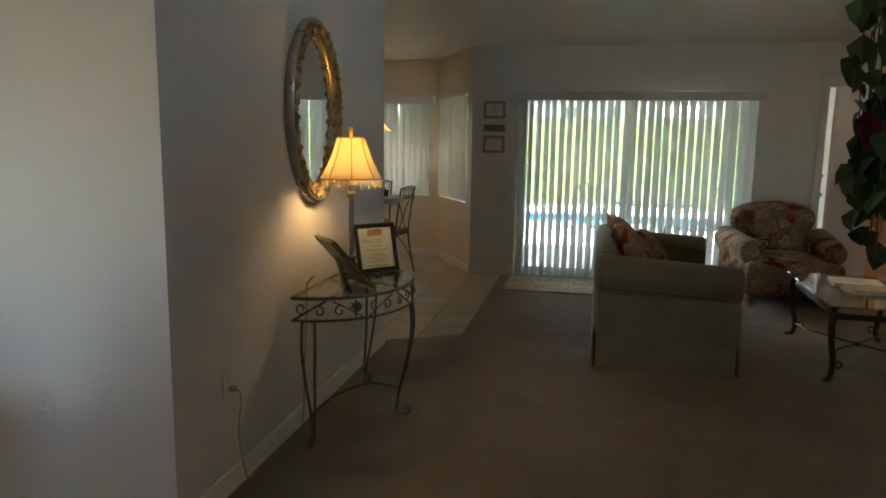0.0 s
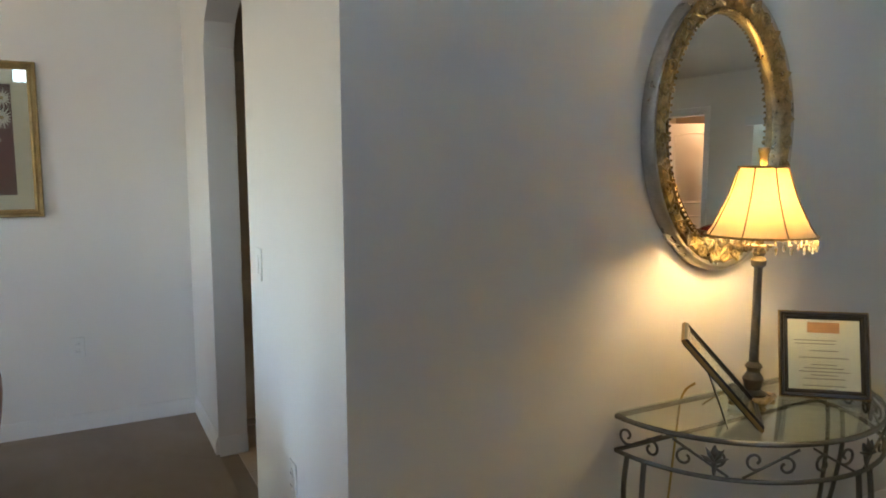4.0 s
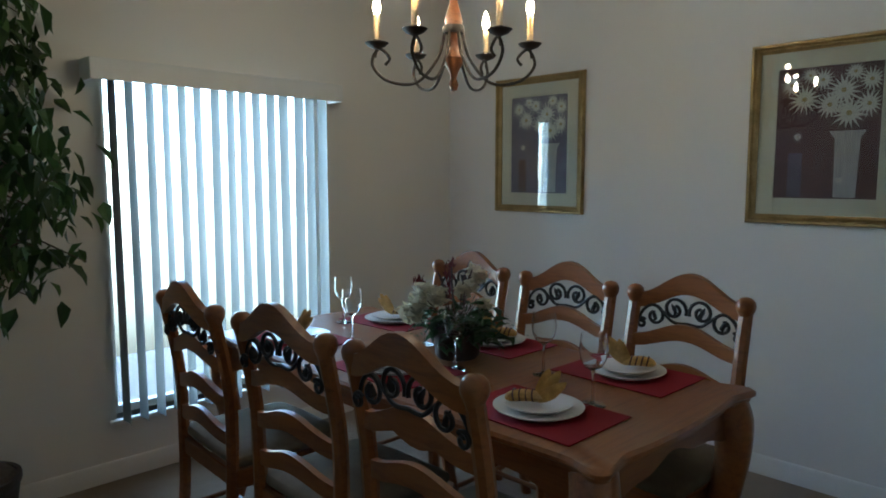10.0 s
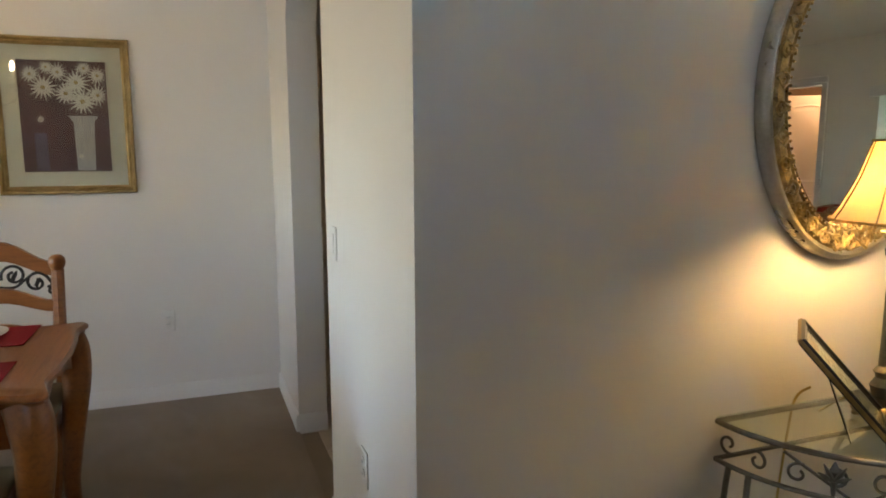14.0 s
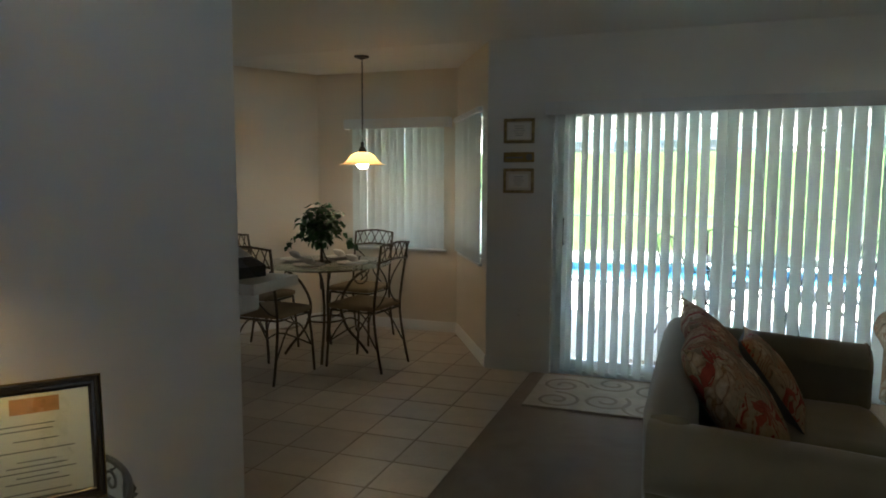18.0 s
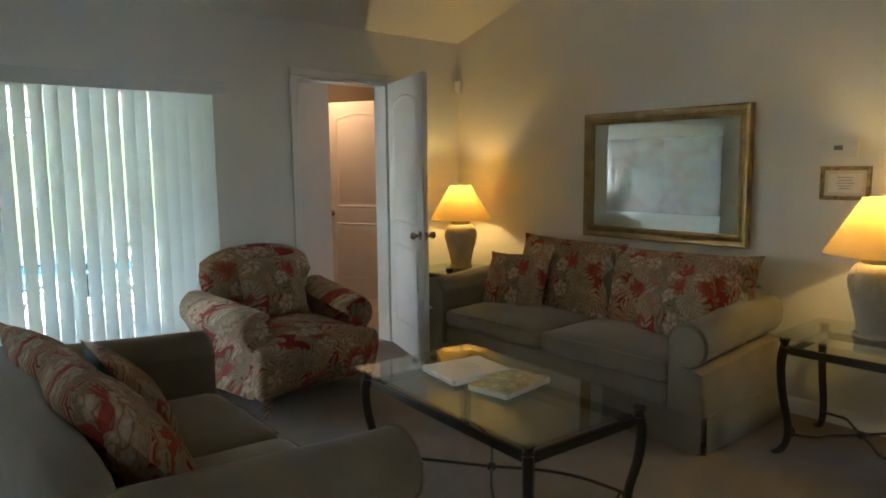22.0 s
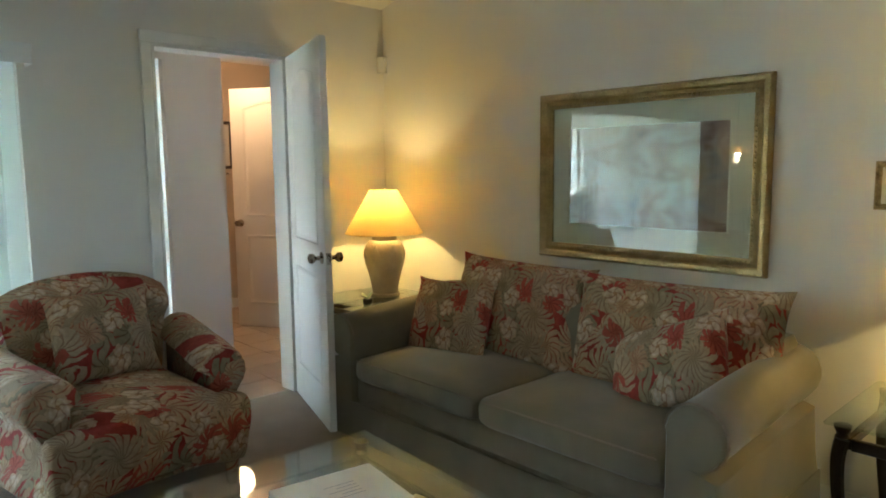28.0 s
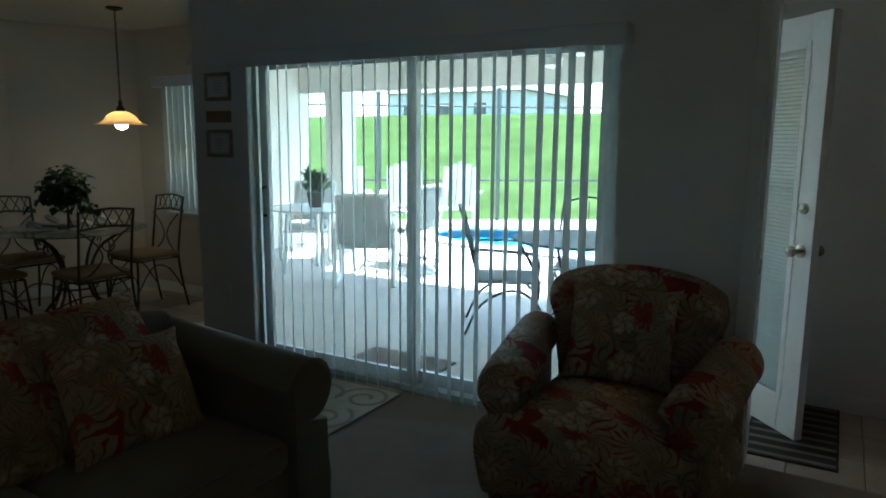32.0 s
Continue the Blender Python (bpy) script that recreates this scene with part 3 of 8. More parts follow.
solid("ceiling_nook", prism([(-8.4, 0.151), (-8.4, 1.4), (-4.6, 1.4), (-4.6, 0.151)], CEIL, CEIL + 0.1), M_CEIL, "off-white flat ceiling", "ceiling", smooth=False)

# pool bath vestibule north of the doorway
VB_W, VB_E, VB_N = -1.87, 0.45, 1.0
wall_y("wall_vestibule_west", 0.15, VB_N, VB_W, [(0.18, 0.985, 0, 2.05)], 2.44, t=0.12, side=-1)
wall_x("wall_vestibule_north", VB_W, -0.65, VB_N, [], 2.44, t=0.12)
M_BATH = wall_paint("bath_paint", (0.66, 0.55, 0.43))
wall_y("wall_bath_west", VB_N + 0.12, 2.75, -0.65, [], 2.44, M_BATH, t=0.12, side=-1, label="cream painted bathroom wall")
wall_x("wall_bath_north", -0.86, 1.6, 2.75, [], 2.44, M_BATH, t=0.12, label="cream painted bathroom wall")
wall_y("wall_bath_east", 0.15, 2.75, 1.5, [], 2.44, M_BATH, t=0.1, label="cream painted bathroom wall")
wall_x("wall_bath_south", 0.17, 1.5, 0.155, [], 2.44, M_BATH, t=0.1, label="cream painted bathroom wall")
solid("ceiling_bath", boxed(-2.0, 1.7, 0.152, 2.9, 2.42, 2.5), M_CEIL, "off-white flat ceiling", "ceiling", smooth=False)
# added outer roof over the house, unseen, so that no daylight leaks in
solid("roof", boxed(-8.6, 2.4, -11.4, 0.14, 4.21, 4.4), surface("roof_tile", (0.24, 0.19, 0.16), 0.8), "unseen slab added over the house to keep daylight out", "roof", smooth=False)


# ---- doors, casings, baseboards
def casing(name, a, b, z, w=0.058, d=0.016):
    """Door casing on the room face of the north wall."""
    e = thing(name, pose(0, -0.0005, 0), "white painted moulded door casing", "door casing", kind="structure")
    for nm, q in (("side_casing", (a - w, a, -d, 0, 0, z)), ("side_casing", (b, b + w, -d, 0, 0, z)), ("head_casing", (a - w, b + w, -d, 0, z, z + w))):
        c = boxed(*q, bevel=0.005)
        part(nm, c, M_TRIM, e)
    return e


casing("door_casing", DOOR_L, DOOR_R, DOOR_T)
e = thing("door_jamb", pose(0, 0, 0), "white painted door jamb lining", "door jamb", kind="structure")
part("jamb", boxed(DOOR_L, DOOR_L + 0.018, 0.0, 0.15, 0, DOOR_T), M_TRIM, e)
part("jamb", boxed(DOOR_R - 0.018, DOOR_R, 0.0, 0.15, 0, DOOR_T), M_TRIM, e)
part("head_jamb", boxed(DOOR_L, DOOR_R, 0.0, 0.15, DOOR_T - 0.018, DOOR_T - 0.0005), M_TRIM, e)
part("strike_plate", boxed(DOOR_L + 0.018, DOOR_L + 0.0205, 0.02, 0.05, 0.88, 0.945), M_BRASS, e, "worn brass strike plate")


def knob_set(parent, x, z, t, mat=None):
    """A pair of round knobs with roses on a leaf of thickness t whose faces lie at y 0 and t."""
    prof = [(0.031, 0.0), (0.032, 0.006), (0.012, 0.012), (0.011, 0.032), (0.021, 0.040), (0.027, 0.052), (0.024, 0.066), (0.012, 0.073), (0.001, 0.074)]
    for y, ang in ((0, 90), (t, -90)):
        part("door_knob", lathe(prof, 18), mat or M_BRASS, parent, "round worn nickel door knob", pose(x, y, z, ang, 0, 0))
    part("latch_plate", boxed(-0.0015, 0.0, t / 2 - 0.012, t / 2 + 0.012, -0.03, 0.03), mat or M_BRASS, parent, "", pose(x - 0.06 if x < 0.2 else x + 0.06, 0, z))


def panel_door(name, m, w, h, label, mat, knob_x, arch=True):
    """A moulded two-panel door; x 0 is the hinge side, y the thickness."""
    e = thing(name, m, label, "door", kind="structure")
    t = 0.036
    bm = boxed(0, w, 0, t, 0.012, h, bevel=0.002)
    part("leaf", bm, mat, e)
    for y, s in ((0, -1), (t, 1)):
        for z0, z1, arched in ((0.22, 0.82, False), (0.98, h - 0.16, arch)):
            x0, x1 = 0.12, w - 0.12
            n = 10
            top = [(x1 + (x0 - x1) * k / n, z1 + (0.05 * math.sin(math.pi * k / n) if arched else 0)) for k in range(n + 1)]
            ring = [(x0, z0), (x1, z0)] + top
            bm = bmesh.new()
            cx, cz = (x0 + x1) / 2, (z0 + z1) / 2
            loops = []
            for k, d in ((1.0, 0.001), (0.965, 0.007), (0.93, 0.001), (0.86, 0.001), (0.80, 0.006)):
                loops.append([bm.verts.new((cx + (px - cx) * (1 - (1 - k) * 1.0), y + s * d, cz + (pz - cz) * (1 - (1 - k) * (w - 0.24) / (z1 - z0)))) for px, pz in ring])
            for a, b in zip(loops, loops[1:]):
                for k in range(len(a)):
                    bm.faces.new((a[k], a[(k + 1) % len(a)], b[(k + 1) % len(a)], b[k]))
            bm.faces.new(loops[-1])
            part("door_panel", bm, mat, e)
    knob_set(e, knob_x, 0.92, t)
    for z in (0.2, 1.0, 1.8):
        part("hinge", lathe([(0.007, 0), (0.007, 0.09)], 8), M_BRASS, e, "", pose(-0.004, t + 0.004, z))
    return e


# living room leaf: hinged at the doorway's right side, swung into the room
panel_door("door_1", pose(DOOR_R - 0.008, -0.015, 0, 0, 0, 180 + 72), 0.745, 2.02, "white two-panel interior door standing open beside sofa", M_DOOR, 0.685)
# hall door seen through the dining arch
panel_door("door_2", pose(-7.415, -4.42, 0, 0, 0, -90), 0.76, 2.0, "tan two-panel hall door, closed", surface("tan_door_paint", (0.72, 0.57, 0.40), 0.4, vary=0.06, small=70, relief=0.06), 0.69)
# bathroom leaf, ajar
panel_door("door_3", pose(0.30, 1.27, 0, 0, 0, 120.5), 0.80, 2.06, "white two-panel bathroom door standing ajar", M_DOOR, 0.735)


def baseboard(name, a, b, h=0.098, t=0.014):
    """A moulded baseboard from a to b on plan, its wall to the left of a->b."""
    run = Vector(b) - Vector(a)
    prof = [(0, 0), (t, 0), (t, h * 0.72), (t * 0.75, h * 0.8), (t * 0.8, h * 0.88), (t * 0.35, h), (0, h)]
    bm = prism([(-p, q) for p, q in prof], 0, run.length)
    bmesh.ops.transform(bm, matrix=Matrix(((0, 0, 1, 0), (1, 0, 0, 0), (0, 1, 0, 0), (0, 0, 0, 1))), verts=bm.verts[:])
    return solid(name, bm, M_TRIM, "white painted moulded baseboard", "baseboard", m=pose(a[0], a[1], 0.001, 0, 0, math.degrees(math.atan2(run.y, run.x))))


for a, b in (((PIER_X + 0.0, 0), (SLIDE_L - 0.0, 0)), ((SLIDE_R, 0), (DOOR_L - 0.06, 0)), ((DOOR_R + 0.06, 0), (EAST, 0)), ((EAST, 0), (EAST, ARCH_N)),
             ((MIRROR_X, HALL_Y), (MIRROR_X, MIRROR_END)), ((-6.09, HALL_Y), (MIRROR_X, HALL_Y)), ((WEST_X, HALL_Y), (-6.95, HALL_Y)), ((WEST_X, SOUTH_Y), (WEST_X, HALL_Y)),
             ((-3.6, SOUTH_Y), (WEST_X, SOUTH_Y)), ((1.30, -3.1), (1.30, -5.2)), ((NK_X, NK_Y), (PIER_X, 0)), ((NKW_X, NK_Y), (NK_X, NK_Y)), ((-7.54, -0.07), (NKW_X, NK_Y)), ((-7.42, -4.4), (-7.42, 0.0)),
             ((EAST, ARCH_S), (EAST, -9.0)), ((VB_W, VB_N), (-0.65, VB_N)), ((-0.65, 2.75), (1.5, 2.75))):
    baseboard("baseboard", a, b)
# jamb returns in the dining arch
baseboard("baseboard", (-6.95, HALL_Y), (-6.95, HALL_Y + 0.14))

# ---- windows
def window(name, x0, x1, z0, z1, m, label, mullion=True, sill=0.09):
    """A window in a wall hole; local x along the wall, y outward, 0 at the room face."""
    e = thing(name, m, label, "window", kind="structure")
    y0, y1 = 0.075, 0.115
    part("window_frame", boxed(x0, x0 + 0.035, y0, y1, z0, z1), M_ALU, e)
    part("window_frame", boxed(x1 - 0.035, x1, y0, y1, z0, z1), M_ALU, e)
    part("window_frame", boxed(x0 + 0.035, x1 - 0.035, y0, y1, z0, z0 + 0.035), M_ALU, e)
    part("window_frame", boxed(x0 + 0.035, x1 - 0.035, y0, y1, z1 - 0.035, z1), M_ALU, e)
    zm = (z0 + z1) / 2
    if mullion:
        part("meeting_rail", boxed(x0 + 0.035, x1 - 0.035, y0 - 0.005, y1, zm - 0.02, zm + 0.02), M_ALU, e)
    for a, b in ((z0 + 0.035, zm - 0.02), (zm + 0.02, z1 - 0.035)):
        g = part("pane", boxed(x0 + 0.035, x1 - 0.035, y0 + 0.018, y0 + 0.022, a, b), M_GLASS, e)
        g.visible_shadow = False
    if sill:
        part("window_sill", boxed(x0 - 0.03, x1 + 0.03, -0.03, y0, z0 - 0.02, z0 + 0.0, bevel=0.004), M_TRIM, e)
    return e


window("window_1", DWIN_L, DWIN_R, DWIN_B, DWIN_T, pose(DWIN_L + DWIN_R, SOUTH_Y, 0, 0, 0, 180), "white aluminium dining window behind vertical blinds", mullion=False)
window("window_2", -6.53, NK_X - 0.13, NW_B, NW_T, pose(0, NK_Y, 0), "white aluminium nook window behind vertical blinds")
SLANT_DEG = math.degrees(math.atan2(NK_Y, NK_X - PIER_X))
window("window_3", -1.0, -0.18, NW_B, NW_T, pose(PIER_X, 0, 0, 0, 0, SLANT_DEG + 180), "white aluminium slanted bay window behind vertical blinds")

# two windows added out of view, openings for the fill lamps
window("window_5", 5.30, 6.60, 2.70, 3.50, pose(0, 0, 0, 0, 0, -90), "added high window on the east wall, unseen, for fill light", mullion=False)

window("window_6", -1.05, -0.35, 1.1, 2.1, pose(0, -5.20, 0, 0, 0, 180), "added window at the passage end, unseen, for fill light", mullion=False)


def blinds(name, x0, x1, z0, z1, m, turn, spacing=0.078, width=0.089, label="", valance=True, mat=None, seed=3):
    """Vertical vinyl blinds; local x along the wall, y toward the room is negative; turn: degrees of each slat."""
    e = thing(name, m, label, "vertical blinds")
    n = max(2, round((x1 - x0) / spacing))
    step = (x1 - x0) / n
    bm = bmesh.new()
    cols = []
    for k in range(5):
        u = k / 4 * 2 - 1
        cols.append([bm.verts.new((u * width / 2, 0.006 * (1 - u * u) + d, z)) for z in (z0, z1) for d in (0, 0.0012)])
    for a, b in zip(cols, cols[1:]):
        bm.faces.new((a[0], b[0], b[2], a[2]))
        bm.faces.new((a[1], a[3], b[3], b[1]))
        bm.faces.new((a[0], a[1], b[1], b[0]))
        bm.faces.new((a[2], b[2], b[3], a[3]))
    bm.faces.new((cols[0][0], cols[0][2], cols[0][3], cols[0][1]))
    bm.faces.new((cols[-1][0], cols[-1][1], cols[-1][3], cols[-1][2]))
    r = random.Random(seed)
    first = None
    for k in range(n):
        mm = pose(x0 + (k + 0.5) * step, -0.075, 0, r.uniform(-0.25, 0.25), r.uniform(-0.25, 0.25), turn + r.uniform(-3, 3))
        if first is None:
            first = part("slat", bm, mat or M_BLIND, e, "", mm)
        else:
            again(first, mm)
    part("head_rail", boxed(x0 - 0.02, x1 + 0.02, -0.095, -0.055, z1 + 0.004, z1 + 0.04, bevel=0.003), M_BLIND_HEAD, e)
    if valance:
        part("valance", boxed(x0 - 0.06, x1 + 0.06, -0.135, -0.125, z1 - 0.025, z1 + 0.065, bevel=0.003), M_BLIND_HEAD, e)
        part("valance_end", boxed(x1 + 0.05, x1 + 0.06, -0.125, -0.002, z1 - 0.025, z1 + 0.065), M_BLIND_HEAD, e)
        part("valance_end", boxed(x0 - 0.06, x0 - 0.05, -0.125, -0.002, z1 - 0.025, z1 + 0.065), M_BLIND_HEAD, e)
    return e


blinds("vertical_blinds", SLIDE_L + 0.02, -2.125, 0.035, 1.875, pose(0, 0.03, 0), -50, label="white vinyl vertical blinds, tilted half open", spacing=0.079)
blinds("vertical_blinds", DWIN_L - 0.02, DWIN_R - 0.045, 0.285, 1.815, pose(DWIN_L + DWIN_R, SOUTH_Y + 0.0, 0, 0, 0, 180), -90, label="vertical blinds over dining window, white vinyl coloured dark for backlit shade", seed=5, mat=M_BLIND_SHADED)
blinds("vertical_blinds", -6.53, NK_X - 0.11, NW_B + 0.01, NW_T - 0.05, pose(0, NK_Y + 0.03, 0), -12, label="white vinyl vertical blinds over nook window", valance=True, seed=6)
blinds("vertical_blinds", -1.02, -0.07, NW_B + 0.01, NW_T - 0.05, pose(PIER_X, 0, 0, 0, 0, SLANT_DEG + 180) @ pose(0, 0.03, 0), 9, label="white vinyl vertical blinds over slanted window", valance=False, seed=7)

# sliding patio door
e = thing("window_4", pose(0, 0.02, 0), "white aluminium sliding patio door with two glass panels", "sliding door", kind="structure")
MID = (SLIDE_L + SLIDE_R) / 2
part("door_frame", boxed(SLIDE_L, SLIDE_L + 0.04, 0.03, 0.13, 0, SLIDE_T), M_ALU, e)
part("door_frame", boxed(SLIDE_R - 0.04, SLIDE_R, 0.03, 0.13, 0, SLIDE_T), M_ALU, e)
part("door_frame", boxed(SLIDE_L + 0.04, SLIDE_R - 0.04, 0.03, 0.13, SLIDE_T - 0.04, SLIDE_T), M_ALU, e)
part("threshold", boxed(SLIDE_L + 0.04, SLIDE_R - 0.04, 0.02, 0.13, 0.001, 0.035), M_ALU, e)
for a, b, y in ((SLIDE_L + 0.04, MID + 0.035, 0.045), (MID - 0.035, SLIDE_R - 0.04, 0.085)):
    s = part("sash", boxed(a, a + 0.06, y, y + 0.03, 0.036, SLIDE_T - 0.041), M_ALU, e)
    part("sash_stile", boxed(b - 0.06, b, y, y + 0.03, 0.036, SLIDE_T - 0.041), M_ALU, e)
    part("sash_rail", boxed(a + 0.06, b - 0.06, y, y + 0.03, 0.036, 0.11), M_ALU, e)
    part("sash_rail", boxed(a + 0.06, b - 0.06, y, y + 0.03, SLIDE_T - 0.10, SLIDE_T - 0.041), M_ALU, e)
    g = part("pane", boxed(a + 0.06, b - 0.06, y + 0.012, y + 0.018, 0.11, SLIDE_T - 0.10), M_GLASS, e)
    g.visible_shadow = False
h = bmesh.new()
tube(smooth_curve([(0, 0, 0), (0, -0.035, 0.02), (0, -0.035, 0.16), (0, 0, 0.18)], 5), 0.009, 8, h)
part("pull_handle", h, M_BLACK, e, "black pull handle", pose(SLIDE_L + 0.07, 0.045, 0.95))


# ---- wall plates
def plate(name, m, kind):
    """An outlet or a switch; local x along the wall, y out of the wall is negative."""
    e = thing(name, m, "white plastic duplex wall outlet" if kind == "outlet" else "white plastic light switch plate", kind, group="wall plates")
    part("cover", boxed(-0.036, 0.036, -0.006, 0, -0.058, 0.058, bevel=0.003), M_PLASTIC, e)
    if kind == "outlet":
        for z in (-0.02, 0.02):
            s = part("socket", lathe([(0.016, 0), (0.016, 0.0025), (0.015, 0.003)], 16), M_PLASTIC, e, "", pose(0, -0.006, z, 90, 0, 0))
            part("slot", boxed(-0.007, -0.005, -0.0098, -0.0085, z - 0.004, z + 0.006), M_INK, e)
            part("slot", boxed(0.005, 0.007, -0.0098, -0.0085, z - 0.004, z + 0.006), M_INK, e)
    else:
        part("toggle", boxed(-0.016, 0.016, -0.010, -0.0062, -0.033, 0.033, bevel=0.002), M_PLASTIC, e)
    return e


plate("wall_outlet", pose(MIRROR_X + 0.0005, -4.893, 0.456, 0, 0, 90), "outlet")
plate("wall_outlet", pose(-5.566, HALL_Y - 0.0005, 0.452), "outlet")
plate("wall_outlet", pose(WEST_X + 0.0005, -5.85, 0.466, 0, 0, 90), "outlet")
plate("wall_outlet", pose(-4.67, -0.0005, 0.44), "outlet")
plate("light_switch", pose(-5.94, HALL_Y - 0.0005, 1.085), "switch")

# ================================================================ living room
def rolled_arm(depth, z0, top, roll, thick, lean=0.05, turns=15):
    """An upholstered arm: inner face at x 0, body to +x, running from y 0 (front) to depth; a roll of radius roll along its top."""
    prof = [(0, z0), (0, top - roll * 1.1)]
    cx, cz = thick * 0.42 + 0.015, top - roll
    for k in range(turns):
        a = radians(172 - k * 20)
        prof.append((cx + roll * math.cos(a), cz + roll * math.sin(a)))
    prof += [(thick * 0.92, cz - roll * 1.25), (thick * 0.95, z0 + 0.10), (thick * 1.02, z0)]
    ny = 12
    bm = bmesh.new()
    rings = []
    rows = [(0.0, 0.90), (0.008, 0.97), (0.025, 1.0)] + [(0.025 + (depth - 0.05) * k / ny, 1.0) for k in range(1, ny + 1)] + [(depth - 0.006, 0.96), (depth, 0.9)]
    c = Vector((cx, 0, (z0 + top) / 2))
    for y, k in rows:
        ring = []
        for px, pz in prof:
            q = Vector((px, y, pz))
            d = q - Vector((c.x, y, c.z))
            q = Vector((c.x, y, c.z)) + Vector((d.x * (k if k > 0.95 else k), 0, d.z * (1 - (1 - k) * 0.35)))
            q += 0.005 * Vector((noise.noise(q * 6), 0, noise.noise(q * 6 + Vector((9, 3, 1)))))
            q.z += lean * (y / depth - 0.5) * (1 if pz > z0 + 0.2 else 0)
            ring.append(bm.verts.new(q))
        rings.append(ring)
    n = len(prof)
    for a, b in zip(rings, rings[1:]):
        for k in range(n):
            bm.faces.new((a[k], a[(k + 1) % n], b[(k + 1) % n], b[k]))
    bm.faces.new(rings[0])
    bm.faces.new(rings[-1][::-1])
    return bm


def mirrored(bm):
    bmesh.ops.transform(bm, matrix=Matrix.Diagonal((-1, 1, 1, 1)), verts=bm.verts[:])
    bmesh.ops.reverse_faces(bm, faces=bm.faces[:])
    return bm


def skirt_panel(length, h, seed):
    """A hanging skirt panel along x, with a soft wave."""
    bm = bmesh.new()
    n = 24
    rows = []
    for k in range(n + 1):
        x = length * k / n
        rows.append([bm.verts.new((x, (0.0 if z > h * 0.9 else -0.004 + 0.006 * noise.noise(Vector((x * 5, seed, z * 3)))) + d, z)) for z in (0.012, h * 0.5, h) for d in (0, 0.006)])
    for a, b in zip(rows, rows[1:]):
        for i, j in ((0, 2), (2, 4), (3, 1), (5, 3), (4, 5), (1, 0)):
            bm.faces.new((a[i], b[i], b[j], a[j]))
    bm.faces.new((rows[0][0], rows[0][2], rows[0][4], rows[0][5], rows[0][3], rows[0][1]))
    bm.faces.new((rows[-1][0], rows[-1][1], rows[-1][3], rows[-1][5], rows[-1][4], rows[-1][2]))
    return bm


def piping(points, parent, mat):
    return part("piping", tube(points, 0.006, 6), mat, parent)


def sofa(name, m, length, seats, label, depth=0.96, arm=0.20, arm_top=0.66, back_top=0.74, back=0.27):
    """A skirted rolled-arm sofa; local x along it, the front at -y, back at y 0."""
    e = thing(name, m, label, "sofa")
    L = length / 2
    part("base", boxed(-L + 0.02, L - 0.02, -depth + 0.06, -0.03, 0.05, 0.30, bevel=0.01), M_OLIVE, e)
    for s in (-1, 1):
        a = rolled_arm(depth - 0.04, 0.19, arm_top, 0.105, arm)
        if s < 0:
            a = mirrored(a)
        p = part("arm", a, M_OLIVE, e, "", pose(s * (L - arm), -depth + 0.02, 0))
        pts = []
        for k in range(13):
            ang = radians(172 - k * 22)
            pts.append((s * (arm * 0.42 + 0.015 + 0.108 * math.cos(ang)), 0.012, arm_top - 0.105 + 0.106 * math.sin(ang) - 0.024))
        part("piping", tube(pts, 0.005, 6), M_PIPE, p)
        # side skirt
        part("skirt", skirt_panel(depth - 0.06, 0.20, s), M_OLIVE, e, "", pose(s * (L + 0.008), -depth + 0.04 if s > 0 else -0.02, 0, 0, 0, 90 if s > 0 else -90))
    part("backrest", slab(-L + arm * 0.4, L - arm * 0.4, -back, 0.0, 0.16, back_top, 0.02, 8, 0.07, 5), M_OLIVE, e)
    part("front_rail", slab(-L + arm - 0.01, L - arm + 0.01, -depth + 0.05, -depth + 0.35, 0.20, 0.315, 0.0, 6, 0.02), M_OLIVE, e)
    part("skirt", skirt_panel(length - 0.02, 0.20, 4.4), M_OLIVE, e, "", pose(-L + 0.01, -depth + 0.022, 0))
    part("skirt", skirt_panel(length - 0.02, 0.20, 7.4), M_OLIVE, e, "", pose(L - 0.01, 0.004, 0, 0, 0, 180))
    w = (length - 2 * arm) / seats
    for k in range(seats):
        x0 = -L + arm + k * w
        c = part("seat_cushion", slab(x0 + 0.004, x0 + w - 0.004, -depth + 0.02, 0.05 - back, 0.305, 0.435, 0.035, 12, 0.05, k + 1), M_OLIVE, e)
        part("piping", tube([(x0 + 0.03, -depth + 0.031, 0.418), (x0 + w * 0.5, -depth + 0.024, 0.424), (x0 + w - 0.03, -depth + 0.031, 0.418)], 0.004, 6), M_PIPE, c, "faded tan welt")
    return e


M_PIPE = surface("faded_piping", (0.26, 0.20, 0.14), 0.9, vary=0.3, small=90)
# sofa against the east wall, facing west
sofa("sofa", pose(-0.075, -1.715, 0, 0, 0, -90), 2.10, 2, "olive twill two-cushion sofa with rolled arms and skirt", depth=0.87)
# loveseat facing east
sofa("loveseat", pose(-3.63, -2.105, 0, 0, 0, 89), 1.68, 2, "olive twill loveseat with rolled arms and pleated skirt", depth=0.89, arm=0.19, arm_top=0.70, back_top=0.76, back=0.155)


M_SLATE = surface("slate_cloth", (0.15, 0.15, 0.135), 0.9, vary=0.2, small=300, spec=0.15)


def cushion(m, w, h, d, label, seed, back=None, power=0.52, pinch=0.10):
    bm = pillow(w, h, d, 18, 18, power, 0.0, seed, pinch)
    if back:
        for f in bm.faces:
            f.material_index = 1 if f.calc_center_median().y > 0.0 else 0
    ob = new("throw_pillow", mesh_of("throw_pillow", bm, [M_PRINT, back] if back else M_PRINT))
    ob.matrix_basis = m
    return tagged(ob, label, "pillow", "printed sofa pillows")


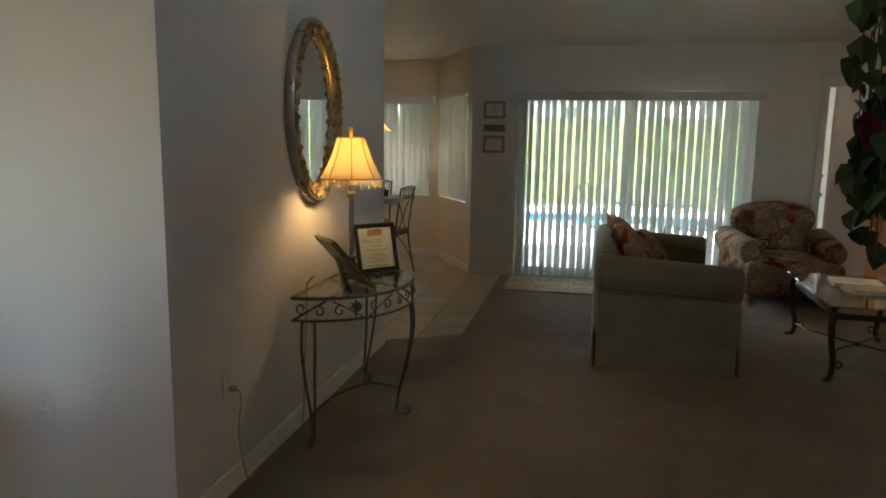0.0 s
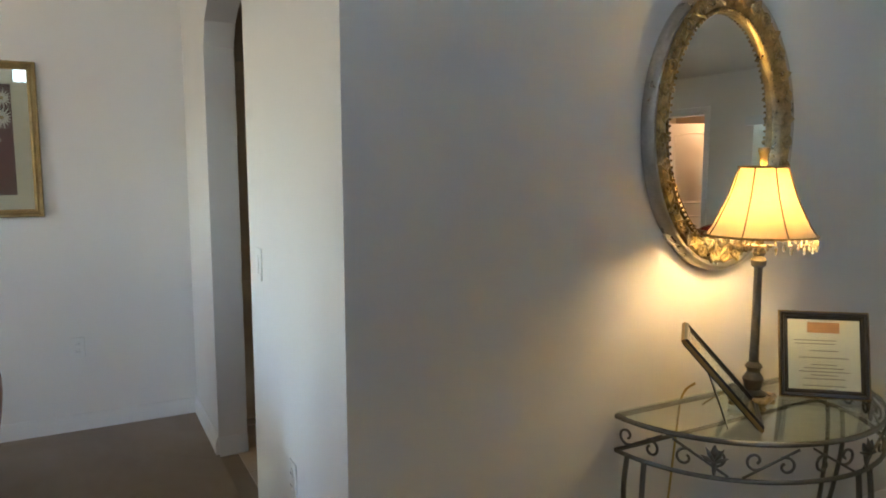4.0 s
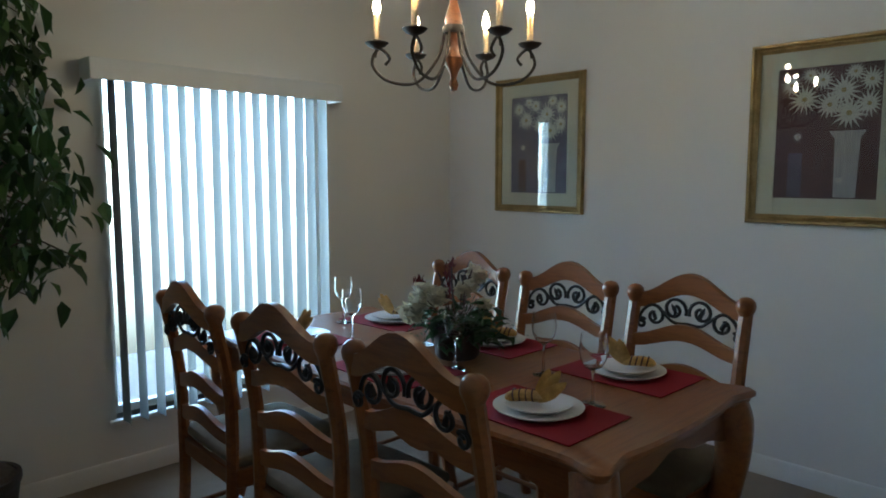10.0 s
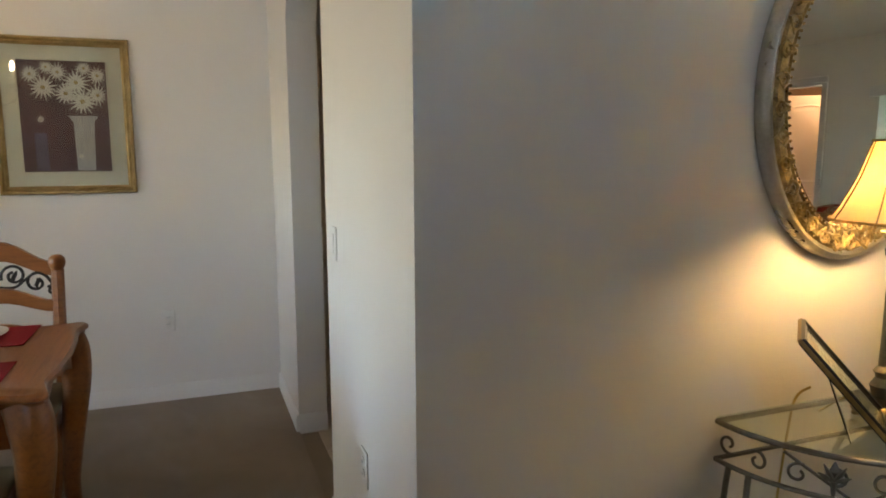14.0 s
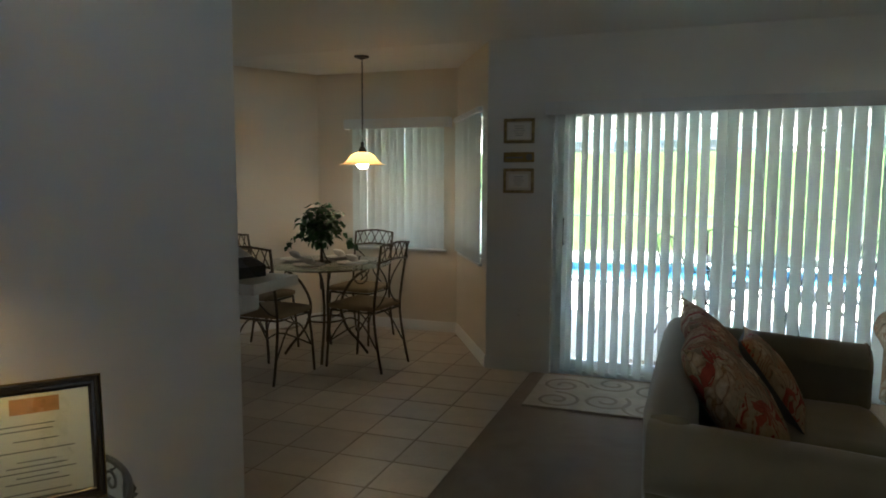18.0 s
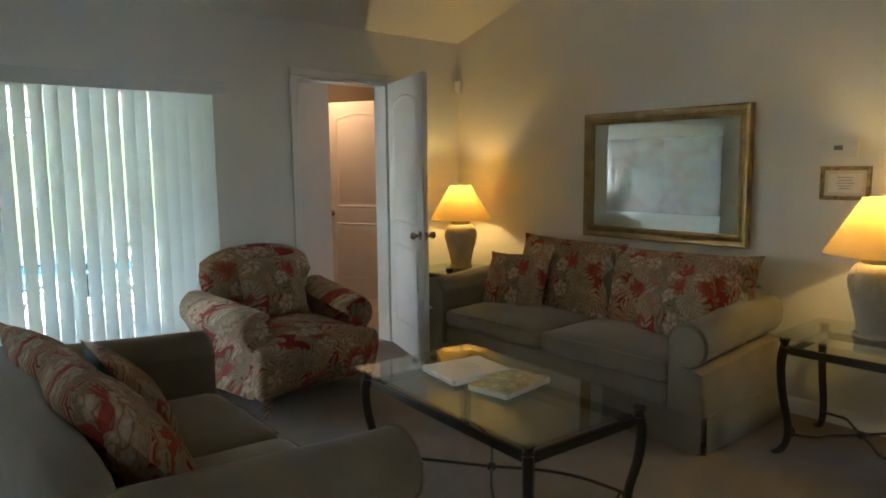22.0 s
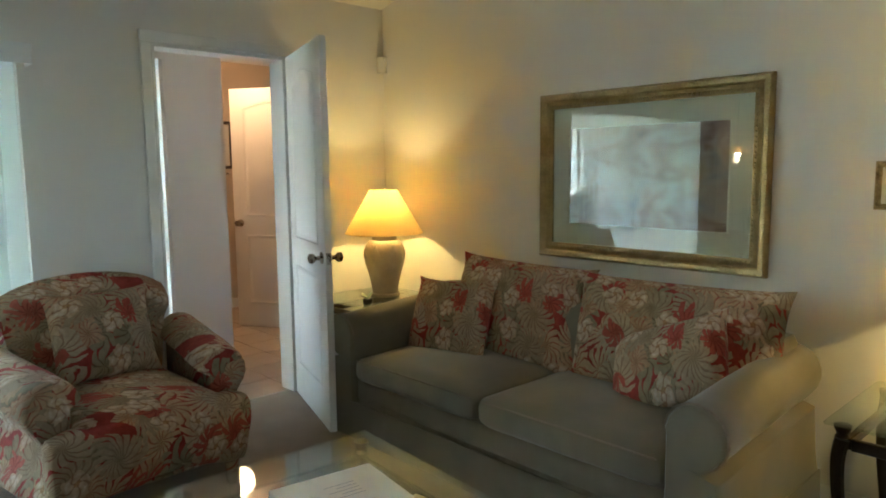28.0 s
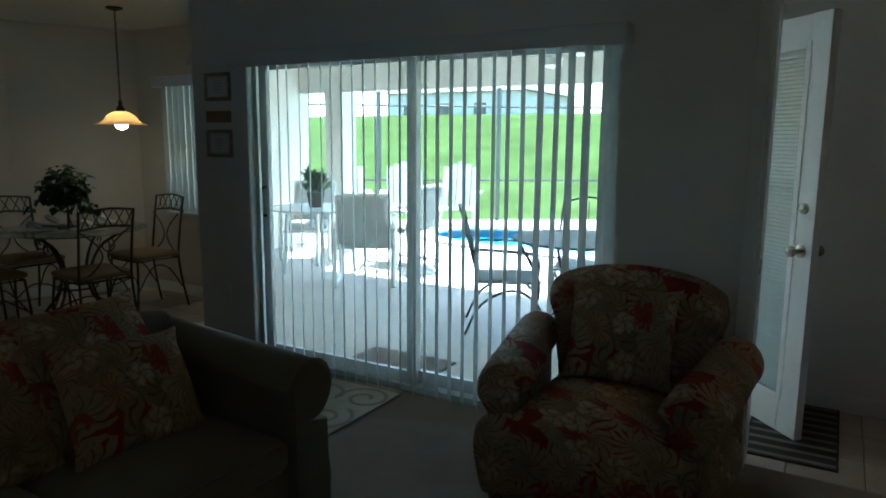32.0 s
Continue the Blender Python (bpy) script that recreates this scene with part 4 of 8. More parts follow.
BIG = "large tropical floral print pillow leaning on sofa back"
SMALL = "small tropical floral print throw pillow on sofa"
# local: x width, z height, y thickness; sofa faces -x
cushion(pose(-0.285, -1.40, 0.645, -15, 1, -90), 0.88, 0.54, 0.24, BIG, 1, pinch=0.06)
cushion(pose(-0.30, -2.235, 0.635, -14, -1, -90), 0.96, 0.54, 0.26, BIG, 2, pinch=0.06)
cushion(pose(-0.49, -1.13, 0.605, -22, -3, -84), 0.54, 0.43, 0.16, SMALL, 3)
cushion(pose(-0.48, -2.33, 0.60, -27, -22, -97), 0.58, 0.36, 0.17, SMALL, 4)
cushion(pose(-3.375, -1.81, 0.645, -36, 0, 92), 0.64, 0.54, 0.20, "large floral print pillow leaning on loveseat back", 5)
cushion(pose(-3.355, -2.29, 0.645, -38, 2, 88), 0.68, 0.56, 0.20, "large floral print pillow leaning on loveseat back", 6)
cushion(pose(-3.185, -1.77, 0.60, -36, 4, 84), 0.48, 0.42, 0.14, "slate and floral print throw pillow on loveseat seat", 9, M_SLATE)


def armchair(m):
    e = thing("armchair", m, "tropical floral print armchair with rolled arms", "armchair")
    part("base", slab(-0.345, 0.345, -0.80, -0.05, 0.11, 0.34, 0.0, 8, 0.04, 3), M_PRINT, e)
    for s in (-1, 1):
        a = rolled_arm(0.66, 0.115, 0.635, 0.108, 0.115, 0.05, 12)
        if s < 0:
            a = mirrored(a)
        part("arm", a, M_PRINT, e, "", pose(s * 0.272, -0.745, 0, 0, 0, s * -8))
    bm = bmesh.new()
    n, k2 = 18, 14
    rows = []
    for j in range(k2 + 1):
        v = j / k2
        row = []
        for i in range(n + 1):
            u = 2 * i / n - 1
            half = 0.285 + 0.055 * math.sin(min(1, v * 1.25) * math.pi / 2) ** 2 + 0.018 * max(0, 1 - abs(v - 0.86) / 0.14)
            top = 0.875 - 0.06 * u * u - 0.03 * abs(u) ** 6
            z = 0.30 + (top - 0.30) * v
            y = -0.19 + 0.10 * v - 0.03 * (1 - u * u) * math.sin(math.pi * v) - 0.035 * u * u - 0.045 * max(0, 1 - abs(v - 0.9) / 0.16)
            row.append((u * half, y, z))
        rows.append(row)
    front = [[bm.verts.new((x, y + 0.008 * noise.noise(Vector((x * 6, z * 6, 2))), z)) for x, y, z in row] for row in rows]
    back = [[bm.verts.new((x * 0.99, min(y + 0.17 * (1 - 0.35 * (z - 0.3)), 0.02), z - 0.004)) for x, y, z in row] for row in rows]
    for j in range(k2):
        for i in range(n):
            bm.faces.new((front[j][i], front[j][i + 1], front[j + 1][i + 1], front[j + 1][i]))
            bm.faces.new((back[j][i], back[j + 1][i], back[j + 1][i + 1], back[j][i + 1]))
    # rolled top and sides
    loop_f = [front[j][0] for j in range(k2 + 1)] + front[k2][1:] + [front[j][n] for j in range(k2 - 1, -1, -1)]
    loop_b = [back[j][0] for j in range(k2 + 1)] + back[k2][1:] + [back[j][n] for j in range(k2 - 1, -1, -1)]
    mids = []
    for a, b in zip(loop_f, loop_b):
        c = (a.co + b.co) / 2
        out = Vector((c.x * 0.09, 0, 0.028 if c.z > 0.7 else 0.008))
        mids.append(bm.verts.new(c + out))
    for k in range(len(loop_f) - 1):
        bm.faces.new((loop_f[k], loop_f[k + 1], mids[k + 1], mids[k]))
        bm.faces.new((mids[k], mids[k + 1], loop_b[k + 1], loop_b[k]))
    part("backrest", bm, M_PRINT, e)
    part("seat_cushion", slab(-0.28, 0.28, -0.88, -0.16, 0.315, 0.45, 0.03, 12, 0.055, 7), M_PRINT, e)
    bm = slab(-0.40, 0.40, -0.905, -0.75, 0.095, 0.425, 0.012, 8, 0.06, 9)
    for v in bm.verts:
        low = max(0.0, 1 - (v.co.z - 0.095) / 0.2)
        v.co.z += 0.065 * low * (1 - (v.co.x / 0.40) ** 2)
        v.co.y += 0.035 * low
        v.co.x *= 1 - 0.05 * low
    part("seat_front", bm, M_PRINT, e)
    for x in (-0.33, 0.33):
        part("leg", lathe([(0.018, 0.0), (0.022, 0.02), (0.033, 0.13)], 10), M_PRINT, e, "printed cloth-covered front foot", pose(x, -0.80, 0, 0, 0, 0))
        part("leg", lathe([(0.016, 0.0), (0.02, 0.02), (0.03, 0.13)], 10), M_OAK, e, "tapered wooden back foot", pose(x, -0.10, 0))
    return e


armchair(pose(-1.952, -0.10, 0, 0, 0, 2))
cushion(pose(-1.945, -0.42, 0.655, -20, 0, 2), 0.46, 0.42, 0.16, "tropical floral print throw pillow on armchair seat", 8)


def scroll_foot(bm, x, y, h, sx, sy, r=0.0195):
    """A curved iron leg with a kicked foot."""
    pts = [(x + sx * 0.012, y + sy * 0.012, h), (x + sx * 0.02, y + sy * 0.02, h * 0.86), (x + sx * 0.012, y + sy * 0.012, h * 0.6), (x - sx * 0.012, y - sy * 0.012, h * 0.28), (x - sx * 0.006, y - sy * 0.006, h * 0.1), (x + sx * 0.022, y + sy * 0.022, 0.012), (x + sx * 0.036, y + sy * 0.036, 0.010)]
    c = smooth_curve(pts, 5)
    n = len(c)
    tube(c, [r * (1.15 - 0.45 * k / n) for k in range(n)], 8, bm)
    return bm


def glass_table(name, m, w, d, h, label, category):
    """A glass-topped table on a bronzed iron frame; centred, w along x."""
    e = thing(name, m, label, category)
    t = part("glass_top", boxed(-w / 2, w / 2, -d / 2, d / 2, h - 0.012, h, bevel=0.003), M_TABLE_GLASS, e, "clear green-edged bevelled glass top", smooth=False)
    ix, iy = w / 2 - 0.055, d / 2 - 0.055
    zr = h - 0.075
    for s in (-1, 1):
        part("rail", boxed(-ix, ix, s * iy - 0.010, s * iy + 0.010, zr - 0.019, zr + 0.019, bevel=0.003), M_IRON, e)
        part("rail", boxed(s * ix - 0.010, s * ix + 0.010, -iy + 0.011, iy - 0.011, zr - 0.019, zr + 0.019, bevel=0.003), M_IRON, e)
    for sx in (-1, 1):
        for sy in (-1, 1):
            bm = bmesh.new()
            scroll_foot(bm, sx * ix, sy * iy, h - 0.06, sx, sy)
            leg = part("leg", bm, M_IRON, e)
            part("cup", lathe([(0.012, 0), (0.022, 0.008), (0.016, 0.018), (0.024, 0.034), (0.026, 0.046), (0.018, 0.0475)], 12), M_IRON, leg, "", pose(sx * ix + sx * 0.012, sy * iy + sy * 0.012, h - 0.0605))
            # stretcher limb with an end scroll
            bm = bmesh.new()
            zc = 0.105
            a = Vector((sx * (ix - 0.01), sy * (iy - 0.01), zc))
            mid = Vector((sx * ix * 0.5, sy * iy * 0.32, zc + 0.012))
            tube(smooth_curve([a, (a + mid) / 2 + Vector((sx * 0.02, -sy * 0.03, 0)), mid, (0, 0, zc + 0.008)], 6), 0.0065, 6, bm)
            pts = [(a.x - sx * (u - 0.0), a.y - sy * 0.0 + 0, zc + v) for u, v in spiral(0.035, 0.0, 0.03, 0.010, 180, 560, 16)]
            tube([(px, a.y - sy * 0.01, pz) for px, py, pz in pts], 0.0055, 6, bm)
            part("stretcher", bm, M_IRON, e)
    part("boss", lathe([(0.001, -0.018), (0.018, -0.012), (0.024, 0.0), (0.018, 0.012), (0.001, 0.018)], 12), M_IRON, e, "", pose(0, 0, 0.113))
    return e


glass_table("coffee_table", pose(-1.907, -2.338, 0, 0, 0, -3.9), 0.675, 1.15, 0.482, "glass-topped coffee table with bronzed iron scroll legs", "coffee table")
glass_table("end_table", pose(-0.365, -3.255, 0), 0.56, 0.63, 0.589, "glass-topped end table with bronzed iron scroll legs", "end table")
glass_table("end_table", pose(-0.345, -0.34, 0), 0.56, 0.56, 0.598, "glass-topped end table tucked into the room corner", "end table")

# books on the coffee table
M_FAINT = surface("faint_ink", (0.42, 0.42, 0.44), 0.8, vary=0.1)
M_COVER = surface("booklet_cover", (0.58, 0.53, 0.30), 0.45, vary=0.45, big=26, small=60, relief=0.0)
e = thing("ring_binder", pose(-1.885, -2.160, 0.4825, 0, 0, -9), "white ring binder lying shut on glass table", "binder")
part("back_cover", boxed(-0.15, 0.15, -0.13, 0.13, 0, 0.004), M_PLASTIC, e)
part("paper_block", boxed(-0.135, 0.14, -0.122, 0.122, 0.004, 0.021), M_PAPER, e)
part("front_cover", boxed(-0.15, 0.15, -0.13, 0.13, 0.021, 0.025, bevel=0.001), M_PLASTIC, e)
part("spine", boxed(-0.154, -0.150, -0.13, 0.13, 0, 0.025), M_PLASTIC, e)
for k in range(5):
    part("text_line", boxed(-0.03 + 0.03 * (k % 2), 0.06, 0.05 - k * 0.018, 0.0525 - k * 0.018, 0.0251, 0.0255), M_FAINT, e)
for k in range(12):
    part("ring", lathe([(0.005, 0), (0.005, 0.004)], 8), M_ALU, e, "", pose(-0.156, -0.11 + k * 0.02, 0.012, 90, 0, 0))
e = thing("magazine", pose(-1.877, -2.414, 0.4825, 0, 0, 7), "thick illustrated booklet lying on glass table", "magazine")
part("paper_block", boxed(-0.15, 0.148, -0.10, 0.10, 0.002, 0.022), M_PAPER, e)
part("cover", boxed(-0.152, 0.15, -0.102, 0.102, 0.022, 0.0238, bevel=0.0005), M_COVER, e, "faded green and yellow picture cover")
part("back_cover", boxed(-0.152, 0.15, -0.102, 0.102, 0.0, 0.002), M_PAPER, e)


def table_lamp(m, label):
    e = thing("table_lamp", m, label, "table lamp", "matching ceramic lamps")
    part("foot", lathe([(0.088, 0), (0.092, 0.006), (0.088, 0.018), (0.080, 0.022)], 28), M_CERAMIC, e)
    urn = [(0.078, 0.022), (0.080, 0.05), (0.092, 0.11), (0.113, 0.19), (0.122, 0.25), (0.118, 0.30), (0.098, 0.335), (0.082, 0.345)]
    u = part("urn", lathe(urn, 32), M_CERAMIC, e, "sand-coloured ceramic urn with leaf relief")
    # raised palm leaves on the shoulder
    bm = bmesh.new()
    for k in range(7):
        a0 = 2 * math.pi * k / 7
        for j in range(-3, 4):
            pts = []
            for q in range(5):
                t2 = q / 4
                ang = a0 + j * 0.11 * t2 * 1.2
                z = 0.318 - 0.15 * t2 + 0.02 * abs(j) * t2 * t2
                r = float(np.interp(z, [p[1] for p in urn], [p[0] for p in urn])) + 0.0012
                pts.append((r * math.cos(ang), r * math.sin(ang), z))
            tube(pts, [0.003, 0.0045, 0.004, 0.003, 0.0012], 5, bm)
    part("leaf_relief", bm, M_CERAMIC, u)
    part("neck", lathe([(0.072, 0.345), (0.076, 0.352), (0.074, 0.372), (0.066, 0.378), (0.02, 0.38), (0.012, 0.383), (0.012, 0.384)], 24), M_CERAMIC, e)
    part("socket", lathe([(0.012, 0.384), (0.012, 0.455), (0.017, 0.46), (0.018, 0.50), (0.012, 0.505)], 12), M_BRASS, e)
    prof = [(0.235, 0.385), (0.158, 0.52), (0.083, 0.645)]
    sh = part("shade", lathe([(0.2335, 0.387), (0.082, 0.644), (0.0835, 0.645), (0.235, 0.387), (0.2335, 0.387)], 48, caps=False), M_SHADE, e, "cream linen coolie shade, lit from within")
    part("shade_rim", tube([(0.235 * math.cos(2 * math.pi * k / 40), 0.235 * math.sin(2 * math.pi * k / 40), 0.387) for k in range(40)], 0.003, 6, closed=True), M_SHADE, sh)
    part("shade_rim", tube([(0.083 * math.cos(2 * math.pi * k / 30), 0.083 * math.sin(2 * math.pi * k / 30), 0.645) for k in range(30)], 0.003, 6, closed=True), M_SHADE, sh)
    part("bulb", lathe([(0.012, 0.505), (0.016, 0.530), (0.028, 0.560), (0.029, 0.580), (0.019, 0.600), (0.001, 0.608)], 14), M_BULBGLASS, e, "clear glass bulb, lit")
    return e


M_VERDIGRIS = surface("pale_green_glaze", (0.34, 0.42, 0.27), 0.4, vary=0.15)
M_BULB = glow("bulb_glow", (1.0, 0.72, 0.34), 9)
M_BULBGLASS = clear_glass("bulb_glass", (0.97, 0.95, 0.9), gloss=0.03)
table_lamp(pose(-0.30, -0.355, 0.5985), "sand ceramic lamp with cream shade in room corner")
table_lamp(pose(-0.335, -3.275, 0.5895, 0, 0, 40), "sand ceramic lamp with cream shade beside sofa")
bulb("lamp_light", (-0.30, -0.355, 0.5985 + 0.572), LAMP_W)
bulb("lamp_light", (-0.335, -3.275, 0.5895 + 0.572), LAMP_W)


# small ornament on the corner table
e = thing("table_ornament", pose(-0.545, -0.50, 0.5985), "small dark pot with a pale green leaf ornament", "ornament")
part("pot", lathe([(0.018, 0), (0.026, 0.006), (0.028, 0.03), (0.020, 0.034), (0.001, 0.03)], 14), M_BLACK, e)
for ang, ln in ((200, 0.075), (20, 0.05), (110, 0.04)):
    c, q = math.cos(radians(ang)), math.sin(radians(ang))
    part("leaf", tube(smooth_curve([(0, 0, 0.03), (c * ln * 0.5, q * ln * 0.5, 0.05), (c * ln, q * ln, 0.062)], 4), [0.004, 0.006, 0.009, 0.011, 0.012, 0.011, 0.009, 0.006, 0.002], 6, flat=0.25), M_VERDIGRIS, e, "pale green leaf")


# ---- pictures
def frame_rails(w, h, fw, depth, bm=None):
    """A mitred moulding round w by h: x across, z up, y out of the wall is negative."""
    bm = bm or bmesh.new()
    prof = [(0.0, 0.0), (0.0, depth * 0.7), (fw * 0.12, depth), (fw * 0.35, depth * 0.92), (fw * 0.5, depth * 0.62), (fw * 0.72, depth * 0.72), (fw * 0.86, depth * 0.5), (fw, depth * 0.42), (fw, 0.0)]
    loops = []
    for inset, out in prof:
        a, b = w / 2 - inset, h / 2 - inset
        loops.append([bm.verts.new((x, -out, z)) for x, z in ((-a, -b), (a, -b), (a, b), (-a, b))])
    for p, q in zip(loops, loops[1:] + loops[:1]):
        for k in range(4):
            bm.faces.new((p[k], p[(k + 1) % 4], q[(k + 1) % 4], q[k]))
    return bm


def picture(name, m, w, h, fw, depth, mat, label, mount=0.05, art=None, glazed=True, inner=True):
    """A framed picture; local x across, z up, the wall at y 0, the room at -y."""
    e = thing(name, m, label, "picture")
    f = part("frame", frame_rails(w, h, fw, depth), mat, e)
    part("backing", boxed(-w / 2 + fw * 0.4, w / 2 - fw * 0.4, -0.004, 0, -h / 2 + fw * 0.4, h / 2 - fw * 0.4), M_INK, e)
    a, b = w / 2 - fw + 0.002, h / 2 - fw + 0.002
    part("mount", boxed(-a, a, -0.0062, -0.0042, -b, b), M_MAT, e)
    if inner:
        part("slip", frame_rails(2 * a - 2 * mount + 0.012, 2 * b - 2 * mount + 0.012, 0.005, 0.004), M_MAT, e, "", pose(0, -0.0062, 0))
    if art:
        art(e, a - mount, b - mount)
    if glazed:
        part("glass", boxed(-a, a, -depth * 0.42 + 0.001, -depth * 0.42 + 0.003, -b, b), M_GLASS, e, smooth=False)
    return e


def print_mat(name, stops, scale, stretch=None):
    m, t, b = nodes_of(name)
    n1 = noise_of(t, scale, 5, 0.65, stretch, warp=0.8)
    t.links.new(ramp(t, n1, stops), b.inputs["Base Color"])
    b.inputs["Roughness"].default_value = 0.75
    return m


M_LANDSCAPE = print_mat("landscape_print", [(0.25, (0.10, 0.055, 0.05)), (0.42, (0.26, 0.15, 0.12)), (0.56, (0.36, 0.27, 0.22)), (0.72, (0.20, 0.19, 0.20))], 4.5, (1, 1, 1.6))


def land_art(e, a, b):
    part("print", boxed(-a, a, -0.0082, -0.0064, -b, b), M_LANDSCAPE, e, "muted brown landscape print")


# big picture over the sofa: faces west
big_picture = picture("framed_picture", pose(-0.001, -1.925, 1.322, 0, 0, -90), 1.17, 0.83, 0.075, 0.04, M_GOLD, "large gilt-framed brown landscape print over sofa", 0.105, land_art)
for gap, r, inset in ((0.021, 0.0062, 0.062), (0.026, 0.0055, 0.012)):
    bm = bmesh.new()
    a, b = 1.17 / 2 - inset, 0.83 / 2 - inset
    for horizontal in (True, False):
        run, fixed = (a, b) if horizontal else (b, a)
        n = int(2 * run / gap)
        for k in range(n + 1):
            u = -run + 2 * run * k / n
            for sgn in (-1, 1):
                x, z = (u, sgn * fixed) if horizontal else (sgn * fixed, u)
                bmesh.ops.create_icosphere(bm, subdivisions=1, radius=r, matrix=Matrix.Translation((x, -0.029 if inset > 0.05 else -0.039, z)))
    part("bead_edge", bm, M_GOLD, big_picture, "row of small gilt beads")


def cert_art(e, a, b):
    part("paper", boxed(-a, a, -0.0082, -0.0064, -b, b), M_PAPER, e)
    r = random.Random(4)
    for k in range(5):
        z = b * 0.6 - k * b * 0.3
        half = a * r.uniform(0.35, 0.8)
        part("text_line", boxed(-half, half, -0.0088, -0.0083, z - 0.0016, z + 0.0016), M_INK, e)


picture("framed_certificate", pose(-4.686, -0.001, 1.755), 0.225, 0.175, 0.022, 0.016, M_OLDGOLD, "small gilt-framed certificate on pier wall", 0.012, cert_art)
picture("framed_certificate", pose(-4.686, -0.001, 1.400), 0.225, 0.178, 0.022, 0.016, M_OLDGOLD, "small gilt-framed certificate on pier wall", 0.02, cert_art)
picture("framed_certificate", pose(-0.001, -2.995, 1.290, 0, 0, -90), 0.24, 0.176, 0.022, 0.016, M_OLDGOLD, "small gilt-framed certificate below thermostat", 0.02, cert_art)
e = thing("wall_plaque", pose(-4.686, -0.001, 1.568), "narrow brass plaque between two certificates", "plaque")
part("plate", boxed(-0.112, 0.112, -0.012, 0, -0.036, 0.036, bevel=0.004), M_GOLD, e)
part("inscription", boxed(-0.09, 0.03, -0.0135, -0.0122, -0.008, 0.004), M_INK, e)
part("emblem", lathe([(0.024, 0), (0.024, 0.002), (0.018, 0.003)], 16), M_INK, e, "", pose(0.078, -0.0122, 0, 90, 0, 0))
e = thing("thermostat", pose(-0.001, -2.98, 1.463, 0, 0, -90), "white plastic wall thermostat with dark display", "thermostat")
part("housing", boxed(-0.072, 0.072, -0.028, 0, -0.045, 0.045, bevel=0.008, seg=2), M_PLASTIC, e)
part("display", boxed(-0.040, 0.002, -0.0295, -0.0282, -0.004, 0.020), M_INK, e, "dark grey display")
part("button_row", boxed(0.025, 0.058, -0.030, -0.0282, -0.02, 0.02, bevel=0.001), M_PLASTIC, e)
e = thing("motion_sensor", pose(-0.035, -0.035, 2.04, 0, 0, -45), "white corner-mounted alarm motion sensor", "sensor")
part("housing", prism([(-0.028, 0.02), (-0.03, -0.02), (-0.018, -0.04), (0.018, -0.04), (0.03, -0.02), (0.028, 0.02)], -0.05, 0.05), M_PLASTIC, e)
part("lens", boxed(-0.018, 0.018, -0.0425, -0.0405, -0.035, 0.01), M_DOOR, e)

# carved rug before the sliding door
M_RUG = surface("cream_rug", (0.52, 0.46, 0.37), 0.95, vary=0.15, big=6, small=260, relief=0.6, depth=0.004, spec=0.1)
M_RUG_LINE = surface("rug_scroll", (0.36, 0.31, 0.25), 0.95, vary=0.15, small=260, relief=0.5, spec=0.1)
e = thing("area_rug", pose(-3.86, -0.42, 0.0092), "cream rug with carved scroll pattern", "rug")
part("rug_body", boxed(-0.60, 0.60, -0.36, 0.36, 0, 0.012, bevel=0.003), M_RUG, e)
part("binding", tube([(-0.60, -0.36, 0.006), (0.60, -0.36, 0.006), (0.60, 0.36, 0.006), (-0.60, 0.36, 0.006)], 0.006, 6, closed=True), M_RUG_LINE, e)
for k, (cx, cy, s, a) in enumerate(((-0.42, 0.12, 1, 0), (-0.12, -0.14, -1, 40), (0.18, 0.13, 1, 10), (0.44, -0.12, -1, 70), (-0.42, -0.2, -1, 100), (0.15, -0.24, 1, 140), (-0.1, 0.24, 1, 200), (0.47, 0.2, -1, 210))):
    pts = [(x, y, 0.012) for x, y in spiral(cx, cy, 0.16, 0.03, a, a + s * 560, 34)]
    part("scroll", tube(pts, 0.011, 6, flat=0.35), M_RUG_LINE, e)

